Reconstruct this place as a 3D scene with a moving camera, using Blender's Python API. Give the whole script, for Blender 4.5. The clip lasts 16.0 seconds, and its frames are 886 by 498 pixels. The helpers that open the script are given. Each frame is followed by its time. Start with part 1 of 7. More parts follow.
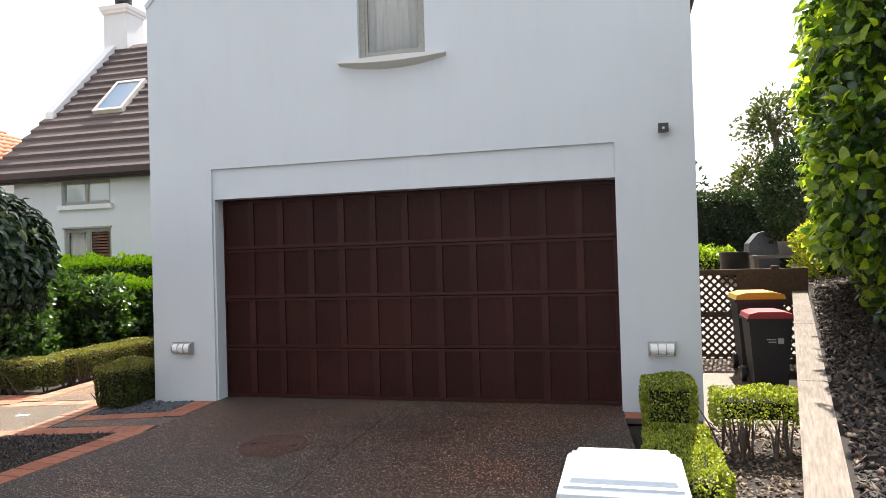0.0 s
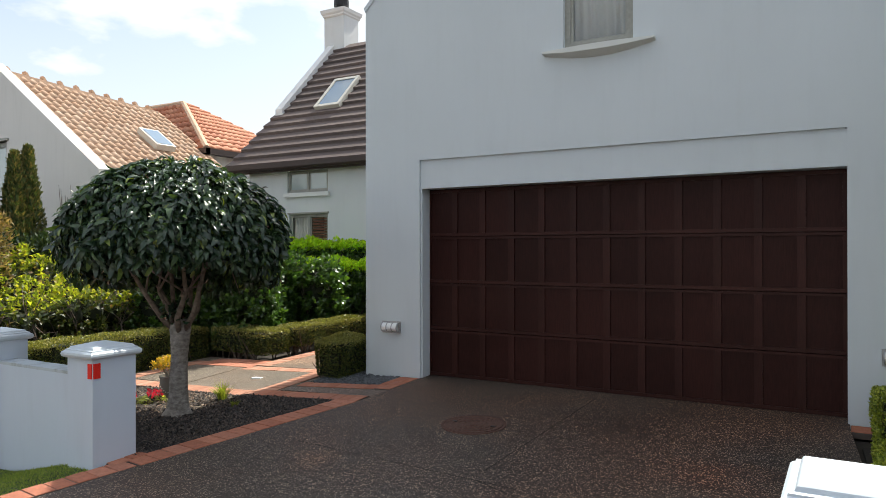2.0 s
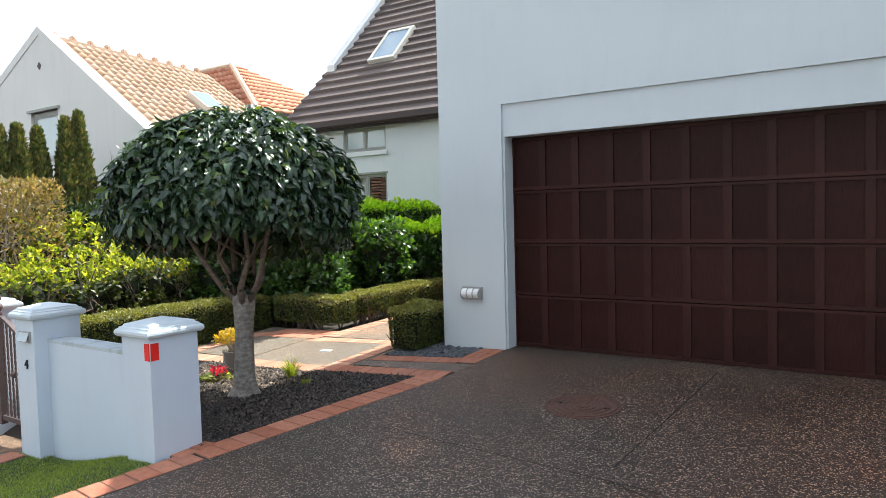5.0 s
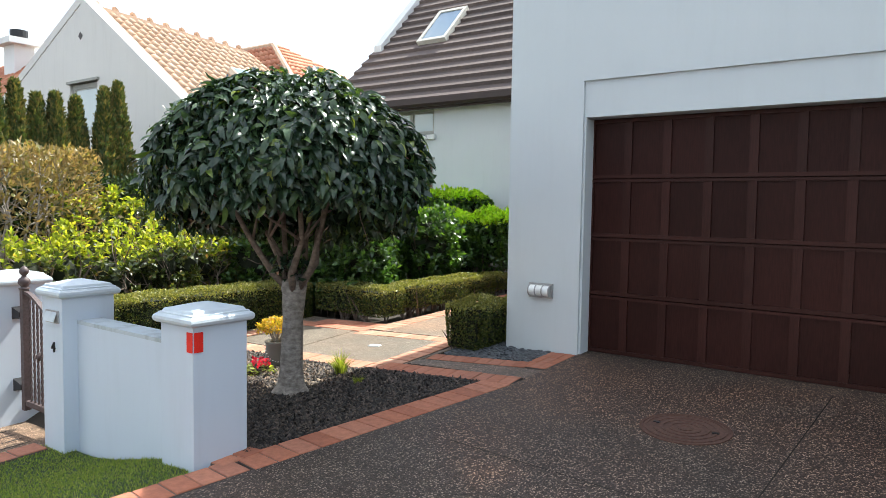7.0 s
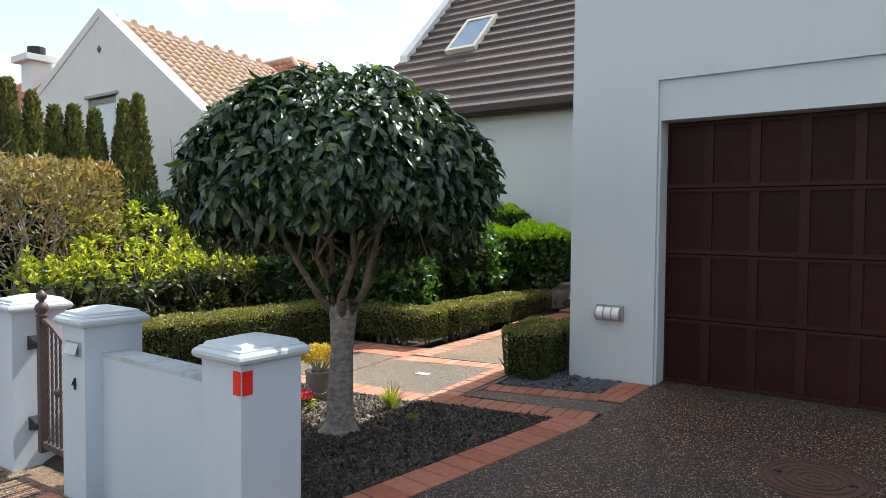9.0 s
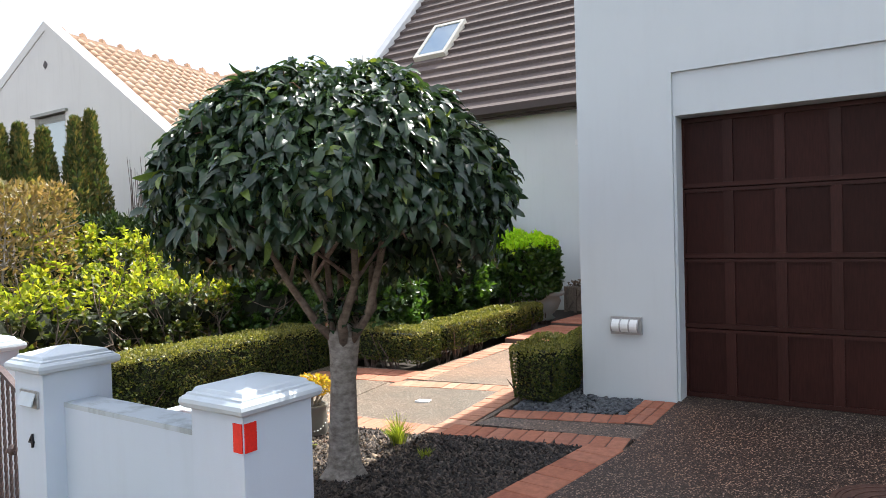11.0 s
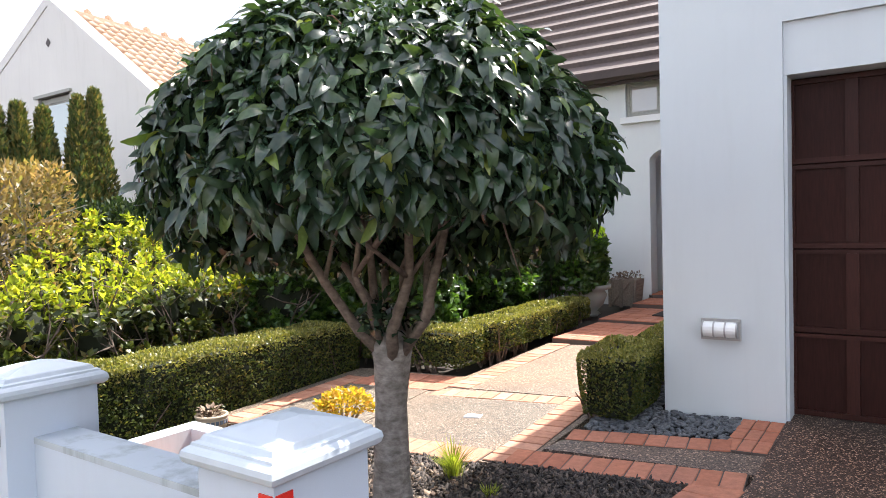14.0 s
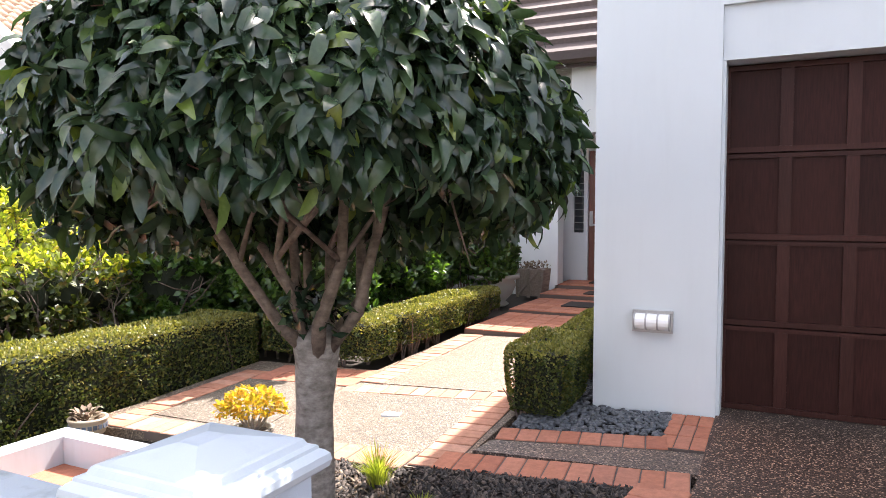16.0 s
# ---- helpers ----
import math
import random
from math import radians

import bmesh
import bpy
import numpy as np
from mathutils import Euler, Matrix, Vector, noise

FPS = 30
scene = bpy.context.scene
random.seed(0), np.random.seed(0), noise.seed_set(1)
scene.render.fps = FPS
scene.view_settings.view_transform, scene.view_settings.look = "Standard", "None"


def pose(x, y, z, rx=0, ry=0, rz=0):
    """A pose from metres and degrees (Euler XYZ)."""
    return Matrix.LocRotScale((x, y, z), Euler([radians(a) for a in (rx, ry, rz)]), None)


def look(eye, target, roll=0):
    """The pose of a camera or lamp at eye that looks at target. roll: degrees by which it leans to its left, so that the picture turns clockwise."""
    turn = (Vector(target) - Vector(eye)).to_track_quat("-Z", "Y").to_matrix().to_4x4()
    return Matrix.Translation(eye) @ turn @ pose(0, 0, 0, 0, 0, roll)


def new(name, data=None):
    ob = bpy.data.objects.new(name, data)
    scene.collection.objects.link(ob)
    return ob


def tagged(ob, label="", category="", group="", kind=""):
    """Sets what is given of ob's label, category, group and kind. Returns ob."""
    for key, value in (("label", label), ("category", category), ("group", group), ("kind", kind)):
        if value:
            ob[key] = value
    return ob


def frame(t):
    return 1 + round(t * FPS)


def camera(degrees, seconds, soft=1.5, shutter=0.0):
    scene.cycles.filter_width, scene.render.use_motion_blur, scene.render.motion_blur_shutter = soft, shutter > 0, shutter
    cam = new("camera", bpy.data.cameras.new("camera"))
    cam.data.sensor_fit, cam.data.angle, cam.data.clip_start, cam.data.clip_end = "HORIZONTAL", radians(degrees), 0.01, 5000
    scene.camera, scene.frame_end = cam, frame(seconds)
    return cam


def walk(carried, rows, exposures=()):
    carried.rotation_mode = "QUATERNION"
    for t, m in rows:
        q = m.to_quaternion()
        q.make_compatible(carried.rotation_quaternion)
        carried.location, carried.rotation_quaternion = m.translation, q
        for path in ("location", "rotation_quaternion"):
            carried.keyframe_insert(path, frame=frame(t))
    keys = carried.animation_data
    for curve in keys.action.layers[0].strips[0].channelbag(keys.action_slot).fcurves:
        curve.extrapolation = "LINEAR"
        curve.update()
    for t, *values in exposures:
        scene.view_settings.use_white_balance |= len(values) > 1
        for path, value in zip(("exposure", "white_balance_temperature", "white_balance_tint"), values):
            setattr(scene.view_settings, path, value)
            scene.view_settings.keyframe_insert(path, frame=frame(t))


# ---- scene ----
cam = camera(64.9, 16.0, 0.6)
PATH = [
    (0, (4.355, -6.756, 1.481), (3.854, -4.82, 1.508), -1.7),
    (0.5, (4.343, -6.763, 1.48), (3.671, -4.88, 1.526), -0.9),
    (1, (4.335, -6.803, 1.485), (3.55, -4.965, 1.553), -0.8),
    (1.5, (4.336, -6.854, 1.496), (3.463, -5.056, 1.555), -0.6),
    (2, (4.307, -6.861, 1.487), (3.301, -5.132, 1.49), -0.1),
    (2.5, (4.251, -6.842, 1.461), (3.175, -5.161, 1.341), -1.7),
    (3, (4.17, -6.748, 1.444), (3.018, -5.12, 1.292), -1.3),
    (3.5, (4.102, -6.552, 1.448), (2.904, -4.955, 1.324), -0.2),
    (3.7, (4.024, -6.53, 1.449), (2.85, -4.915, 1.335), 0.7),
    (5.8, (3.191, -6.213, 1.396), (2.096, -4.544, 1.276), -2.7),
    (6, (3.106, -6.223, 1.382), (2.005, -4.56, 1.24), -1.9),
    (6.5, (2.974, -6.113, 1.374), (1.799, -4.5, 1.244), -1.0),
    (7, (2.795, -5.944, 1.362), (1.613, -4.335, 1.241), 0.9),
    (7.5, (2.571, -5.96, 1.351), (1.398, -4.342, 1.263), -1.0),
    (8, (2.355, -5.917, 1.364), (1.134, -4.337, 1.244), 1.6),
    (8.5, (2.25, -5.753, 1.378), (0.992, -4.199, 1.316), -1.5),
    (9, (2.099, -5.667, 1.347), (0.889, -4.077, 1.27), 0.5),
    (9.2, (1.991, -5.689, 1.343), (0.861, -4.039, 1.306), -0.5),
    (11.3, (1.422, -5.352, 1.345), (0.302, -3.696, 1.295), -1.7),
    (11.5, (1.341, -5.306, 1.349), (0.248, -3.632, 1.275), -0.8),
    (12, (1.245, -5.131, 1.344), (0.158, -3.454, 1.269), -1.1),
    (12.5, (1.176, -4.978, 1.323), (0.139, -3.269, 1.261), 0.2),
    (13, (0.953, -4.982, 1.304), (-0.057, -3.255, 1.3), -0.9),
    (13.5, (0.805, -4.952, 1.299), (-0.248, -3.255, 1.194), -0.5),
    (14, (0.758, -4.838, 1.326), (-0.389, -3.201, 1.254), -1.6),
    (14.5, (0.715, -4.625, 1.321), (-0.354, -2.935, 1.279), -0.2),
    (15, (0.544, -4.656, 1.298), (-0.338, -2.861, 1.262), -0.8),
    (15.5, (0.385, -4.689, 1.295), (-0.474, -2.884, 1.225), -0.4),
    (16, (0.356, -4.597, 1.283), (-0.521, -2.803, 1.174), 0.0),
]
walk(cam, [(t, look(eye, target, roll)) for t, eye, target, roll in PATH], [(0.0, 1.34, 6480, 12), (0.5, 0.93, 6200, 7), (1.5, 0.74, 6350, 5), (2.3, 0.69, 6350, 8), (3.5, 1.14, 6200, 6), (6.5, 1.36, 6080, 5), (8.0, 1.22, 6100, 5), (9.0, 0.92, 6100, 6), (10.5, 1.22, 6150, 9), (12.5, 1.5, 6200, 12), (13.2, 1.68, 6220, 13), (14.2, 1.68, 6260, 14), (16.0, 1.95, 6350, 17)])

# ---- light ----
SUN_TO = Vector((0.11, 0.745, 1.0)).normalized()
SUN_EL = math.asin(SUN_TO.z)
SUN_AZ = math.atan2(SUN_TO.x, SUN_TO.y)

world = bpy.data.worlds.new("world")
scene.world = world
world.use_nodes = True
wn, wl = world.node_tree.nodes, world.node_tree.links
wn.clear()
w_out = wn.new("ShaderNodeOutputWorld")
w_bg = wn.new("ShaderNodeBackground")
w_sky = wn.new("ShaderNodeTexSky")
w_sky.sky_type = "NISHITA"
w_sky.sun_disc = False
w_sky.sun_elevation = SUN_EL
w_sky.sun_rotation = SUN_AZ
w_sky.air_density, w_sky.dust_density, w_sky.ozone_density = 1.0, 2.8, 1.0
w_tc = wn.new("ShaderNodeTexCoord")
w_map = wn.new("ShaderNodeMapping")
w_map.inputs["Scale"].default_value = (1.0, 1.0, 2.3)
w_map.inputs["Location"].default_value = (0.35, 0.2, 0.1)
w_noise = wn.new("ShaderNodeTexNoise")
w_noise.inputs["Scale"].default_value = 2.6
w_noise.inputs["Detail"].default_value = 7.0
w_noise.inputs["Roughness"].default_value = 0.52
w_ramp = wn.new("ShaderNodeValToRGB")
w_ramp.color_ramp.elements[0].position = 0.465
w_ramp.color_ramp.elements[1].position = 0.555
w_mix = wn.new("ShaderNodeMix")
w_mix.data_type = "RGBA"
w_mix.inputs["B"].default_value = (5.6, 5.5, 5.35, 1.0)
wl.new(w_tc.outputs["Generated"], w_map.inputs["Vector"])
wl.new(w_map.outputs["Vector"], w_noise.inputs["Vector"])
wl.new(w_noise.outputs["Fac"], w_ramp.inputs["Fac"])
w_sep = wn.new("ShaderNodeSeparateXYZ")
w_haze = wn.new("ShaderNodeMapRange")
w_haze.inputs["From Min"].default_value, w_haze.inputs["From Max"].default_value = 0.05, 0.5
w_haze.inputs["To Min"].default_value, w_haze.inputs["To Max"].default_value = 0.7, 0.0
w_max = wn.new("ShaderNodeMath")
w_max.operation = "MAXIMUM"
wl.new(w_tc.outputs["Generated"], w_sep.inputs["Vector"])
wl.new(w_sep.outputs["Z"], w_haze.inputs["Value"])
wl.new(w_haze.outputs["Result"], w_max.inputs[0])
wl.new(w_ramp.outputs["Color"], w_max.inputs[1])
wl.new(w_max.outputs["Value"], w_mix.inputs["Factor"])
wl.new(w_sky.outputs["Color"], w_mix.inputs["A"])
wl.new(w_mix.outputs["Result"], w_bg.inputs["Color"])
w_bg.inputs["Strength"].default_value = 0.13
wl.new(w_bg.outputs["Background"], w_out.inputs["Surface"])

sun_data = bpy.data.lights.new("sun", "SUN")
sun_data.energy, sun_data.angle, sun_data.color = 4.6, radians(0.55), (1.0, 0.94, 0.84)
sun = new("sun", sun_data)
sun.matrix_world = look(SUN_TO * 40, (0, 0, 0))


# ---- materials ----
def mat_base(name, rough=0.8, metal=0.0, spec=0.5):
    m = bpy.data.materials.new(name)
    m.use_nodes = True
    b = m.node_tree.nodes["Principled BSDF"]
    b.inputs["Roughness"].default_value = rough
    b.inputs["Metallic"].default_value = metal
    b.inputs["Specular IOR Level"].default_value = spec
    return m, m.node_tree.nodes, m.node_tree.links, b


def ramp(nodes, links, fac, stops):
    r = nodes.new("ShaderNodeValToRGB")
    e = r.color_ramp.elements
    while len(e) < len(stops):
        e.new(0.5)
    for el, (p, c) in zip(e, stops):
        el.position, el.color = p, (*c, 1)
    links.new(fac, r.inputs["Fac"])
    return r.outputs["Color"]


def coords(nodes, links, scale=(1, 1, 1), turn=0.0):
    """World-size coordinates, the same for pieces and large sheets; turned about z, then stretched."""
    place = nodes.new("ShaderNodeNewGeometry").outputs["Position"]
    if turn:
        tn = nodes.new("ShaderNodeMapping")
        tn.inputs["Rotation"].default_value = (0.0, 0.0, turn)
        links.new(place, tn.inputs["Vector"])
        place = tn.outputs["Vector"]
    mp = nodes.new("ShaderNodeMapping")
    mp.inputs["Scale"].default_value = scale
    links.new(place, mp.inputs["Vector"])
    return mp.outputs["Vector"]


def noise_tex(nodes, links, vec, scale, detail=4.0, rough=0.55):
    n = nodes.new("ShaderNodeTexNoise")
    n.inputs["Scale"].default_value = scale
    n.inputs["Detail"].default_value = detail
    n.inputs["Roughness"].default_value = rough
    links.new(vec, n.inputs["Vector"])
    return n.outputs["Fac"]


def mul(nodes, links, a, b, fac=1.0, kind="MULTIPLY"):
    m = nodes.new("ShaderNodeMix")
    m.data_type, m.blend_type = "RGBA", kind
    m.inputs["Factor"].default_value = fac
    links.new(a, m.inputs["A"])
    links.new(b, m.inputs["B"])
    return m.outputs["Result"]


def bump(nodes, links, height, bsdf, strength=0.3, dist=0.01):
    b = nodes.new("ShaderNodeBump")
    b.inputs["Strength"].default_value = strength
    b.inputs["Distance"].default_value = dist
    links.new(height, b.inputs["Height"])
    links.new(b.outputs["Normal"], bsdf.inputs["Normal"])


def painted(name, col, rough=0.7, var=0.08, grain=220.0, strength=0.25, stain=0.0):
    """Plaster or paint with fine relief, faint broad tone changes and some grime."""
    m, n, l, b = mat_base(name, rough)
    v = coords(n, l)
    big = noise_tex(n, l, v, 0.9, 3)
    c = ramp(n, l, big, [(0.3, tuple(x * (1 - var) for x in col)), (0.7, col)])
    if stain:
        s = noise_tex(n, l, coords(n, l, (5.0, 5.0, 0.6)), 1.4, 6, 0.65)
        c = mul(n, l, c, ramp(n, l, s, [(0.28, (1 - stain, 1 - stain, 1 - stain * 1.1)), (0.5, (1, 1, 1))]))
    l.new(c, b.inputs["Base Color"])
    bump(n, l, noise_tex(n, l, v, grain, 3), b, strength, 0.003)
    return m


def plain(name, col, rough=0.5, metal=0.0, var=0.15, scale=30.0):
    m, n, l, b = mat_base(name, rough, metal)
    f = noise_tex(n, l, coords(n, l), scale, 4)
    l.new(ramp(n, l, f, [(0.3, tuple(x * (1 - var) for x in col)), (0.7, tuple(min(1, x * (1 + var * 0.5)) for x in col))]), b.inputs["Base Color"])
    bump(n, l, f, b, 0.08, 0.003)
    return m


def aggregate(name, dark, mid, light, scale, spots=()):
    """Exposed aggregate: small pale and dark stones set in a binder."""
    m, n, l, b = mat_base(name, 0.62)
    v = coords(n, l)
    vo = n.new("ShaderNodeTexVoronoi")
    vo.inputs["Scale"].default_value = scale
    l.new(v, vo.inputs["Vector"])
    sep = n.new("ShaderNodeSeparateColor")
    l.new(vo.outputs["Color"], sep.inputs["Color"])
    c = ramp(n, l, sep.outputs["Red"], [(0.0, dark), (0.55, mid), (0.80, mid), (0.92, light), (1.0, light)])
    edge = ramp(n, l, vo.outputs["Distance"], [(0.0, (1, 1, 1)), (0.45, (0.8, 0.8, 0.8)), (0.75, (0.35, 0.33, 0.3))])
    c = mul(n, l, c, edge)
    big = noise_tex(n, l, v, 0.8, 5, 0.6)
    c = mul(n, l, c, ramp(n, l, big, [(0.3, (0.72, 0.7, 0.68)), (0.62, (1.15, 1.1, 1.06))]))
    stain = noise_tex(n, l, v, 0.45, 3, 0.5)
    c = mul(n, l, c, ramp(n, l, stain, [(0.42, (1, 1, 1)), (0.62, (1.30, 1.0, 0.84))]))
    for place, size, tone in spots:
        away = n.new("ShaderNodeVectorMath")
        away.operation = "DISTANCE"
        l.new(v, away.inputs[0])
        away.inputs[1].default_value = place
        rag = n.new("ShaderNodeMath")
        rag.operation = "MULTIPLY_ADD"
        l.new(noise_tex(n, l, v, 3.2 / size ** 0.5, 5, 0.65), rag.inputs[0])
        rag.inputs[1].default_value = size * 1.5
        l.new(away.outputs["Value"], rag.inputs[2])
        c = mul(n, l, c, ramp(n, l, rag.outputs["Value"], [(size * 0.75, tone), (min(1.0, size * 1.6), (1, 1, 1))]))
    l.new(c, b.inputs["Base Color"])
    inv = n.new("ShaderNodeMath")
    inv.operation = "SUBTRACT"
    inv.inputs[0].default_value = 1.0
    l.new(vo.outputs["Distance"], inv.inputs[1])
    bump(n, l, inv.outputs[0], b, 0.55, 0.006)
    return m


def clay(name, cols, rough=0.85, info="object"):
    """Brick and tile: every piece has its own tone, with mottling and pits."""
    m, n, l, b = mat_base(name, rough)
    if info == "object":
        r = n.new("ShaderNodeObjectInfo").outputs["Random"]
    else:
        r = n.new("ShaderNodeNewGeometry").outputs["Random Per Island"]
    base = ramp(n, l, r, [(i / (len(cols) - 1), c) for i, c in enumerate(cols)])
    v = coords(n, l)
    f = noise_tex(n, l, v, 24, 6, 0.65)
    c = mul(n, l, base, ramp(n, l, f, [(0.25, (0.68, 0.66, 0.64)), (0.65, (1.08, 1.05, 1.02))]))
    l.new(c, b.inputs["Base Color"])
    bump(n, l, noise_tex(n, l, v, 160, 4, 0.7), b, 0.35, 0.004)
    return m


def leafy(name, stops, rough=0.4, trans=0.3, spec=0.5, info="island", tint=(1.0, 1.0, 0.45)):
    """Leaf skin with light shining through; each leaf has its own tone."""
    m, n, l, b = mat_base(name, rough, 0.0, spec)
    if spec >= 1.0:
        b.inputs["Coat Weight"].default_value, b.inputs["Coat Roughness"].default_value = 0.25, 0.12
    if info == "island":
        r = n.new("ShaderNodeNewGeometry").outputs["Random Per Island"]
    else:
        r = n.new("ShaderNodeObjectInfo").outputs["Random"]
    c = ramp(n, l, r, stops)
    f = noise_tex(n, l, coords(n, l), 45, 3)
    c = mul(n, l, c, ramp(n, l, f, [(0.3, (0.78, 0.8, 0.75)), (0.7, (1.12, 1.1, 1.05))]))
    l.new(c, b.inputs["Base Color"])
    t = n.new("ShaderNodeBsdfTranslucent")
    tc = n.new("ShaderNodeMix")
    tc.data_type, tc.blend_type = "RGBA", "MULTIPLY"
    tc.inputs["Factor"].default_value = 1.0
    tc.inputs["B"].default_value = (*[min(2.6, 2.6 * x) for x in tint], 1)
    l.new(c, tc.inputs["A"])
    l.new(tc.outputs["Result"], t.inputs["Color"])
    mx = n.new("ShaderNodeMixShader")
    mx.inputs["Fac"].default_value = trans
    l.new(b.outputs["BSDF"], mx.inputs[1])
    l.new(t.outputs["BSDF"], mx.inputs[2])
    l.new(mx.outputs["Shader"], n["Material Output"].inputs["Surface"])
    return m


def barky(name, dark, light, stretch=(1, 1, 0.35), scale=28.0):
    m, n, l, b = mat_base(name, 0.9)
    f = noise_tex(n, l, coords(n, l, stretch), scale, 6, 0.65)
    g = noise_tex(n, l, coords(n, l, (1, 1, 2.2)), 11, 3)
    c = ramp(n, l, f, [(0.25, dark), (0.72, light)])
    c = mul(n, l, c, ramp(n, l, g, [(0.38, (0.75, 0.74, 0.72)), (0.62, (1.15, 1.15, 1.15))]))
    l.new(c, b.inputs["Base Color"])
    bump(n, l, f, b, 0.5, 0.012)
    return m


def glass_mat(name, tint=(0.03, 0.035, 0.04), rough=0.03):
    m, n, l, b = mat_base(name, rough, 0.0, 0.9)
    b.inputs["Base Color"].default_value = (*tint, 1)
    b.inputs["Coat Weight"].default_value = 0.6
    b.inputs["Coat Roughness"].default_value = 0.02
    b.inputs["IOR"].default_value = 1.6
    return m


def clear_glass(name):
    """A thin clear pane that also mirrors the sky."""
    m, n, l, b = mat_base(name, 0.02)
    b.inputs["Base Color"].default_value = (0.93, 0.96, 0.95, 1)
    b.inputs["Transmission Weight"].default_value = 1.0
    b.inputs["IOR"].default_value = 1.5
    return m


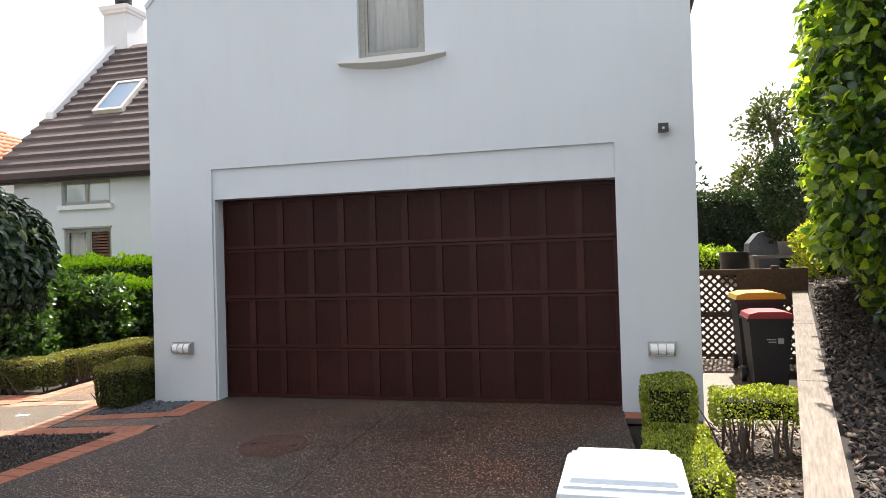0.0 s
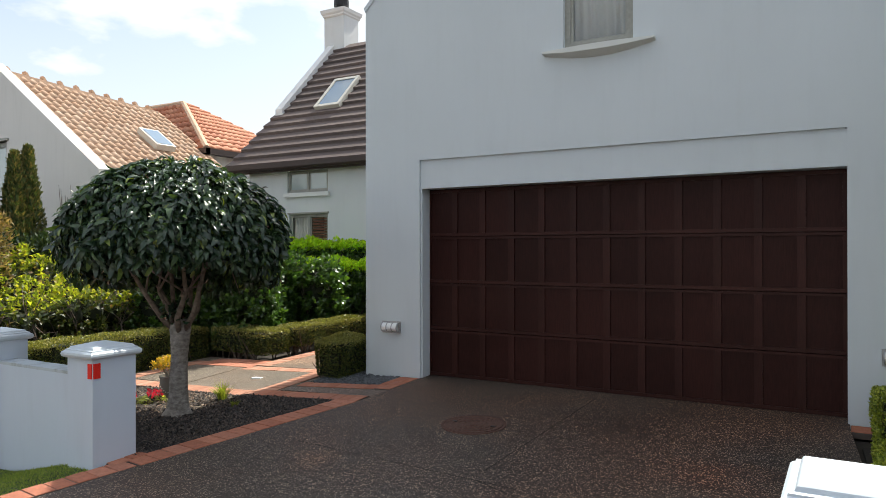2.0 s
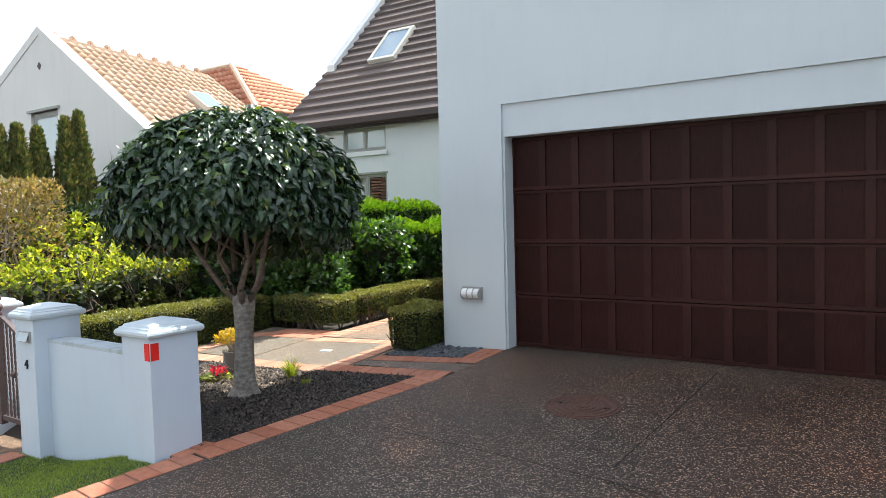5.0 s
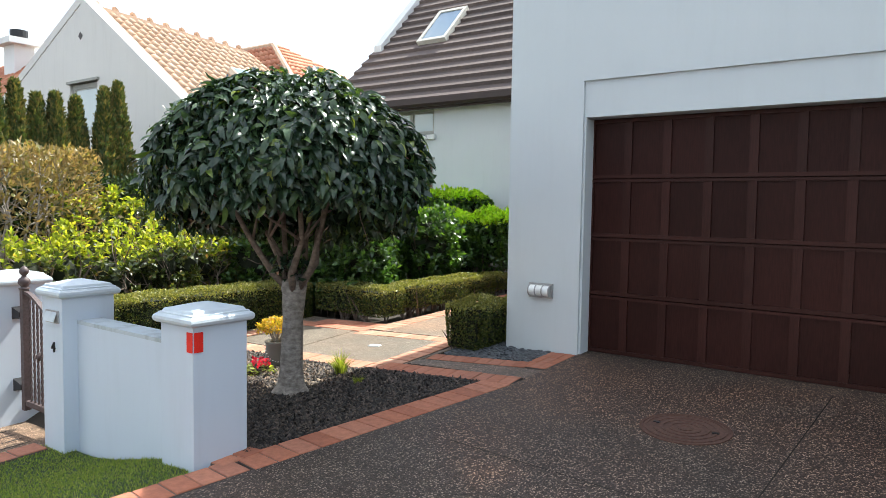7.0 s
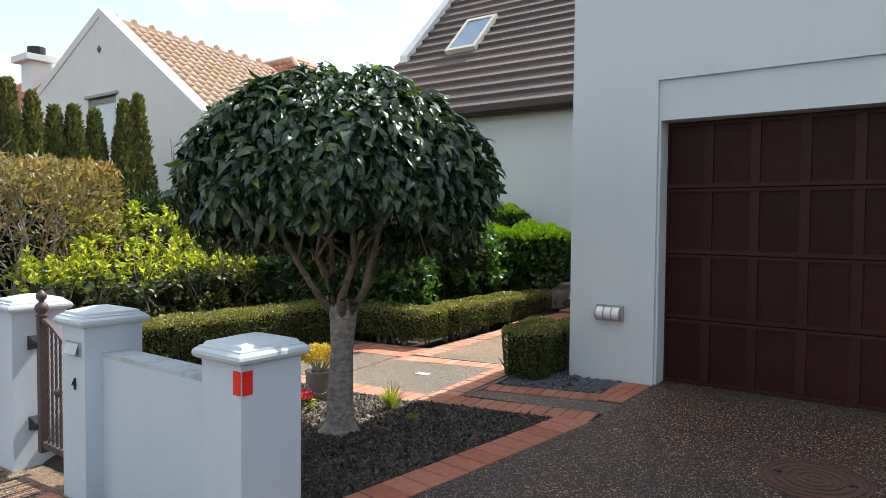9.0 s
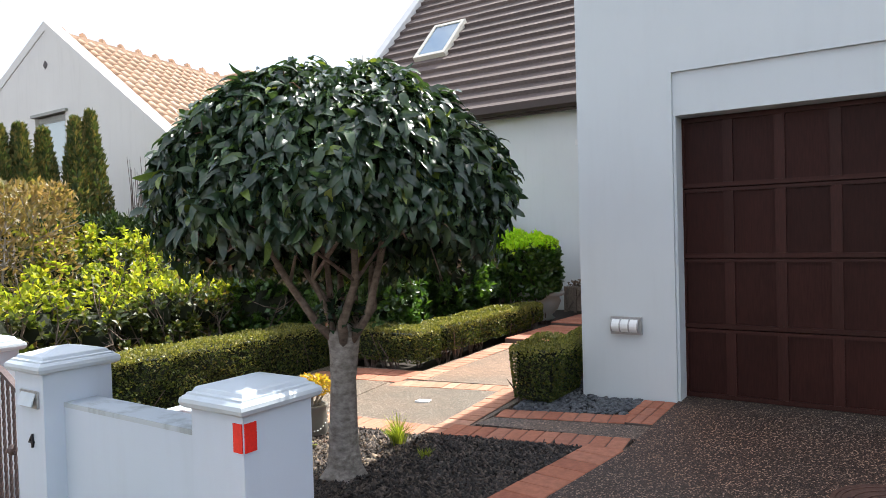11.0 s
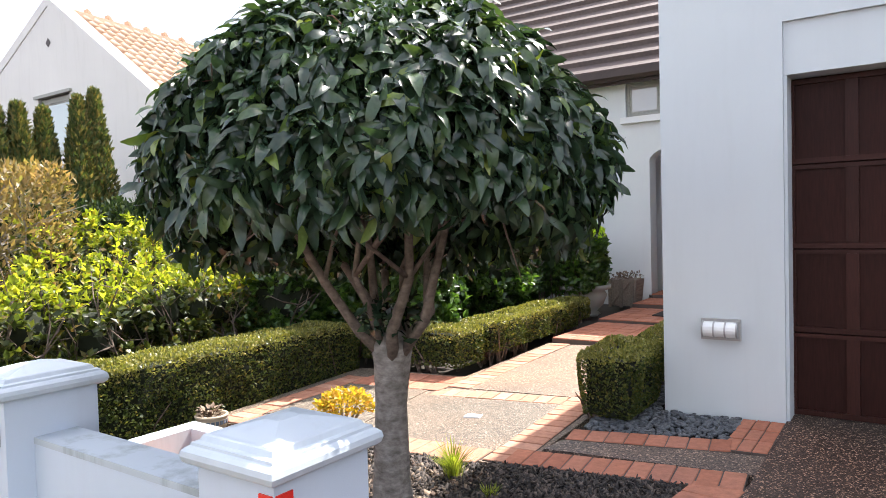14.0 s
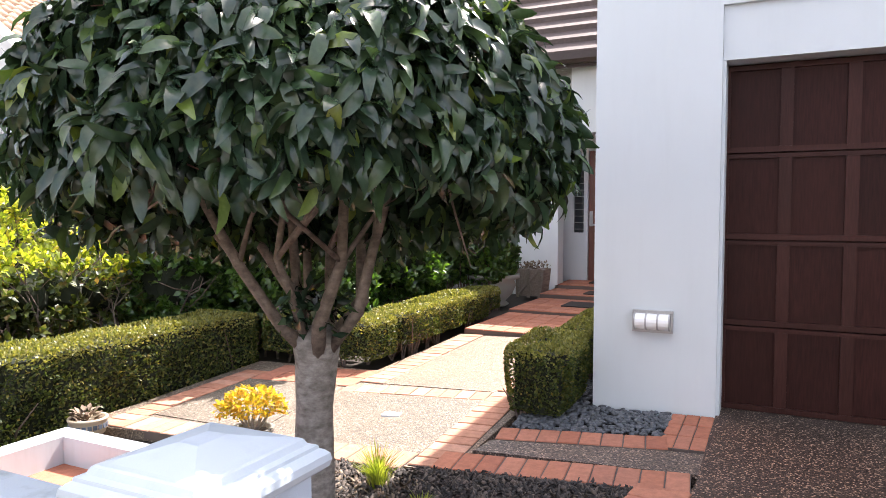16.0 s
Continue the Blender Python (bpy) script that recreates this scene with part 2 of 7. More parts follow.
M = {
    "plaster": painted("plaster_pale_grey", (0.60, 0.645, 0.67), 0.82, 0.05, 260, 0.2, 0.03),
    "plaster_house": painted("plaster_house", (0.68, 0.70, 0.70), 0.82, 0.05, 200, 0.2, 0.04),
    "plaster_cream": painted("plaster_cream", (0.72, 0.70, 0.66), 0.85, 0.05, 120, 0.15, 0.05),
    "wall_paint": painted("wall_paint", (0.56, 0.63, 0.72), 0.7, 0.06, 240, 0.25, 0.04),
    "cap_paint": painted("cap_paint", (0.54, 0.605, 0.66), 0.45, 0.06, 180, 0.15, 0.12),
    "coping": painted("coping_grime", (0.50, 0.555, 0.60), 0.85, 0.14, 140, 0.3, 0.38),
    "sill": painted("sill_paint", (0.66, 0.67, 0.64), 0.7, 0.05),
    "frame": plain("window_frame_grey", (0.32, 0.32, 0.28), 0.5),
    "frame_light": plain("skylight_frame_cream", (0.62, 0.60, 0.53), 0.5),
    "glass": glass_mat("glass_dark"),
    "glass_clear": clear_glass("glass_clear"),
    "glass_up": glass_mat("glass_upper", (0.40, 0.38, 0.37), 0.05),
    "glass_pale": glass_mat("glass_pale", (0.35, 0.42, 0.42), 0.15),
    "glass_sky": glass_mat("glass_sky", (0.12, 0.20, 0.28), 0.05),
    "curtain": painted("curtain", (0.80, 0.75, 0.68), 0.9),
    "blind": plain("blind_slat", (0.30, 0.13, 0.09), 0.6),
    "metal": plain("brushed_metal", (0.42, 0.42, 0.42), 0.45, 0.7, 0.1, 90),
    "lamp_glass": plain("lamp_glass_white", (0.85, 0.86, 0.86), 0.2, 0.0, 0.03),
    "black": plain("black_plastic", (0.02, 0.02, 0.022), 0.4),
    "iron": plain("gate_iron", (0.09, 0.065, 0.065), 0.55, 0.2, 0.3, 60),
    "black_iron": plain("hinge_iron", (0.02, 0.02, 0.022), 0.5, 0.3),
    "red_reflector": plain("red_reflector", (0.75, 0.03, 0.02), 0.25, 0.0, 0.12, 90),
    "drive": aggregate("driveway_aggregate", (0.022, 0.015, 0.012), (0.066, 0.047, 0.038), (0.44, 0.37, 0.30), 132, [((0.76, -2.70, -0.11), 0.28, (1.75, 1.6, 1.45)), ((3.5, -1.75, -0.07), 0.62, (1.45, 1.05, 0.85)), ((1.44, -1.40, -0.06), 0.40, (1.2, 0.85, 0.72)), ((2.6, -0.9, -0.04), 0.5, (0.72, 0.70, 0.70))]),
    "path": aggregate("path_aggregate", (0.085, 0.070, 0.052), (0.23, 0.19, 0.142), (0.45, 0.40, 0.32), 120),
    "strip": aggregate("strip_aggregate", (0.05, 0.048, 0.048), (0.15, 0.14, 0.13), (0.40, 0.38, 0.34), 105),
    "cast": plain("cast_iron", (0.105, 0.052, 0.037), 0.85, 0.0, 0.35, 45),
    "mortar": painted("mortar", (0.13, 0.10, 0.085), 0.95, 0.2),
    # the red paver again, made paler to hold sunlight in its colour
    "brick_sunlit": clay("brick_sunlit", [(0.40, 0.185, 0.115), (0.45, 0.225, 0.145), (0.50, 0.275, 0.19)]),
    "brick": clay("brick_paver", [(0.36, 0.13, 0.075), (0.43, 0.165, 0.095), (0.40, 0.17, 0.11), (0.48, 0.20, 0.12)]),
    "soil": painted("soil", (0.035, 0.028, 0.023), 0.95, 0.4, 60, 0.6),
    "bark_chip": clay("bark_chip", [(0.022, 0.020, 0.019), (0.045, 0.039, 0.036), (0.075, 0.06, 0.052), (0.15, 0.12, 0.095)], 0.85, "island"),
    "litter": clay("leaf_litter", [(0.07, 0.04, 0.025), (0.13, 0.085, 0.055), (0.26, 0.20, 0.14), (0.10, 0.08, 0.06)], 0.8, "island"),
    "pebble": clay("pebble_grey", [(0.05, 0.058, 0.068), (0.085, 0.095, 0.11), (0.12, 0.13, 0.145)], 0.5, "island"),
    "turf": painted("turf_soil", (0.05, 0.075, 0.025), 0.95, 0.3, 90, 0.6),
    "grass": leafy("grass_blade", [(0.0, (0.11, 0.165, 0.026)), (0.6, (0.20, 0.265, 0.046)), (1.0, (0.33, 0.33, 0.09))], 0.6, 0.3),
    "asphalt": aggregate("asphalt", (0.035, 0.035, 0.035), (0.06, 0.06, 0.058), (0.12, 0.12, 0.115), 150),
    "earth": painted("earth", (0.042, 0.033, 0.024), 0.95, 0.3, 40, 0.5),
    "roof_brown": clay("roof_tile_brown", [(0.088, 0.067, 0.062), (0.110, 0.084, 0.078), (0.130, 0.100, 0.092)], 0.75),
    "gutter": plain("gutter_brown", (0.05, 0.033, 0.028), 0.5, 0.2),
    "terracotta": clay("roof_tile_terracotta", [(0.54, 0.36, 0.24), (0.59, 0.41, 0.285), (0.64, 0.47, 0.345)], 0.8),
    "terracotta_i": clay("roof_tile_terracotta_far", [(0.46, 0.17, 0.09), (0.55, 0.23, 0.13), (0.60, 0.29, 0.17)], 0.8, "island"),
    "white_trim": painted("white_trim", (0.78, 0.78, 0.76), 0.6),
    "trunk": barky("trunk_bark", (0.12, 0.10, 0.085), (0.40, 0.36, 0.315), (1, 1, 1.7), 22),
    # browner bark for the limbs, darkened to carry the crown's shade
    "limb_bark_shaded": barky("limb_bark_shaded", (0.075, 0.054, 0.04), (0.235, 0.18, 0.138), (1, 1, 1.2), 30),
    "shoot": barky("shoot_bark", (0.10, 0.045, 0.028), (0.22, 0.11, 0.07)),
    "twig": barky("twig_bark", (0.07, 0.05, 0.04), (0.20, 0.15, 0.12)),
    "twig_grey": barky("twig_grey", (0.16, 0.14, 0.12), (0.40, 0.36, 0.32)),
    # near-black solid filling: the shade between leaves put into a colour
    "core": painted("hedge_shade_core", (0.018, 0.024, 0.010), 0.95, 0.4, 30, 0.8),
    "leaf_tree": leafy("leaf_tree", [(0.0, (0.019, 0.038, 0.024)), (0.55, (0.031, 0.060, 0.034)), (0.9, (0.054, 0.094, 0.040)), (0.97, (0.10, 0.16, 0.03)), (1.0, (0.20, 0.24, 0.05))], 0.27, 0.14, 0.55),
    "leaf_tree_one": leafy("leaf_tree_single", [(0.0, (0.021, 0.041, 0.025)), (0.6, (0.035, 0.064, 0.037)), (0.93, (0.056, 0.097, 0.040)), (1.0, (0.16, 0.21, 0.04))], 0.27, 0.14, 0.55, "object"),
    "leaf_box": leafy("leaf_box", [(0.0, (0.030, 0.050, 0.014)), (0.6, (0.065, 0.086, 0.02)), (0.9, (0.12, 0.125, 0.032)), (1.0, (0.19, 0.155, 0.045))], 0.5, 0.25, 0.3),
    # box leaf for hedge tops: tan tone plus sunlight painted into the colour
    "leaf_box_lit": leafy("leaf_box_lit", [(0.0, (0.095, 0.11, 0.028)), (0.6, (0.18, 0.18, 0.046)), (1.0, (0.29, 0.26, 0.085))], 0.42, 0.25),
    "leaf_box_lime": leafy("leaf_box_lime", [(0.0, (0.10, 0.14, 0.02)), (0.6, (0.25, 0.29, 0.038)), (1.0, (0.42, 0.44, 0.085))], 0.42, 0.3),
    "leaf_bright": leafy("leaf_bright", [(0.0, (0.08, 0.145, 0.014)), (0.5, (0.19, 0.28, 0.024)), (1.0, (0.36, 0.42, 0.05))], 0.35, 0.45),
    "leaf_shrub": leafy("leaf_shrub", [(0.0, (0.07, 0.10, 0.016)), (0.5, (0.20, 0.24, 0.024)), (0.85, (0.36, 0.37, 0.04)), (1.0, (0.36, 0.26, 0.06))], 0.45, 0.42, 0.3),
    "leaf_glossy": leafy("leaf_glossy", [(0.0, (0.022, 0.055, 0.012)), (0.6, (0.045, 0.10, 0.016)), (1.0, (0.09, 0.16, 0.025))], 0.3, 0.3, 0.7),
    # lime of the sunlit tall hedge tops, put into the leaf colour
    "leaf_new": leafy("leaf_tall_lit_lime", [(0.0, (0.20, 0.32, 0.018)), (0.5, (0.34, 0.48, 0.025)), (1.0, (0.48, 0.58, 0.05))], 0.4, 0.5),
    # darker leaf for the lower parts of shrubs and the undergrowth
    "leaf_old": leafy("leaf_low_dark", [(0.0, (0.024, 0.036, 0.011)), (0.5, (0.048, 0.068, 0.014)), (0.85, (0.10, 0.115, 0.024)), (1.0, (0.15, 0.09, 0.035))], 0.4, 0.3),
    "leaf_brown": leafy("leaf_brown", [(0.0, (0.11, 0.10, 0.035)), (0.4, (0.20, 0.16, 0.065)), (0.75, (0.27, 0.20, 0.10)), (1.0, (0.17, 0.19, 0.055))], 0.45, 0.3, 0.5, "island", (1.0, 0.85, 0.5)),
    "leaf_conifer": leafy("leaf_conifer", [(0.0, (0.050, 0.080, 0.028)), (0.5, (0.105, 0.130, 0.042)), (1.0, (0.25, 0.195, 0.07))], 0.6, 0.15),
    "leaf_dark": leafy("leaf_dark", [(0.0, (0.014, 0.028, 0.014)), (0.7, (0.028, 0.048, 0.02)), (1.0, (0.06, 0.08, 0.03))], 0.6, 0.2, 0.15),
    "leaf_yellow": leafy("leaf_yellow", [(0.0, (0.24, 0.20, 0.02)), (0.6, (0.42, 0.30, 0.03)), (1.0, (0.50, 0.27, 0.04))], 0.45, 0.35),
    "petal_red": leafy("petal_red", [(0.0, (0.45, 0.02, 0.05)), (0.7, (0.60, 0.04, 0.09)), (1.0, (0.7, 0.15, 0.2))], 0.5, 0.3, 0.4, "island", (1, 0.5, 0.5)),
    "wood_door": None,
    "timber": None,
    "pot": painted("pot_grey", (0.20, 0.19, 0.165), 0.9, 0.2, 90, 0.4),
    "pot_stone": painted("urn_stone", (0.36, 0.35, 0.31), 0.9, 0.2, 90, 0.4),
    "pot_white": plain("shell_white", (0.7, 0.7, 0.66), 0.5),
    "bowl": painted("bowl_glaze", (0.52, 0.42, 0.30), 0.5, 0.15),
    "bowl_blue": plain("bowl_pattern", (0.10, 0.13, 0.17), 0.4),
    "bin": plain("bin_charcoal", (0.035, 0.037, 0.042), 0.5),
    "bin_red": plain("bin_lid_red", (0.45, 0.05, 0.06), 0.4),
    "bin_yellow": plain("bin_lid_yellow", (0.65, 0.40, 0.03), 0.4),
    "bin_print": plain("bin_print", (0.55, 0.55, 0.55), 0.5),
    "lattice": plain("lattice_brown", (0.10, 0.065, 0.045), 0.8, 0.0, 0.3, 20),
    "cover": plain("cover_cloth_grey", (0.12, 0.12, 0.13), 0.7, 0.0, 0.25, 15),
    "sheet": plain("weed_mat_black", (0.05, 0.055, 0.06), 0.35, 0.0, 0.3, 20),
    "paper": plain("scrap_white", (0.75, 0.76, 0.78), 0.5),
    "mat_dark": plain("door_mat", (0.035, 0.028, 0.025), 0.95, 0.0, 0.3, 60),
}


def wood(name, dark, light, rough, stretch, scale=7.0, strength=0.2, turn=0.0):
    m, n, l, b = mat_base(name, rough)
    f = noise_tex(n, l, coords(n, l, stretch, turn), scale, 6, 0.6)
    g = noise_tex(n, l, coords(n, l), 1.1, 4)
    c = mul(n, l, ramp(n, l, f, [(0.25, dark), (0.75, light)]), ramp(n, l, g, [(0.3, (0.8, 0.78, 0.78)), (0.7, (1.15, 1.1, 1.1))]))
    r = n.new("ShaderNodeObjectInfo").outputs["Random"]
    c = mul(n, l, c, ramp(n, l, r, [(0.0, (0.86, 0.84, 0.84)), (1.0, (1.14, 1.1, 1.1))]))
    l.new(c, b.inputs["Base Color"])
    bump(n, l, f, b, strength, 0.004)
    return m


M["wood_door"] = wood("door_stained_wood", (0.020, 0.0070, 0.0055), (0.041, 0.0140, 0.0112), 0.46, (14, 14, 1.2))
# door wood lightened for stiles and rails, their catch of light in the colour
M["wood_door_lit"] = wood("door_wood_lit", (0.027, 0.0100, 0.0080), (0.053, 0.0190, 0.0150), 0.42, (14, 14, 1.2))
M["wood_door_lit"].node_tree.nodes["Principled BSDF"].inputs["Specular IOR Level"].default_value = 0.15
M["wood_door"].node_tree.nodes["Principled BSDF"].inputs["Specular IOR Level"].default_value = 0.12
M["wood_front"] = wood("front_door_wood", (0.10, 0.034, 0.02), (0.19, 0.07, 0.04), 0.4, (14, 14, 1.2))
M["sleeper"] = wood("weathered_sleeper", (0.12, 0.105, 0.082), (0.29, 0.26, 0.21), 0.9, (11, 0.7, 9), 6, 0.5, math.atan(0.21))
M["timber"] = wood("weathered_timber", (0.11, 0.098, 0.078), (0.29, 0.26, 0.21), 0.9, (9, 0.8, 9), 6, 0.5)


# ---- building helpers ----
def ground_z(x, y):
    """The paved ground: it falls gently towards the street and to the garden side."""
    return 0.03 * min(x, 0.0) + 0.04 * y


def base_of(parent):
    p = Vector((0, 0, 0))
    while parent is not None:
        p += parent.location
        parent = parent.parent
    return p


def finish(name, me, material, parent=None, label="", smooth=False):
    if material is not None:
        me.materials.append(material)
    ob = new(name, me)
    if parent is not None:
        off = base_of(parent)
        if off.length > 0:
            me.transform(Matrix.Translation(-off))
        ob.parent = parent
    if smooth:
        me.polygons.foreach_set("use_smooth", np.ones(len(me.polygons), bool))
    if label:
        ob["label"] = label
    return ob


def part(name, bm, material, parent=None, label="", smooth=False, bevel=0.0, segments=1):
    """Links a bmesh, built in world places, as one mesh under a thing or a part."""
    if bevel > 0:
        bmesh.ops.bevel(bm, geom=[e for e in bm.edges if e.calc_face_angle(0) > 0.5], offset=bevel, segments=segments, affect="EDGES", clamp_overlap=True)
    bmesh.ops.recalc_face_normals(bm, faces=bm.faces)
    me = bpy.data.meshes.new(name)
    bm.to_mesh(me)
    bm.free()
    return finish(name, me, material, parent, label, smooth)


def empty(name, place, label="", category="", group="", kind=""):
    ob = new(name)
    ob.location = place
    ob.empty_display_size = 0.1
    return tagged(ob, label, category, group, kind)


def box(bm, x0, y0, z0, x1, y1, z1, m=None):
    vs = [bm.verts.new((x, y, z)) for z in (z0, z1) for x, y in ((x0, y0), (x1, y0), (x1, y1), (x0, y1))]
    if m is not None:
        for v in vs:
            v.co = m @ v.co
    for f in ((3, 2, 1, 0), (4, 5, 6, 7), (0, 1, 5, 4), (1, 2, 6, 5), (2, 3, 7, 6), (3, 0, 4, 7)):
        bm.faces.new([vs[i] for i in f])
    return bm


def bbox(*a, m=None):
    return box(bmesh.new(), *a, m=m)


def extrude_poly(pts, axis, a, b):
    """A closed outline of 2D points swept along an axis from a to b."""
    bm = bmesh.new()
    def at(p, t):
        return {"x": (t, p[0], p[1]), "y": (p[0], t, p[1]), "z": (p[0], p[1], t)}[axis]
    va = [bm.verts.new(at(p, a)) for p in pts]
    vb = [bm.verts.new(at(p, b)) for p in pts]
    bm.faces.new(va)
    bm.faces.new(vb[::-1])
    for i in range(len(pts)):
        j = (i + 1) % len(pts)
        bm.faces.new((va[i], vb[i], vb[j], va[j]))
    return bm


def lathe(profile, seg=20, place=(0, 0, 0)):
    bm = bmesh.new()
    rings = []
    for r, z in profile:
        rings.append([bm.verts.new((place[0] + r * math.cos(2 * math.pi * i / seg), place[1] + r * math.sin(2 * math.pi * i / seg), place[2] + z)) for i in range(seg)])
    for a, b in zip(rings, rings[1:]):
        for i in range(seg):
            j = (i + 1) % seg
            bm.faces.new((a[i], a[j], b[j], b[i]))
    bm.faces.new(rings[0][::-1])
    bm.faces.new(rings[-1])
    return bm


def tube(bm, pts, radii, seg=7):
    """A tapered limb through the points."""
    rings = []
    n = len(pts)
    for i, p in enumerate(pts):
        p = Vector(p)
        d = (Vector(pts[min(i + 1, n - 1)]) - Vector(pts[max(i - 1, 0)])).normalized()
        a = d.cross(Vector((0.31, 0.87, 0.39))).normalized()
        b = d.cross(a)
        rings.append([bm.verts.new(p + radii[i] * (math.cos(2 * math.pi * k / seg) * a + math.sin(2 * math.pi * k / seg) * b)) for k in range(seg)])
    for r, s in zip(rings, rings[1:]):
        for k in range(seg):
            j = (k + 1) % seg
            bm.faces.new((r[k], r[j], s[j], s[k]))
    bm.faces.new(rings[0][::-1])
    bm.faces.new(rings[-1])


def sheet_mesh(name, verts, faces, nside):
    """A mesh from arrays, all faces with the same number of corners."""
    me = bpy.data.meshes.new(name)
    verts = np.asarray(verts, np.float32)
    faces = np.asarray(faces, np.int32)
    me.vertices.add(len(verts))
    me.vertices.foreach_set("co", verts.ravel())
    me.loops.add(faces.size)
    me.loops.foreach_set("vertex_index", faces.ravel())
    me.polygons.add(len(faces))
    me.polygons.foreach_set("loop_start", np.arange(0, faces.size, nside, dtype=np.int32))
    me.update(calc_edges=True)
    return me


def unit(v):
    return v / np.maximum(np.linalg.norm(v, axis=-1, keepdims=True), 1e-9)


# leaf outline: along the midrib, half width, drop of the midrib
LEAF_LONG = np.array([(0.0, 0.03, 0.0), (0.18, 0.37, 0.03), (0.5, 0.5, 0.0), (0.82, 0.36, -0.12), (1.0, 0.06, -0.26)])
LEAF_SHORT = np.array([(0.0, 0.05, 0.0), (0.5, 0.5, 0.03), (1.0, 0.0, -0.05)])


def leaf_cloud(name, places, ahead, up, length, width, shape, material, parent, fold=0.25, droop=1.0, label=""):
    """One leaf at each place: ahead is the way of its tip, up its upper side. Arrays throughout."""
    ahead = unit(ahead)
    side = unit(np.cross(ahead, up))
    up = np.cross(side, ahead)
    k, n = len(shape), len(places)
    length = np.broadcast_to(length, n)[:, None, None]
    width = np.broadcast_to(width, n)[:, None, None]
    s, w, d = (shape[None, :, i, None] for i in range(3))
    mid = places[:, None] + ahead[:, None] * s * length + up[:, None] * d * length * droop
    lift = up[:, None] * (w * width * fold)
    left = mid + side[:, None] * w * width + lift
    right = mid - side[:, None] * w * width + lift
    v = np.stack([mid, left, right], 2).reshape(n, k * 3, 3)
    quads = []
    for i in range(k - 1):
        a, b = 3 * i, 3 * i + 3
        quads += [(a, b, b + 1, a + 1), (a, a + 2, b + 2, b)]
    f = (np.arange(n)[:, None, None] * (k * 3) + np.array(quads)[None]).reshape(-1, 4)
    me = sheet_mesh(name, v.reshape(-1, 3), f, 4)
    return finish(name, me, material, parent, label, smooth=True)


def tri_leaves(name, places, ahead, up, length, width, material, parent, label=""):
    """Small leaves, each a folded lozenge."""
    ahead = unit(ahead)
    side = unit(np.cross(ahead, up))
    up = np.cross(side, ahead)
    n = len(places)
    length = np.broadcast_to(length, n)[:, None]
    width = np.broadcast_to(width, n)[:, None]
    v = np.stack([places, places + ahead * length * 0.5 + side * width * 0.5 + up * width * 0.15, places + ahead * length,
                  places + ahead * length * 0.5 - side * width * 0.5 + up * width * 0.15], 1)
    f = (np.arange(n)[:, None, None] * 4 + np.array([(0, 1, 2), (0, 2, 3)])[None]).reshape(-1, 3)
    me = sheet_mesh(name, v.reshape(-1, 3), f, 3)
    return finish(name, me, material, parent, label)


def box_shell(rng, n, lo, hi, depth, wave=0.03, faces="xXyYZ", soft=0.45, edge=1.82, taper=0.0):
    """Places near the faces of a block with a wavy skin, and the outward way at each."""
    lo, hi = np.array(lo, float), np.array(hi, float)
    d = hi - lo
    areas = {"x": d[1] * d[2], "X": d[1] * d[2], "y": d[0] * d[2], "Y": d[0] * d[2], "Z": d[0] * d[1]}
    pick = rng.choice(list(faces), n, p=np.array([areas[f] for f in faces]) / sum(areas[f] for f in faces))
    p = lo + rng.random((n, 3)) * d
    out = np.zeros((n, 3))
    for f in faces:
        i, s = "xyz".index(f.lower()), (1 if f.isupper() else -1)
        at = pick == f
        out[at, i] = s
        p[at, i] = (hi if s > 0 else lo)[i]
    w = np.sin(p @ np.array([5.1, 3.7, 4.3])) * np.cos(p @ np.array([-2.9, 6.1, 3.3])) + 0.6 * np.sin(p @ np.array([13.0, -11.0, 9.0]))
    p += out * (w[:, None] * wave - np.abs(rng.normal(0, depth, n))[:, None])
    # soften the long edges
    c, h = (lo + hi) / 2, d / 2
    q = (p - c) / h
    r = np.sort(np.abs(q), 1)[:, 1:]
    pull = np.clip(r[:, 0] + r[:, 1] - edge, 0, 1)[:, None]
    p = c + (p - c) * (1 - soft * pull * np.array([1, 1, 0.8]))
    low = np.clip((hi[2] - p[:, 2]) / d[2], 0, 1)[:, None] ** 1.5
    p = p - (p - c) * low * taper * np.array([1, 1 if d[1] < 1 else 0.1, 0])
    return p, out


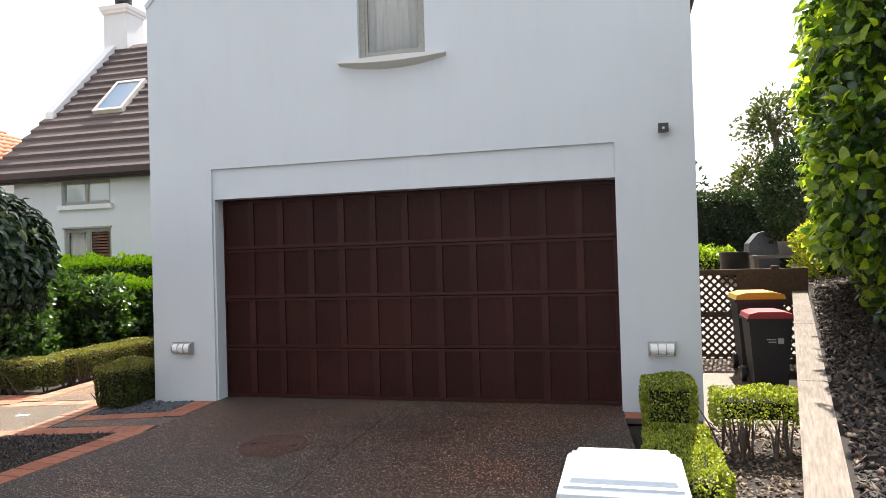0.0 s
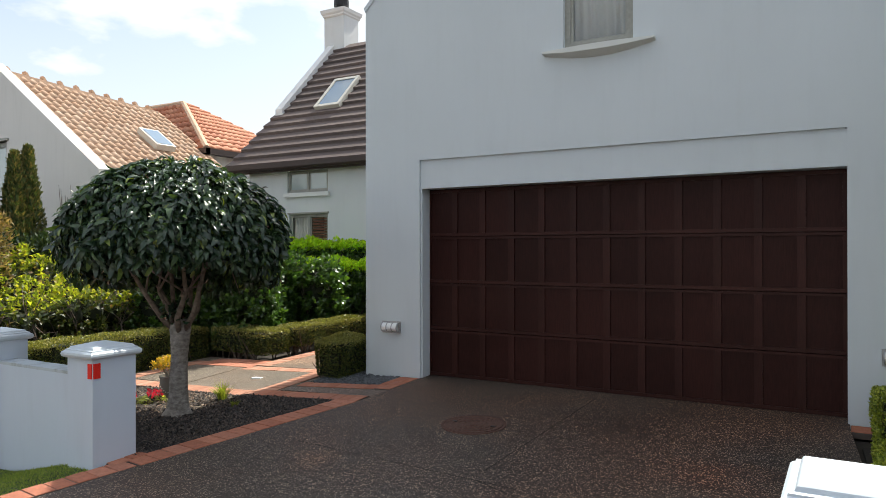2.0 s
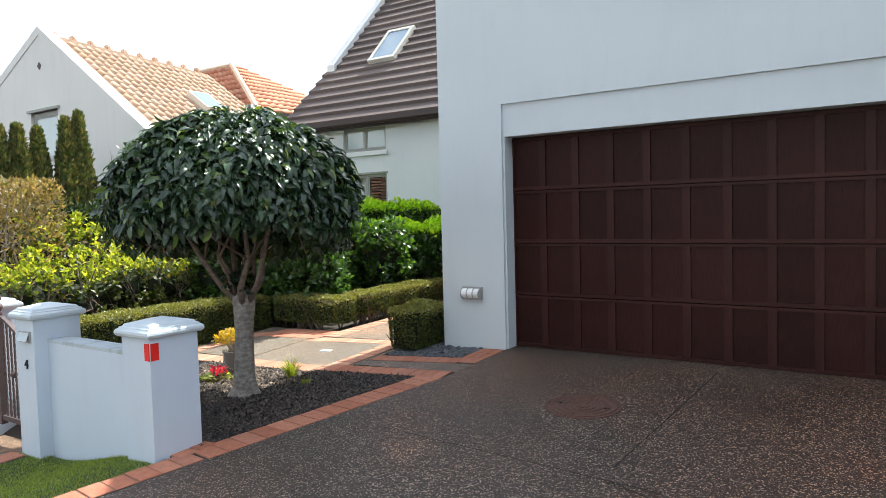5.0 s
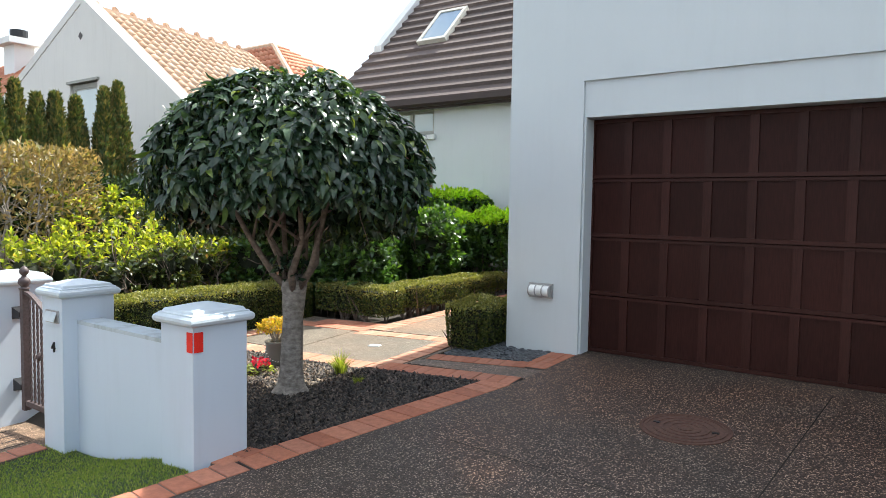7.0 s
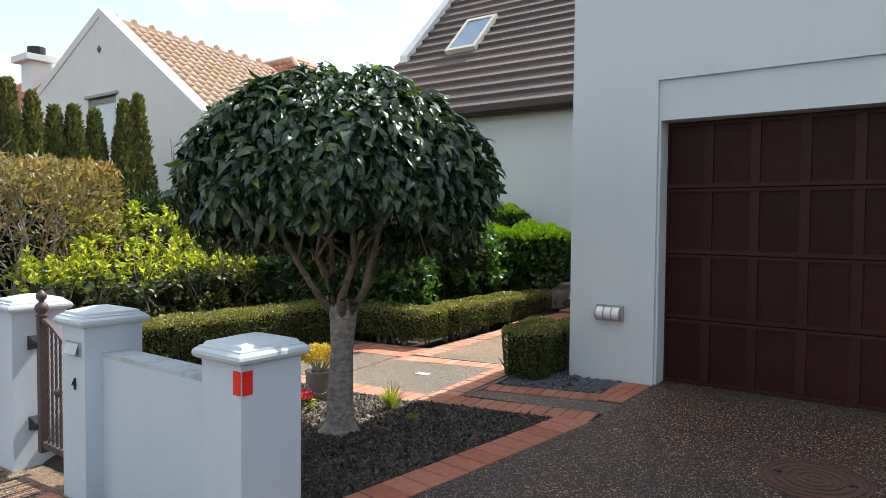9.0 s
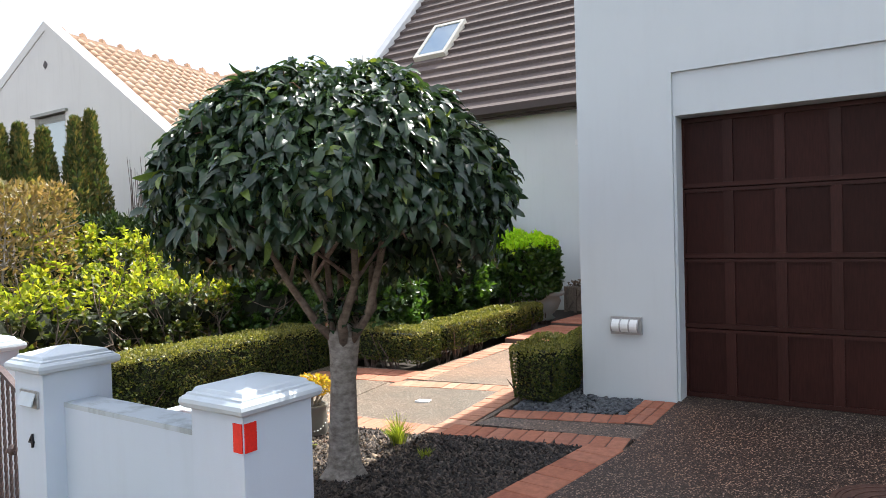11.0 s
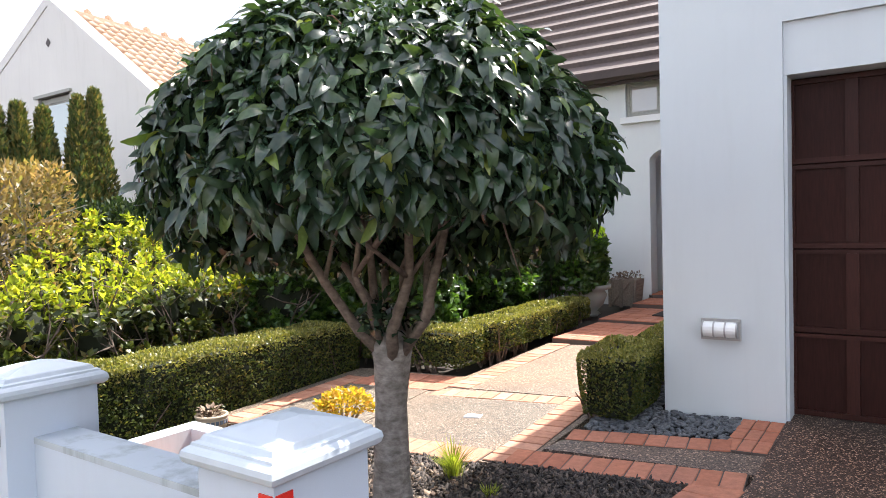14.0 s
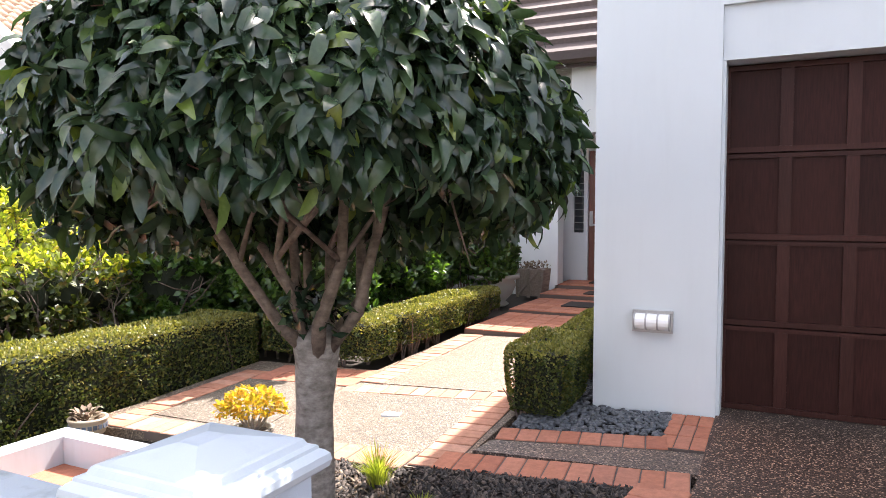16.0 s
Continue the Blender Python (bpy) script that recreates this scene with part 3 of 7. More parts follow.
def hedge(name, blocks, dens, length, width, material, label, seed, category="hedge", depth=0.025, wave=0.02, legs=0.0, twigs=0, core=0.07, group="", upright=0.4, soft=0.45, edge=1.82, taper=0.0, upper_leaf=None, crest=0.07):
    """A clipped hedge: dark core painted as shade, stems, and a skin of single leaves."""
    rng = np.random.default_rng(seed)
    lo0 = np.min([b[0] for b in blocks], 0)
    hi0 = np.max([b[1] for b in blocks], 0)
    thing = empty(name, ((lo0[0] + hi0[0]) / 2, (lo0[1] + hi0[1]) / 2, lo0[2]), label, category, group)
    sbm = bmesh.new()
    ps, os = [], []
    for lo, hi in blocks:
        lo, hi = np.array(lo, float), np.array(hi, float)
        d = hi - lo
        up_lo = lo + np.array([0, 0, d[2] * legs])
        area = 2 * (hi[2] - up_lo[2]) * (d[0] + d[1]) + d[0] * d[1]
        p, o = box_shell(rng, int(dens * area), up_lo, hi, depth, wave, "xXyYZ", soft, edge, taper)
        ps.append(p), os.append(o)
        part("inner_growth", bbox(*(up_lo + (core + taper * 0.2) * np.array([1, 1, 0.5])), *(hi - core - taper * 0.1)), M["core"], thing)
        for _ in range(int(twigs * max(d[0], d[1]))):
            x, y = lo[0] + d[0] * (0.5 + (0.35 - 0.7 * taper) * rng.uniform(-1, 1)), lo[1] + d[1] * rng.uniform(0.05, 0.95)
            for _ in range(3):
                e = np.array([x + rng.normal(0, 0.09 - 0.2 * taper), y + rng.normal(0, 0.09 - 0.2 * taper), lo[2] + d[2] * rng.uniform(max(legs, 0.25) + 0.1, 0.9)])
                mid = np.array([x, y, lo[2]]) * 0.5 + e * 0.5 + rng.normal(0, 0.02, 3)
                tube(sbm, [(x, y, lo[2] - 0.03), mid, e], [0.011, 0.008, 0.003], 5)
    p, o = np.concatenate(ps), np.concatenate(os)
    a = o * 0.8 + rng.normal(0, 0.55, p.shape) + np.array([0, 0, upright])
    u = o + rng.normal(0, 0.5, p.shape) + np.array([0, 0, 0.4])
    if twigs:
        part("undergrowth", sbm, M["twig"], thing)["kind"] = "stuff"
    else:
        sbm.free()
    ln = length * rng.uniform(0.65, 1.25, len(p))
    wd = width * rng.uniform(0.7, 1.2, len(p))
    # top and crest leaves get the sunlit colour, the sides the darker one
    young = (o[:, 2] > 0.5) | (p[:, 2] > hi0[2] - crest * (1 + rng.random(len(p)))) if upper_leaf else np.zeros(len(p), bool)
    for name_, pick, m_ in (("foliage", ~young, material), ("new_growth", young, upper_leaf)):
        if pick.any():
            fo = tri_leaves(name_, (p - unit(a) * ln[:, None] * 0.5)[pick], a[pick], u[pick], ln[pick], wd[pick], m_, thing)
            fo["kind"] = "stuff"
    return thing


# ---- ground ----
def height_sheet(name, x0, x1, y0, y1, nx, ny, zf, material, label, category="ground", inside=None):
    xs, ys = np.linspace(x0, x1, nx), np.linspace(y0, y1, ny)
    v = [(x, y, zf(x, y)) for y in ys for x in xs]
    f = [(j * nx + i, j * nx + i + 1, (j + 1) * nx + i + 1, (j + 1) * nx + i) for j in range(ny - 1) for i in range(nx - 1)]
    me = sheet_mesh(name, v, f, 4)
    return tagged(finish(name, me, material, smooth=True), label, category, "", "structure")


def poly_sheet(name, pts, lift, material, label, category, thick=0.06, step=0.0):
    """A paved area with its outline in plan, lying on the fall of the ground."""
    bm = bmesh.new()
    top = [bm.verts.new((x, y, ground_z(x, y) + lift)) for x, y in pts]
    low = [bm.verts.new((x, y, ground_z(x, y) + lift - thick)) for x, y in pts]
    bm.faces.new(top)
    for i in range(len(pts)):
        j = (i + 1) % len(pts)
        bm.faces.new((top[i], top[j], low[j], low[i]))
    return tagged(part(name, bm, material), label, category, "", "structure")


def smooth01(t):
    t = min(1.0, max(0.0, t))
    return t * t * (3 - 2 * t)


def earth_z(x, y):
    far = max(abs(x), abs(y))
    z = ground_z(max(-12, min(8, x)), max(-9, min(14, y))) - 0.07
    z -= 0.21 * smooth01((-x - 0.75) / 1.3) * smooth01((-y - 3.2) / 0.4)
    z -= 0.16 * smooth01((x - 4.75) / 0.3) * smooth01((y + 0.6) / 0.5)
    return z - 0.25 * smooth01((far - 15) / 10)


def lawn_z(x, y):
    return ground_z(x, y) - 0.02 - 0.19 * smooth01((-x - 0.75) / 1.3)


# one sheet to the horizon: fine near the walk, coarse beyond
def spread(n, near, far):
    t = np.linspace(-1, 1, n)
    return np.sign(t) * (near * np.abs(t) + (far - near) * np.abs(t) ** 7)


gx, gy = spread(81, 18, 900), spread(81, 18, 900)
gv = [(x, y, earth_z(x, y)) for y in gy for x in gx]
gf = [(j * 81 + i, j * 81 + i + 1, (j + 1) * 81 + i + 1, (j + 1) * 81 + i) for j in range(80) for i in range(80)]
tagged(finish("ground", sheet_mesh("ground", gv, gf, 4), M["earth"], smooth=True), "bare brown earth around the gardens and houses", "ground", "", "structure")

# plan lines of the brick edging
EDGE_A, EDGE_B = (0.0, -1.08), (-0.36, -3.45)


def edge_x(y):
    """The driveway's garden-side edge."""
    t = (y - EDGE_A[1]) / (EDGE_B[1] - EDGE_A[1])
    return EDGE_A[0] + t * (EDGE_B[0] - EDGE_A[0]) if y > -3.45 else -0.36 + (y + 3.45) * 0.115


drive = [(0.0, 0.23), (0.0, -0.66), (0.0, -1.08), (-0.36, -3.45), (edge_x(-4.2), -4.2), (edge_x(-5.6), -5.6), (edge_x(-5.6) - 0.1, -8.6),
         (6.5, -8.6), (4.75, -5.2), (4.55, -3.0), (4.32, -0.2), (4.31, 0.23)]
poly_sheet("driveway", drive, 0.0, M["drive"], "dark exposed aggregate driveway with pale stone flecks", "driveway")
poly_sheet("road", [(-60, -8.6), (-60, -16), (60, -16), (60, -8.6)], -0.01, M["asphalt"], "grey asphalt street behind the walker", "road")

# aggregate path to the porch, in bays between brick bands
poly_sheet("path_bay_1", [(-2.6, -1.18), (-1.47, -1.18), (-1.47, -0.1), (-2.7, -0.22)], 0.0, M["path"], "sunlit tan exposed aggregate path bay", "path")
poly_sheet("path_bay_2", [(-2.45, 0.06), (-1.5, 0.1), (-1.5, 1.85), (-2.38, 1.85)], 0.0, M["path"], "sunlit tan exposed aggregate path bay", "path")
poly_sheet("path_bay_3", [(-3.62, -1.12), (-2.66, -1.16), (-2.76, -0.1), (-3.62, -0.14)], 0.0, M["path"], "tan exposed aggregate path bay by the low hedge", "path")
poly_sheet("path_base", [(-3.98, -1.44), (-1.2, -1.34), (-1.2, 2.0), (-2.66, 2.0), (-2.72, 0.42), (-3.98, 0.42)], -0.005, M["path"], "tan aggregate bed between the path bays", "path")
poly_sheet("path_strip", [(-1.2, -1.02), (0.0, -0.96), (0.0, -0.665), (-0.2, -0.68), (-1.17, -0.83)], 0.0, M["strip"], "grey exposed aggregate strip between two brick bands", "path")

# garden bed of dark bark, with chips as loose pieces
bed = [(-0.265, -1.225), (-1.32, -1.335), (-1.45, -1.41), (-3.0, -1.42), (-3.0, -3.3), (-0.60, -3.3)]
poly_sheet("garden_bed", bed, -0.008, M["soil"], "dark soil garden bed under bark chips", "garden bed")


def chips(name, n, pick, size, material, label, seed, flat=0.5, category="mulch"):
    rng = np.random.default_rng(seed)
    c = np.array([pick(rng) for _ in range(n)])
    s = size * rng.uniform(0.5, 1.5, (n, 3)) * np.array([1, 0.55, 0.22])
    q = rng.uniform(0, 2 * np.pi, n)
    tilt = rng.normal(0, flat, (n, 2))
    corner = np.array([(-1, -1, -1), (1, -0.8, -1), (0.8, 1, -1), (-0.9, 0.9, -1), (-0.8, -0.8, 1), (0.9, -0.7, 0.8), (0.7, 0.8, 1), (-1, 0.8, 0.7)])
    v = corner[None] * s[:, None] * 0.5
    v[..., 2] += v[..., 0] * tilt[:, None, 0] + v[..., 1] * tilt[:, None, 1]
    cq, sq = np.cos(q)[:, None], np.sin(q)[:, None]
    v = np.stack([v[..., 0] * cq - v[..., 1] * sq, v[..., 0] * sq + v[..., 1] * cq, v[..., 2]], -1) + c[:, None]
    f = (np.arange(n)[:, None, None] * 8 + np.array([(4, 5, 6, 7), (0, 1, 5, 4), (1, 2, 6, 5), (2, 3, 7, 6), (3, 0, 4, 7)])[None]).reshape(-1, 4)
    return tagged(finish(name, sheet_mesh(name, v.reshape(-1, 3), f, 4), material), label, category, "", "stuff")


def in_poly(x, y, pts):
    hit = False
    for (ax, ay), (bx, by) in zip(pts, pts[1:] + pts[:1]):
        if (ay > y) != (by > y) and x < (bx - ax) * (y - ay) / (by - ay) + ax:
            hit = not hit
    return hit


def pick_in(pts, lift):
    xs, ys = [p[0] for p in pts], [p[1] for p in pts]
    def f(rng):
        while True:
            x, y = rng.uniform(min(xs), max(xs)), rng.uniform(min(ys), max(ys))
            if in_poly(x, y, pts):
                return x, y, ground_z(x, y) + lift + rng.uniform(0, 0.012)
    return f


chips("bark_mulch", 22000, pick_in(bed, -0.004), 0.025, M["bark_chip"], "dark grey bark chips covering the garden bed", 5, 0.6)
chips("leaf_litter", 1500, pick_in([(-1.25, -1.5), (-2.9, -1.55), (-2.9, -3.2), (-1.5, -2.6)], 0.0), 0.030, M["litter"], "dry brown fallen leaves on the bark", 6, 0.6, "leaf litter")
pebbles_at = [(-1.13, -0.6), (-0.24, -0.46), (-0.26, -0.02), (-0.8, -0.02), (-0.8, 0.6), (-1.2, 0.6)]
poly_sheet("pebble_bed", pebbles_at, -0.03, M["soil"], "soil under the grey pebbles beside the garage", "garden bed")


def pebble_heap(seed, n):
    rng = np.random.default_rng(seed)
    pk = pick_in(pebbles_at, -0.005)
    ico = bmesh.new()
    bmesh.ops.create_icosphere(ico, subdivisions=1, radius=0.5)
    v0 = np.array([v.co for v in ico.verts])
    f0 = np.array([[v.index for v in f.verts] for f in ico.faces])
    ico.free()
    c = np.array([pk(rng) for _ in range(n)])
    s = rng.uniform(0.028, 0.055, (n, 1, 1)) * np.array([1.0, 0.75, 0.5]) * rng.uniform(0.8, 1.2, (n, 1, 3))
    q = rng.uniform(0, 6.3, n)[:, None]
    v = v0[None] * s
    v = np.stack([v[..., 0] * np.cos(q) - v[..., 1] * np.sin(q), v[..., 0] * np.sin(q) + v[..., 1] * np.cos(q), v[..., 2]], -1) + c[:, None]
    f = (np.arange(n)[:, None, None] * len(v0) + f0[None]).reshape(-1, 3)
    tagged(finish("pebbles", sheet_mesh("pebbles", v.reshape(-1, 3), f, 3), M["pebble"], smooth=True), "smooth slate-grey pebbles beside the garage wall", "pebbles", "", "stuff")


pebble_heap(3, 1500)

# lawn verge outside the street wall
LAWN = [(-0.60, -3.64), (-1.03, -3.56), (-2.21, -3.56), (-2.53, -3.64), (-2.62, -3.9), (-3.2, -5.4), (-3.4, -7.8), (-1.1, -7.8), (-0.86, -5.7), (-0.70, -4.2)]
lv, lf, lk = [], [], {}
for j in range(90):
    for i in range(60):
        cx, cy = -3.5 + 0.05 * i, -7.9 + 0.05 * j
        if in_poly(cx + 0.025, cy + 0.025, LAWN):
            q = []
            for dx, dy in ((0, 0), (1, 0), (1, 1), (0, 1)):
                key = (i + dx, j + dy)
                if key not in lk:
                    lk[key] = len(lv)
                    x, y = -3.5 + 0.05 * key[0], -7.9 + 0.05 * key[1]
                    lv.append((x, y, lawn_z(x, y)))
                q.append(lk[key])
            lf.append(q)
tagged(finish("lawn", sheet_mesh("lawn", lv, lf, 4), M["turf"], smooth=True), "short green grass verge in front of the street wall", "lawn", "", "structure")


def grass_field(seed, n, pts, length, label):
    rng = np.random.default_rng(seed)
    pk = pick_in(pts, 0)
    p = np.array([pk(rng) for _ in range(n)])
    p[:, 2] = [lawn_z(x, y) - 0.004 for x, y in p[:, :2]]
    a = rng.normal(0, 0.55, (n, 3)) + np.array([0, 0, 1.0])
    g = empty("grass", (-1.5, -4.6, -0.3), label, "grass", "", "stuff")
    tri_leaves("blades", p, a, rng.normal(0, 1, (n, 3)), length * rng.uniform(0.5, 1.3, n), 0.005, M["grass"], g)
    g.children[0]["kind"] = "stuff"


grass_field(11, 90000, LAWN, 0.024, "short mown green grass of the verge")

# crossing to the pedestrian gate
bm = bmesh.new()
for x0, x1, h in [(-3.9, -2.38, 0.006)]:
    va = [bm.verts.new((x, y, lawn_z(x, y) + h)) for x, y in ((x0, -6.5), (x1, -6.5), (x1, -3.0), (x0, -3.0))]
    vb = [bm.verts.new(v.co - Vector((0, 0, 0.2))) for v in va]
    bm.faces.new(va)
    for i in range(4):
        bm.faces.new((va[i], vb[i], vb[(i + 1) % 4], va[(i + 1) % 4]))
crossing = tagged(part("gate_crossing", bm, M["path"]), "grooved tan aggregate crossing to the pedestrian gate", "path", "", "structure")
for k in range(5):
    bm = bmesh.new()
    gx_ = -3.23 + 0.14 * k
    bm.faces.new([bm.verts.new((x, y, lawn_z(x, y) + 0.0085)) for x, y in ((gx_ - 0.009, -6.4), (gx_ + 0.009, -6.4), (gx_ + 0.009, -3.65), (gx_ - 0.009, -3.65))])
    part("groove", bm, M["soil"], crossing)


# ---- manhole covers ----
def manhole(x, y, r, label):
    z = ground_z(x, y)
    thing = empty("manhole_cover", (x, y, z), label, "manhole cover", "manhole covers")
    tilt = Matrix.Translation((x, y, z)) @ Matrix.Rotation(math.atan(0.04), 4, "X") @ Matrix.Translation((-x, -y, -z))
    b = lathe([(r * 1.07, -0.03), (r * 1.07, 0.004), (r * 1.0, 0.005), (r * 0.99, 0.0)], 40, (x, y, z))
    bmesh.ops.transform(b, matrix=tilt, verts=b.verts)
    part("frame_ring", b, M["cast"], thing)
    prof = [(r * 0.97, 0.0)]
    for k in range(5, 0, -1):
        rr = r * 0.95 * k / 5
        prof += [(rr, 0.002), (rr, 0.008), (rr - 0.016, 0.008), (rr - 0.016, 0.003)]
    b = lathe(prof, 40, (x, y, z))
    bmesh.ops.transform(b, matrix=tilt, verts=b.verts)
    part("lid", b, M["cast"], thing)
    for s in (-1, 1):
        b = bbox(x + s * r * 0.7 - 0.02, y - 0.01, z + 0.004, x + s * r * 0.7 + 0.02, y + 0.01, z + 0.012)
        bmesh.ops.transform(b, matrix=tilt, verts=b.verts)
        part("key_slot", b, M["black_iron"], thing)


manhole(1.44, -1.40, 0.27, "round rusty brown iron cover set in the driveway")
manhole(2.70, -3.18, 0.27, "round ribbed iron cover set in the driveway")

# saw cuts in the driveway
for (ax, ay), (bx, by) in (((2.12, -0.1), (2.05, -2.4)), ((0.3, -2.45), (2.4, -2.62)), ((2.1, -2.6), (4.3, -3.5))):
    b = bmesh.new()
    d = Vector((bx - ax, by - ay)).normalized() * 0.004
    vs = [b.verts.new((x, y, ground_z(x, y) + 0.0016)) for x, y in ((ax - d.y, ay + d.x), (ax + d.y, ay - d.x), (bx + d.y, by - d.x), (bx - d.y, by + d.x))]
    b.faces.new(vs)
    tagged(part("driveway_joint", b, M["soil"]), "thin dark saw-cut joint in the driveway", "joint", "", "structure")


# ---- garage ----
GX0, GX1, GAP, EAVE = -0.77, 5.02, 2.1, 4.38
DOOR_X1, DOOR_H = 4.30, 2.2
APEX = EAVE + (GAP - GX0) * 0.95


def roof_line(x):
    return EAVE + (GAP - GX0) * 0.95 - abs(x - GAP) * 0.95


garage = empty("garage", (2.1, 3.5, 0.0), "pale grey plastered garage wing with a steep gable", "garage", "", "structure")
front = [(GX0, -0.3), (0.0, -0.3), (0.0, 2.53), (DOOR_X1, 2.53), (DOOR_X1, -0.3), (GX1, -0.3), (GX1, EAVE), (2.48, roof_line(2.48)), (2.48, 3.555), (1.76, 3.555), (1.76, roof_line(1.76)), (GX0, EAVE)]
part("wall_front", extrude_poly(front, "y", 0.0, 0.25), M["plaster"], garage)
part("wall_gable", extrude_poly([(1.76, 4.95), (2.48, 4.95), (2.48, roof_line(2.48)), (GAP, APEX), (1.76, roof_line(1.76))], "y", 0.0, 0.25), M["plaster"], garage)
part("wall_side", bbox(GX0, 0.25, -0.3, GX0 + 0.25, 8.2, EAVE), M["plaster"], garage)
part("wall_side", bbox(GX1 - 0.25, 0.25, -0.3, GX1, 8.2, EAVE), M["plaster"], garage)
part("wall_back", bbox(GX0 + 0.25, 7.95, -0.3, GX1 - 0.25, 8.2, EAVE), M["plaster"], garage)
part("floor_slab", bbox(GX0 + 0.25, 0.2, -0.3, GX1 - 0.25, 7.95, -0.02), M["mortar"], garage)
for sgn, xe in ((1, GX0), (-1, GX1)):
    part("roof_slope", extrude_poly([(xe - sgn * 0.15, EAVE - 0.115), (GAP, APEX - 0.03), (GAP, APEX - 0.15), (xe - sgn * 0.15, EAVE - 0.235)], "y", 0.252, 8.3), M["roof_brown"], garage)
    part("gable_capping", extrude_poly([(xe, EAVE), (GAP, APEX), (GAP, APEX + 0.05), (xe - sgn * 0.02, EAVE + 0.05)], "y", -0.012, 0.27), M["plaster"], garage)
part("gutter", bbox(GX1, 0.3, EAVE - 0.2, GX1 + 0.12, 8.2, EAVE - 0.06), M["gutter"], garage, "", False, 0.02)
# plaster band over the door, set back a little under the wall above
part("door_head_band", bbox(0.001, 0.028, DOOR_H, DOOR_X1 - 0.001, 0.249, 2.5295), M["plaster"], garage)
part("door_jamb", bbox(0.0005, 0.03, -0.02, 0.02, 0.2, DOOR_H - 0.001), M["plaster"], garage)

gdoor = empty("garage_door", (2.15, 0.22, 0.0), "dark stained wooden garage door with square panels, closed", "garage door")
part("backing", bbox(-0.05, 0.235, -0.02, DOOR_X1 + 0.05, 0.249, DOOR_H + 0.05), M["wood_door"], gdoor)
NCOL, NROW = 12, 4
cw, rh = DOOR_X1 / NCOL, (DOOR_H - 0.02) / NROW
for j in range(NROW):
    # each row is one hinged section
    section = part("section", bbox(-0.04, 0.22, 0.012 + j * rh, DOOR_X1 + 0.04, 0.2345, 0.012 + (j + 1) * rh - 0.006), M["wood_door"], gdoor)
    part("rail", bbox(-0.03, 0.193, 0.014 + j * rh, DOOR_X1 + 0.03, 0.2195, 0.014 + j * rh + 0.034), M["wood_door_lit"], section, "", False, 0.004)
    part("rail", bbox(-0.03, 0.193, 0.012 + (j + 1) * rh - 0.034, DOOR_X1 + 0.03, 0.2195, 0.012 + (j + 1) * rh - 0.008), M["wood_door_lit"], section, "", False, 0.004)
    for i in range(NCOL + 1):
        w = 0.036
        part("stile", bbox(max(-0.02, i * cw - w), 0.195, 0.014 + j * rh + 0.0345, min(DOOR_X1 + 0.02, i * cw + w), 0.2195, 0.012 + (j + 1) * rh - 0.0345), M["wood_door_lit"], section, "", False, 0.004)
    for i in range(NCOL):
        part("panel", bbox(i * cw + 0.0365, 0.2125, 0.014 + j * rh + 0.035, (i + 1) * cw - 0.0365, 0.2195, 0.012 + (j + 1) * rh - 0.035), M["wood_door"], section)
part("bottom_seal", bbox(-0.02, 0.21, -0.012, DOOR_X1 + 0.02, 0.248, 0.0115), M["black"], gdoor, "black rubber seal")


def window(name, x0, x1, z0, z1, y, parts, label, frame_m, panes, depth=0.05, fw=0.045):
    """A framed window in a wall that faces the street, with mullions at the given fractions."""
    w = empty(name, ((x0 + x1) / 2, y, z0), label, "window", "", "structure")
    for a in ((x0, z0, x1, z0 + fw), (x0, z1 - fw, x1, z1), (x0, z0 + fw, x0 + fw, z1 - fw), (x1 - fw, z0 + fw, x1, z1 - fw)):
        part("window_frame", bbox(a[0], y, a[1], a[2], y + depth, a[3]), frame_m, w, "", False, 0.005)
    cuts = [x0 + fw] + [x0 + (x1 - x0) * f for f in parts] + [x1 - fw]
    for c in cuts[1:-1]:
        part("mullion", bbox(c - fw * 0.6, y + 0.002, z0 + fw, c + fw * 0.6, y + depth, z1 - fw), frame_m, w, "", False, 0.005)
    for k, (a, b) in enumerate(zip(cuts, cuts[1:])):
        a2, b2 = a + (0 if k == 0 else fw * 0.6), b - (0 if k == len(cuts) - 2 else fw * 0.6)
        for q in ((a2, z0 + fw, b2, z0 + fw + 0.03), (a2, z1 - fw - 0.03, b2, z1 - fw), (a2, z0 + fw + 0.03, a2 + 0.03, z1 - fw - 0.03), (b2 - 0.03, z0 + fw + 0.03, b2, z1 - fw - 0.03)):
            part("sash", bbox(q[0], y + 0.012, q[1], q[2], y + 0.04, q[3]), frame_m, w)
        part("pane", bbox(a2 + 0.03, y + 0.022, z0 + fw + 0.03, b2 - 0.03, y + 0.03, z1 - fw - 0.03), panes[k % len(panes)], w)
    return w


def hang_curtain(window_name, x0, x1, z0, z1, y, label):
    """A folded curtain behind a window whose panes let the daylight in."""
    for o in bpy.data.objects[window_name].children:
        if o.name.startswith("pane"):
            o.visible_shadow = False
    bm = bmesh.new()
    n = max(8, int((x1 - x0) / 0.012))
    folds = [[bm.verts.new((x0 + (x1 - x0) * i / n, y + 0.016 * math.sin(i * 0.9 + 0.4 * math.sin(i * 0.31)), z)) for i in range(n + 1)] for z in (z0, z1)]
    for i in range(n):
        bm.faces.new((folds[0][i], folds[0][i + 1], folds[1][i + 1], folds[1][i]))
    ob = part("curtain", bm, M["curtain"], None, "", True)
    ob.modifiers.new("cloth_thickness", "SOLIDIFY").thickness = 0.003
    tagged(ob, label, "curtain")


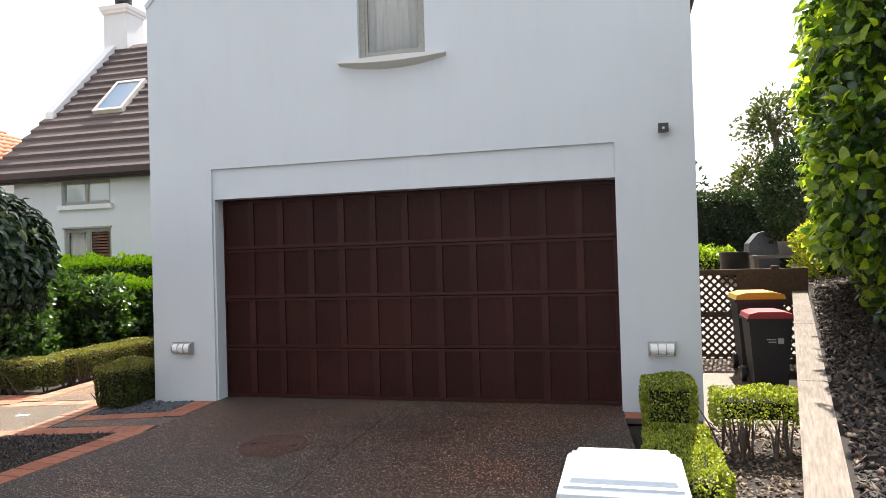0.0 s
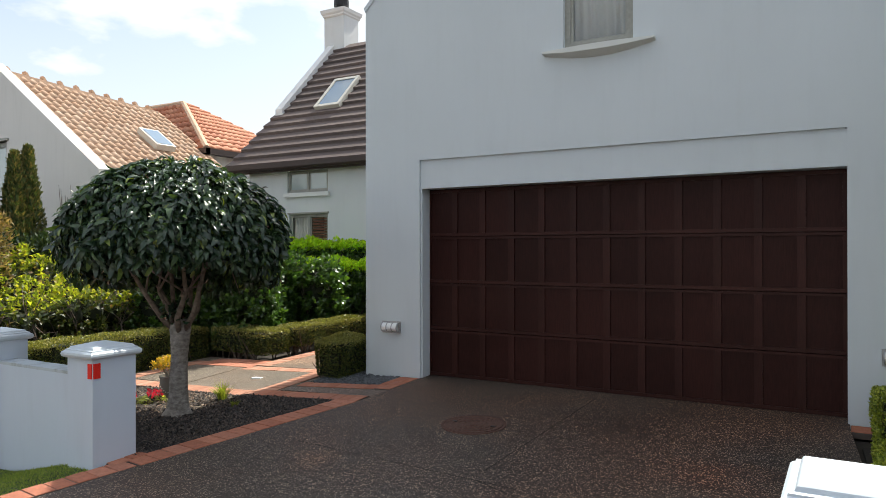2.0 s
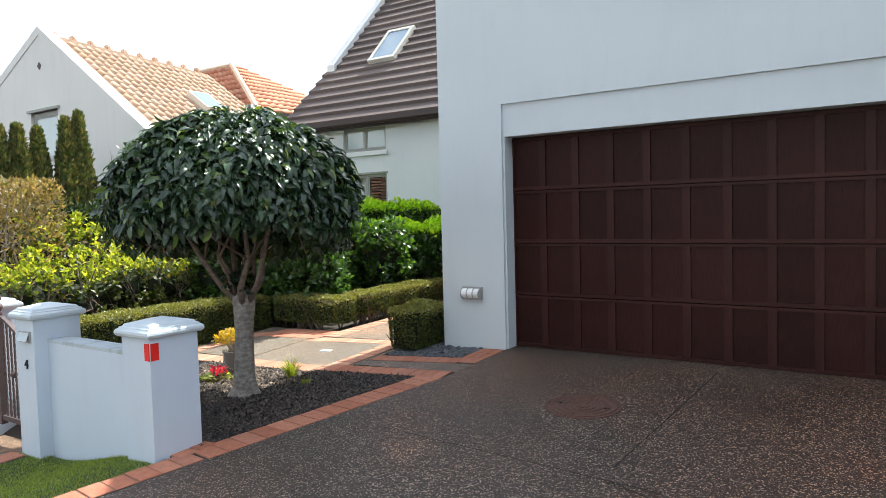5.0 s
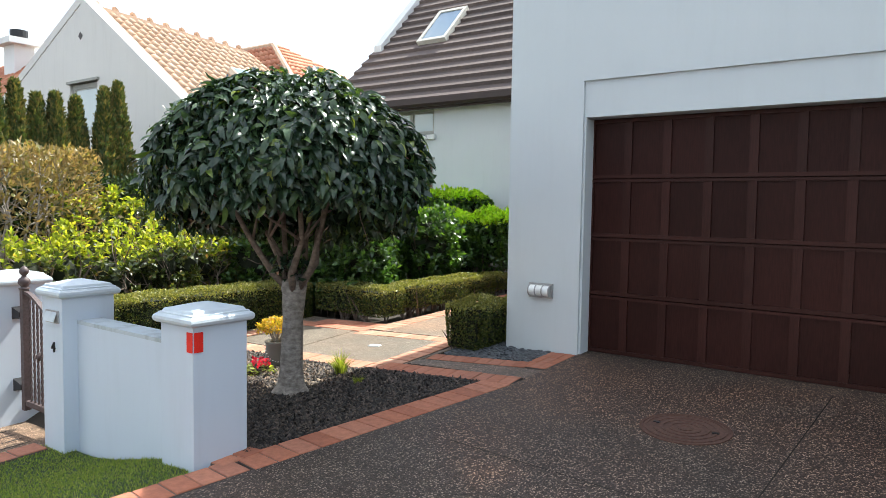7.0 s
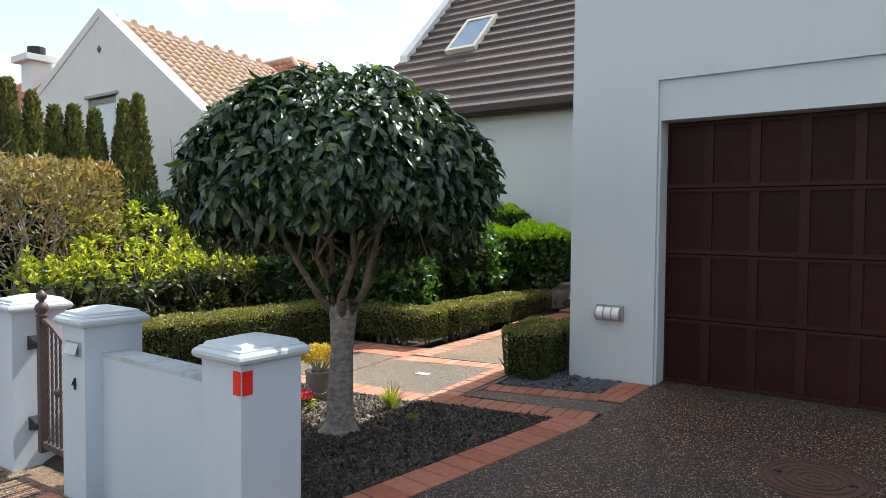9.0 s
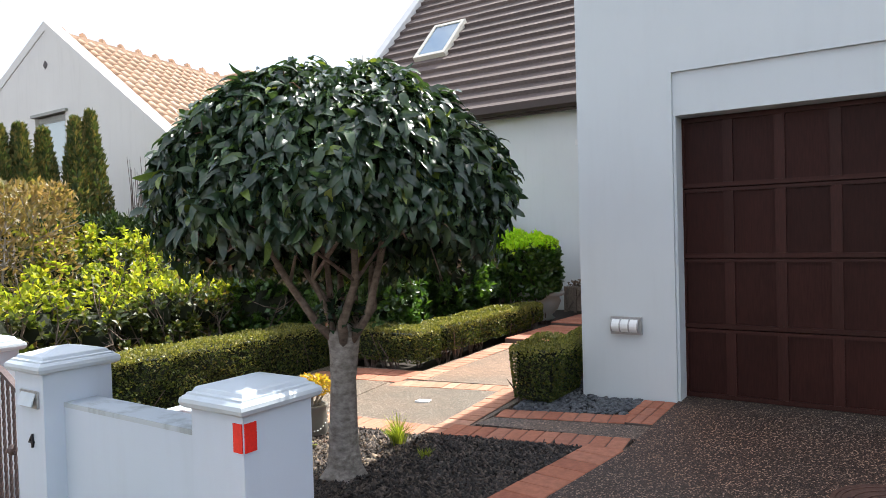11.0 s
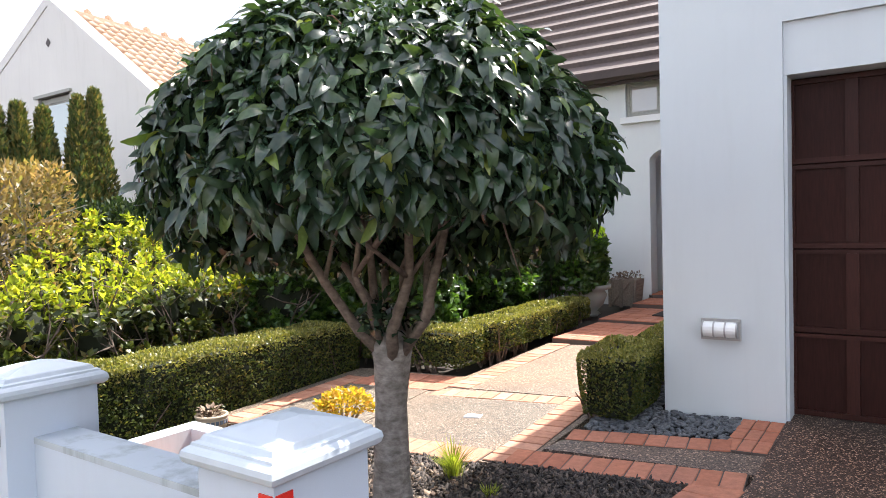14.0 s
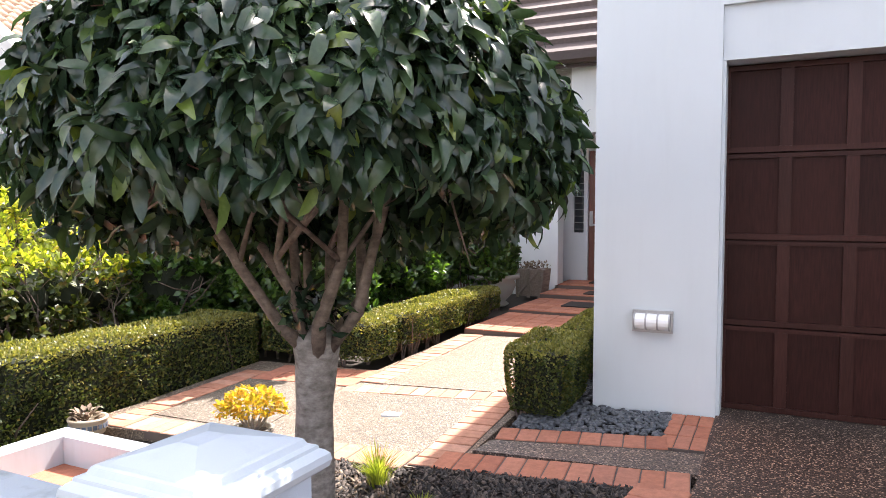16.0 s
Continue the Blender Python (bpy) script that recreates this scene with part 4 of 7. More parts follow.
window("window_1", 1.76, 2.48, 3.5555, 4.95, 0.05, [], "tall grey-framed window with a pale curtain in the gable", M["frame"], [M["glass_clear"]], 0.06, 0.06)
hang_curtain("window_1", 1.78, 2.46, 3.56, 4.94, 0.15, "cream curtain drawn behind the gable window")
b = bmesh.new()
N = 14
rows = []
for i in range(N + 1):
    x = 1.55 + (2.70 - 1.55) * i / N
    t = (i / N) * 2 - 1
    dip = 0.075 * (1 - t * t)
    out = 0.10 * (1 - 0.55 * t * t)
    rows.append([b.verts.new(q) for q in ((x, 0.0, 3.555), (x, -out - 0.02, 3.545), (x, -out - 0.02, 3.53 - dip * 0.6), (x, 0.0, 3.515 - dip))])
for r, s in zip(rows, rows[1:]):
    for k in range(4):
        b.faces.new((r[k], r[(k + 1) % 4], s[(k + 1) % 4], s[k]))
b.faces.new(rows[0])
b.faces.new(rows[-1][::-1])
tagged(part("window_sill", b, M["sill"], None, "", False), "curved pale stone sill under the gable window", "window sill", "", "structure")


def bulkhead_lamp(x, z):
    lamp = empty("wall_lamp", (x, 0.0, z), "grey metal wall lamp with three white ribbed glass bays", "wall lamp", "lamps beside the garage door")
    part("back_plate", bbox(x - 0.125, -0.03, z - 0.07, x + 0.125, -0.0005, z + 0.07), M["metal"], lamp, "", False, 0.008)
    for k in range(3):
        cx = x - 0.072 + 0.072 * k
        bm = bmesh.new()
        ring0, ring1 = [], []
        for i in range(9):
            a = math.pi * i / 8
            y, zz = -0.03 - 0.05 * math.sin(a), z + 0.052 * math.cos(a)
            ring0.append(bm.verts.new((cx - 0.031, y, zz)))
            ring1.append(bm.verts.new((cx + 0.031, y, zz)))
        for i in range(8):
            bm.faces.new((ring0[i], ring0[i + 1], ring1[i + 1], ring1[i]))
        bm.faces.new(ring0[::-1])
        bm.faces.new(ring1)
        part("glass", bm, M["lamp_glass"], lamp, "white ribbed glass")
    for k in range(4):
        cx = x - 0.108 + 0.072 * k
        bm = bmesh.new()
        pts = [(-0.03 - 0.056 * math.sin(math.pi * i / 8), z + 0.058 * math.cos(math.pi * i / 8)) for i in range(9)]
        vs0 = [bm.verts.new((cx - 0.005, y, zz)) for y, zz in pts]
        vs1 = [bm.verts.new((cx + 0.005, y, zz)) for y, zz in pts]
        bm.faces.new(vs0[::-1])
        bm.faces.new(vs1)
        for i in range(8):
            bm.faces.new((vs0[i], vs0[i + 1], vs1[i + 1], vs1[i]))
        part("rib", bm, M["metal"], lamp)


bulkhead_lamp(-0.385, 0.575)
bulkhead_lamp(4.67, 0.585)

sensor = empty("security_sensor", (4.745, 0.0, 2.62), "small black security sensor on the garage wall", "sensor")
part("bracket", bbox(4.73, -0.03, 2.60, 4.76, -0.0005, 2.64), M["black"], sensor)
part("housing", bbox(4.70, -0.095, 2.58, 4.79, -0.031, 2.66), M["black"], sensor, "", False, 0.012, 2)
part("lens", lathe([(0.013, 0), (0.013, 0.010), (0.008, 0.014)], 14), M["glass_pale"], sensor).matrix_local = Matrix.Translation(Vector((4.745, -0.096, 2.612)) - sensor.location) @ Matrix.Rotation(radians(90), 4, "X") @ Matrix.Translation(sensor.location)

mbox = empty("meter_box", (5.06, 1.7, 1.05), "pale grey meter box on the garage side wall", "meter box")
part("body", bbox(5.0205, 1.5, 1.05, 5.13, 1.95, 1.75), M["metal"], mbox, "", False, 0.01)
part("door", bbox(5.1305, 1.53, 1.08, 5.14, 1.92, 1.72), M["metal"], mbox)


# ---- main house ----
HY, HX0, HEAVE = 5.2, -8.05, 3.42
SL = 1.03
RX0, RIDGE_Y = -8.35, 8.6


def slope_z(y):
    return 3.50 + SL * (y - 5.0)


house = empty("house", (-4.5, 7.0, 0.0), "pale grey plastered house with a steep brown tiled roof", "house", "", "structure")


def wall_with_holes(name, x0, x1, z0, z1, y0, y1, holes, material, parent):
    """A straight wall along x, in strips around its openings."""
    xs = sorted({x0, x1, *[h[0] for h in holes], *[h[1] for h in holes]})
    for a, c in zip(xs, xs[1:]):
        hs = sorted([h for h in holes if h[0] <= a and h[1] >= c], key=lambda h: h[2])
        z = z0
        for h in hs:
            if h[2] > z:
                part(name, bbox(a, y0, z, c, y1, h[2]), material, parent)
            z = h[3]
        if z < z1:
            part(name, bbox(a, y0, z, c, y1, z1), material, parent)


WIN_A, WIN_B, WIN_C = (-6.85, -5.66, 2.80, 3.30), (-6.80, -5.66, 1.15, 2.31), (-2.92, -2.40, 2.82, 3.34)
PORCH = (-2.58, -1.1, -0.3, 2.42)
wall_with_holes("wall_front", HX0, GX0, -0.4, HEAVE, HY, HY + 0.28, [WIN_A, WIN_B, WIN_C, PORCH], M["plaster_house"], house)
# curved shoulder of the porch opening
shoulder = [(-2.58, 2.42), (-2.58, 2.16)] + [(-2.58 + 0.9 * (1 - math.cos(a * math.pi / 16)), 2.16 + 0.26 * math.sin(a * math.pi / 16)) for a in range(1, 8)] + [(-1.68, 2.4195)]
part("wall_front", extrude_poly(shoulder, "y", HY + 0.002, HY + 0.278), M["plaster_house"], house)
part("wall_left", bbox(HX0, HY + 0.28, -0.4, HX0 + 0.28, 12.0, HEAVE), M["plaster_house"], house)
part("wall_left", extrude_poly([(HY + 0.3, HEAVE), (RIDGE_Y, HEAVE + SL * (RIDGE_Y - HY - 0.3)), (12.0, HEAVE)], "x", HX0 + 0.02, HX0 + 0.28), M["plaster_house"], house)
part("wall_back", bbox(HX0 + 0.28, 11.75, -0.4, GX0 + 3, 12.0, HEAVE), M["plaster_house"], house)
part("wall_right", bbox(GX0 + 2.75, 8.3, -0.4, GX0 + 3, 11.75, HEAVE), M["plaster_house"], house)
part("floor", bbox(HX0 + 0.28, HY + 0.28, -0.4, GX0 - 0.005, 11.75, 0.05), M["mortar"], house)
part("room_back", bbox(HX0 + 0.28, 7.6, 0.05, -3.2, 7.7, HEAVE), M["plaster_cream"], house)

# tiled slope: one overlapping course after another
NC = 17
y_eave, tile_run = 4.93, (RIDGE_Y - 4.93) / NC
roof = part("roof", extrude_poly([(4.95, slope_z(4.95) - 0.16), (RIDGE_Y, slope_z(RIDGE_Y) - 0.16), (RIDGE_Y, slope_z(RIDGE_Y) - 0.06), (4.95, slope_z(4.95) - 0.06)], "x", RX0 + 0.02, GX0 + 2.9), M["gutter"], house)
part("roof_back", extrude_poly([(RIDGE_Y, slope_z(RIDGE_Y) - 0.05), (12.2, slope_z(RIDGE_Y) - 0.05 - SL * (12.2 - RIDGE_Y)), (12.2, slope_z(RIDGE_Y) - 0.2 - SL * (12.2 - RIDGE_Y)), (RIDGE_Y, slope_z(RIDGE_Y) - 0.2)], "x", RX0 + 0.02, GX0 + 2.9), M["roof_brown"], house)
for k in range(NC):
    ya, yb = y_eave + k * tile_run, y_eave + (k + 1) * tile_run + 0.03
    za, zb = slope_z(ya), slope_z(yb)
    xl = RX0 - 0.22 * max(0.0, 1 - k / 7.0) ** 1.5
    part("tile_course", extrude_poly([(ya, za - 0.03), (ya - 0.025, za + 0.068), (yb, zb - 0.006), (yb, zb - 0.05)], "x", xl, GX0 + 2.9), M["roof_brown"], roof)
part("fascia", bbox(RX0 - 0.15, 4.97, 3.27, GX0, 5.0, 3.44), M["gutter"], house)
part("soffit", bbox(RX0 - 0.15, 5.0, 3.36, GX0, HY - 0.002, 3.40), M["gutter"], house)
part("gutter", extrude_poly([(4.84, 3.46), (4.84, 3.36), (4.87, 3.31), (4.94, 3.31), (4.965, 3.36), (4.965, 3.40), (4.95, 3.40), (4.93, 3.33), (4.88, 3.33), (4.86, 3.37), (4.86, 3.46)], "x", RX0 - 0.2, GX0), M["gutter"], house)
b = bmesh.new()
tube(b, [(RX0 - 0.05, 4.9, 3.33), (RX0 + 0.02, 4.98, 3.2), (RX0 + 0.22, 5.12, 3.0), (RX0 + 0.24, 5.14, 0.0)], [0.035] * 4, 8)
part("downpipe", b, M["gutter"], house)
# raised plaster parapet on the left gable, and the chimney at its head
part("parapet", extrude_poly([(6.33, slope_z(6.33) - 0.2), (6.33, slope_z(6.33) + 0.20), (6.42, slope_z(6.42) + 0.20), (RIDGE_Y, slope_z(RIDGE_Y) + 0.20), (RIDGE_Y, slope_z(RIDGE_Y) - 0.2)], "x", RX0 + 0.05, RX0 + 0.27), M["white_trim"], house)
chim = part("chimney", bbox(-8.42, 8.4, 5.0, -7.72, 9.05, 8.02), M["plaster_house"], house, "", False, 0.01)
part("cornice", lathe([(0.50, 0.0), (0.53, 0.03), (0.53, 0.06), (0.58, 0.11), (0.60, 0.2), (0.57, 0.21)], 4, (0, 0, 0)), M["white_trim"], chim).matrix_local = Matrix.Translation(Vector((-8.07, 8.725, 8.0)) - house.location) @ Matrix.Rotation(radians(45), 4, "Z") @ Matrix.Translation(house.location)
part("flue_pot", lathe([(0.15, 0), (0.15, 0.16), (0.21, 0.17), (0.21, 0.34), (0.17, 0.36), (0.0, 0.37)], 18, (-8.07, 8.725, 8.2)), M["black_iron"], chim)

window("window_2", *WIN_A[:2], *WIN_A[2:], HY + 0.04, [0.5], "low two-light window under the eave", M["frame"], [M["glass_pale"]])
window("window_3", *WIN_B[:2], *WIN_B[2:], HY + 0.04, [0.5], "two-light ground floor window with blinds and a curtain", M["frame"], [M["glass_clear"]])
window("window_4", *WIN_C[:2], *WIN_C[2:], HY + 0.04, [], "small square window over the porch", M["frame"], [M["glass_up"]])
for x0, x1, z in ((WIN_A[0] - 0.06, WIN_A[1] + 0.06, 2.79), (WIN_C[0] - 0.06, WIN_C[1] + 0.06, 2.81)):
    tagged(part("window_sill", bbox(x0, HY - 0.07, z - 0.09, x1, HY + 0.039, z), M["white_trim"], None, "", False, 0.008), "projecting painted sill under a house window", "window sill", "", "structure")
tagged(part("window_head", bbox(WIN_B[0] - 0.03, HY - 0.025, 2.31, WIN_B[1] + 0.03, HY - 0.0005, 2.345), M["frame"], None), "thin grey flashing over the ground floor window", "window trim", "", "structure")
hang_curtain("window_3", -6.72, -6.24, 1.17, 2.29, HY + 0.10, "pale grey curtain hanging behind the window glass")
blind = empty("venetian_blind", (-6.0, HY + 0.1, 1.2), "dark reddish wooden venetian blind behind the glass", "blind")
for k in range(18):
    part("slat", bbox(-6.16, HY + 0.0725, 1.22 + k * 0.06, -5.74, HY + 0.08, 1.258 + k * 0.06), M["blind"], blind)

# skylight lying on the slope
def on_slope(x, y, h):
    n = Vector((0, -SL, 1)).normalized()
    return Vector((x, y, slope_z(y))) + n * h


sky_light = empty("skylight", on_slope(-6.6, 6.3, 0), "cream-framed roof skylight reflecting the sky", "skylight")
def slab(x0, x1, ya, yb, h0, h1):
    bm = bmesh.new()
    vs = [bm.verts.new(on_slope(x, y, h)) for h in (h0, h1) for x, y in ((x0, ya), (x1, ya), (x1, yb), (x0, yb))]
    for f in ((3, 2, 1, 0), (4, 5, 6, 7), (0, 1, 5, 4), (1, 2, 6, 5), (2, 3, 7, 6), (3, 0, 4, 7)):
        bm.faces.new([vs[i] for i in f])
    return bm
for a in ((-7.0, -6.22, 6.36, 6.42), (-7.0, -6.22, 7.14, 7.2), (-7.0, -6.92, 6.42, 7.14), (-6.30, -6.22, 6.42, 7.14)):
    part("frame", slab(*a, 0.0, 0.13), M["frame_light"], sky_light)
part("pane", slab(-6.92, -6.30, 6.42, 7.14, 0.07, 0.11), M["glass_sky"], sky_light)

# porch: back wall with sidelight and front door, steps
part("porch_back_wall", bbox(-3.2, 5.95, 0.05, -2.56, 6.1, 3.0), M["plaster_house"], house)
part("porch_back_wall", bbox(-2.40, 5.95, 0.05, -2.335, 6.1, 3.0), M["plaster_house"], house)
part("porch_back_wall", bbox(-2.56, 5.95, 0.05, -2.40, 6.1, 0.95), M["plaster_house"], house)
part("porch_back_wall", bbox(-2.56, 5.95, 1.95, -2.40, 6.1, 3.0), M["plaster_house"], house)
part("porch_back_wall", bbox(-2.335, 5.95, 2.2, GX0, 6.1, 3.0), M["plaster_house"], house)
part("porch_ceiling", bbox(-3.2, HY + 0.28, 2.6, GX0, 5.95, 2.7), M["plaster_house"], house)
side = empty("window_5", (-2.48, 5.95, 0.95), "narrow leadlight window beside the front door", "window", "", "structure")
part("pane", bbox(-2.56, 6.0, 0.95, -2.40, 6.02, 1.95), M["glass"], side)
for k in range(9):
    part("lead_bar", bbox(-2.56, 5.99, 1.0 + k * 0.1, -2.40, 5.9985, 1.008 + k * 0.1), M["frame"], side)
fdoor = empty("front_door", (-1.85, 5.97, 0.2), "reddish panelled wooden front door, closed", "door")
part("leaf", bbox(-2.33, 5.99, 0.21, -1.4, 6.03, 2.195), M["wood_front"], fdoor)
for i in range(3):
    for j in range(4):
        part("panel", bbox(-2.25 + i * 0.29, 5.972, 0.32 + j * 0.47, -2.03 + i * 0.29, 5.9895, 0.70 + j * 0.47), M["wood_front"], fdoor, "", False, 0.006)
part("lock_plate", bbox(-2.315, 5.965, 1.05, -2.265, 5.9885, 1.28), M["metal"], fdoor, "steel keypad lock plate")
part("handle", bbox(-2.31, 5.93, 1.06, -2.18, 5.9645, 1.085), M["metal"], fdoor, "steel lever handle", False, 0.006)


# ---- neighbour's house ----
nb = empty("neighbour_house", (-13.8, 6.0, 0.0), "cream plastered neighbouring house with terracotta tiled roofs", "house")
NS, NPX, NPZ, NY0, NY1 = 0.672, -13.8, 5.97, 2.3, 7.0


def nb_z(x):
    return NPZ - (NS if x > NPX else 0.47) * abs(x - NPX)


part("wall_gable", extrude_poly([(-18.0, -0.6), (-14.36, -0.6), (-14.36, 4.15), (-13.10, 4.15), (-13.10, -0.6), (-9.62, -0.6), (-9.62, nb_z(-9.62)), (NPX, NPZ), (-18.0, nb_z(-18.0))], "y", NY0, NY0 + 0.3), M["plaster_cream"], nb)
part("wall_under_window", bbox(-14.36, NY0, -0.6, -13.10, NY0 + 0.3, 2.9), M["plaster_cream"], nb)
part("wall_side", bbox(-9.92, NY0 + 0.3, -0.6, -9.62, NY1, nb_z(-9.62)), M["plaster_cream"], nb)
part("wall_side", bbox(-18.0, NY0 + 0.3, -0.6, -17.7, NY1, nb_z(-18.0)), M["plaster_cream"], nb)
part("wall_back", bbox(-17.7, NY1 - 0.3, -0.6, -9.92, NY1, nb_z(-9.62)), M["plaster_cream"], nb)
for s in (-1, 1):
    xe = NPX + s * 4.3
    part("gable_parapet", extrude_poly([(xe, nb_z(xe) - 0.05), (NPX, NPZ - 0.05), (NPX, NPZ + 0.16), (xe, nb_z(xe) + 0.16)], "y", NY0 - 0.02, NY0 + 0.28), M["plaster_cream"], nb)
    dk = 0.5
    part("roof_deck", extrude_poly([(xe + s * 0.15, nb_z(xe + s * 0.15) - dk - 0.09), (NPX, NPZ - dk - 0.09), (NPX, NPZ - dk), (xe + s * 0.15, nb_z(xe + s * 0.15) - dk)], "y", NY0 + 0.29, NY1), M["gutter"], nb)
nbw = window("window_6", -14.33, -13.13, 2.9, 4.10, NY0 + 0.06, [], "grey-framed window in the neighbour's gable", M["frame"], [M["glass_pale"]], 0.06, 0.1)
part("vent", bbox(-0.065, -0.012, -0.065, 0.065, 0.0, 0.065), M["gutter"], nb, "small dark diamond-shaped gable vent").matrix_local = Matrix.Translation(Vector((-13.82, NY0 - 0.002, 5.2)) - nb.location) @ Matrix.Rotation(radians(45), 4, "Y") @ Matrix.Translation(nb.location)
part("window_hood", bbox(-14.45, NY0 - 0.06, 4.12, -13.0, NY0 - 0.001, 4.18), M["frame"], nb)

# wavy clay tiles, one object each, on the slope that shows
tile_me = bpy.data.meshes.new("roof_tile")
tb = bmesh.new()
TW, TL = 0.225, 0.305
prof = [(-0.5, 0.0), (-0.36, -0.022), (-0.16, -0.022), (0.0, 0.02), (0.2, 0.05), (0.36, 0.045), (0.52, 0.008)]
ra = [tb.verts.new((TL * 0.5 + 0.03, u * TW, h + 0.016)) for u, h in prof]
rb = [tb.verts.new((-TL * 0.5 - 0.01, u * TW, h - 0.012)) for u, h in prof]
rc = [tb.verts.new((TL * 0.5 + 0.03, u * TW, h - 0.006)) for u, h in prof]
for i in range(len(prof) - 1):
    tb.faces.new((ra[i], ra[i + 1], rb[i + 1], rb[i]))
    tb.faces.new((rc[i], rc[i + 1], ra[i + 1], ra[i]))
tb.to_mesh(tile_me)
tb.free()
tile_me.materials.append(M["terracotta"])
tile_me.polygons.foreach_set("use_smooth", np.ones(len(tile_me.polygons), bool))
ang = math.atan(NS)
n_rows, n_cols = 15, 20
roof_right = part("roof_right", extrude_poly([(NY0 + 0.3, NPZ - 0.12), (NY1, NPZ - 0.40), (NY1, NPZ - 0.29), (NY0 + 0.3, NPZ - 0.01)], "x", NPX - 0.12, NPX + 0.12), M["terracotta"], nb, "terracotta ridge capping", False, 0.04, 2)
for r in range(n_rows):
    for c in range(n_cols):
        d = 0.2 + r * TL
        o = new("roof_tile", tile_me)
        o.parent = roof_right
        o.matrix_local = Matrix.Translation(Vector((NPX + d * math.cos(ang), NY0 + 0.42 + c * TW, NPZ - d * math.sin(ang) - 0.05 - 0.06 * c * TW)) - nb.location) @ Matrix.Rotation(ang, 4, "Y")
nsl = part("skylight", bbox(-0.45, -0.3, 0.0, 0.45, 0.3, 0.16), M["frame_light"], nb, "small skylight in the tiled roof")
nsl.data.transform(Matrix.Translation(nb.location))
nsl.matrix_local = Matrix.Translation(Vector((-11.6, 5.3, nb_z(-11.6) - 0.13)) - nb.location) @ Matrix.Rotation(ang, 4, "Y")
nsp = part("pane", bbox(-0.39, -0.24, 0.161, 0.39, 0.24, 0.17), M["glass_sky"], nsl)
nsp.data.transform(Matrix.Translation(base_of(nsl)))
nsp.matrix_local = Matrix.Identity(4)
# ridge end spikes of the tiles against the sky
for k in range(10):
    ry, rz = NY0 + 0.35 + k * 0.45, NPZ - 0.027 * k
    part("ridge_tile", extrude_poly([(ry, rz - 0.03), (ry + 0.10, rz - 0.03), (ry + 0.04, rz + 0.07), (ry - 0.02, rz + 0.10)], "x", NPX - 0.08, NPX + 0.08), M["terracotta"], nb)


def tiled_face(name, p00, p10, p11, p01, parent, rows, cols):
    """A hip slope of small wavy tiles as one mesh: eave p00 to p10, head p01 to p11."""
    p00, p10, p11, p01 = (np.array(p, float) for p in (p00, p10, p11, p01))
    nrm = unit(np.cross(p10 - p00, p01 - p00))
    if nrm[2] < 0:
        nrm = -nrm
    vs, fs = [], []
    for r in range(rows):
        for c in range(cols):
            quad = []
            for (i, j, h) in ((c, r, 0.05), (c + 0.5, r, 0.09), (c + 1, r, 0.05), (c + 1, r + 1.1, 0.0), (c + 0.5, r + 1.1, 0.045), (c, r + 1.1, 0.0)):
                u, t = i / cols, j / rows
                a, bq = p00 + (p10 - p00) * u, p01 + (p11 - p01) * u
                quad.append(a + (bq - a) * t + nrm * h)
            k = len(vs)
            vs += quad + [quad[0] - nrm * 0.07, quad[1] - nrm * 0.07, quad[2] - nrm * 0.07]
            fs += [(k, k + 1, k + 4, k + 5), (k + 1, k + 2, k + 3, k + 4), (k + 6, k + 7, k + 1, k), (k + 7, k + 8, k + 2, k + 1)]
    ob = finish(name, sheet_mesh(name, vs, fs, 4), M["terracotta_i"], parent, "terracotta tiled hip slope")
    ob["kind"] = "stuff"
    return ob


HA, HB, HR = (-11.6, 7.0, 4.42), (-11.6, 12.0, 4.42), (-15.5, 9.4, 6.55)
tiled_face("hip_front", (-20.5, 7.0, 4.42), HA, HR, (-20.5, 9.4, 6.55), nb, 9, 26)
tiled_face("hip_end", HA, HB, (-15.5, 9.6, 6.55), HR, nb, 12, 14)
b = bmesh.new()
tube(b, [HA, HR], [0.1, 0.1], 8)
part("hip_ridge", b, M["terracotta"], nb)
b = bmesh.new()
tube(b, [HR, (-20.5, 9.4, 6.55)], [0.1, 0.1], 8)
part("hip_ridge", b, M["terracotta"], nb)
part("hip_gutter", bbox(-11.75, 6.9, 4.26, -11.5, 12.0, 4.42), M["gutter"], nb)
part("hip_gutter", bbox(-20.5, 6.88, 4.26, -11.5, 7.05, 4.42), M["gutter"], nb)
part("wall_hip", bbox(-20.3, 7.3, -0.6, -11.95, 12.0, 4.3), M["plaster_cream"], nb)
# far wing with the chimney
fw_ = empty("far_wing", (-24.0, 6.0, 0.0), "far terracotta roof with a white chimney beside the neighbour", "house")
part("wall", bbox(-29.0, 4.0, -0.6, -19.0, 9.0, 4.4), M["plaster_cream"], fw_)
tiled_face("roof", (-29.0, 3.8, 4.4), (-18.2, 3.8, 4.4), (-18.2, 6.2, 6.6), (-29.0, 6.2, 6.6), fw_, 9, 34)
fch = part("chimney", bbox(-25.75, 5.4, 4.5, -24.9, 6.1, 7.0), M["white_trim"], fw_)
part("cornice", bbox(-26.0, 5.15, 7.0, -24.65, 6.35, 7.22), M["white_trim"], fch, "", False, 0.08)
part("flue_pot", lathe([(0.22, 0), (0.22, 0.12), (0.3, 0.13), (0.3, 0.36), (0.0, 0.38)], 14, (-25.32, 5.75, 7.22)), M["black_iron"], fch)


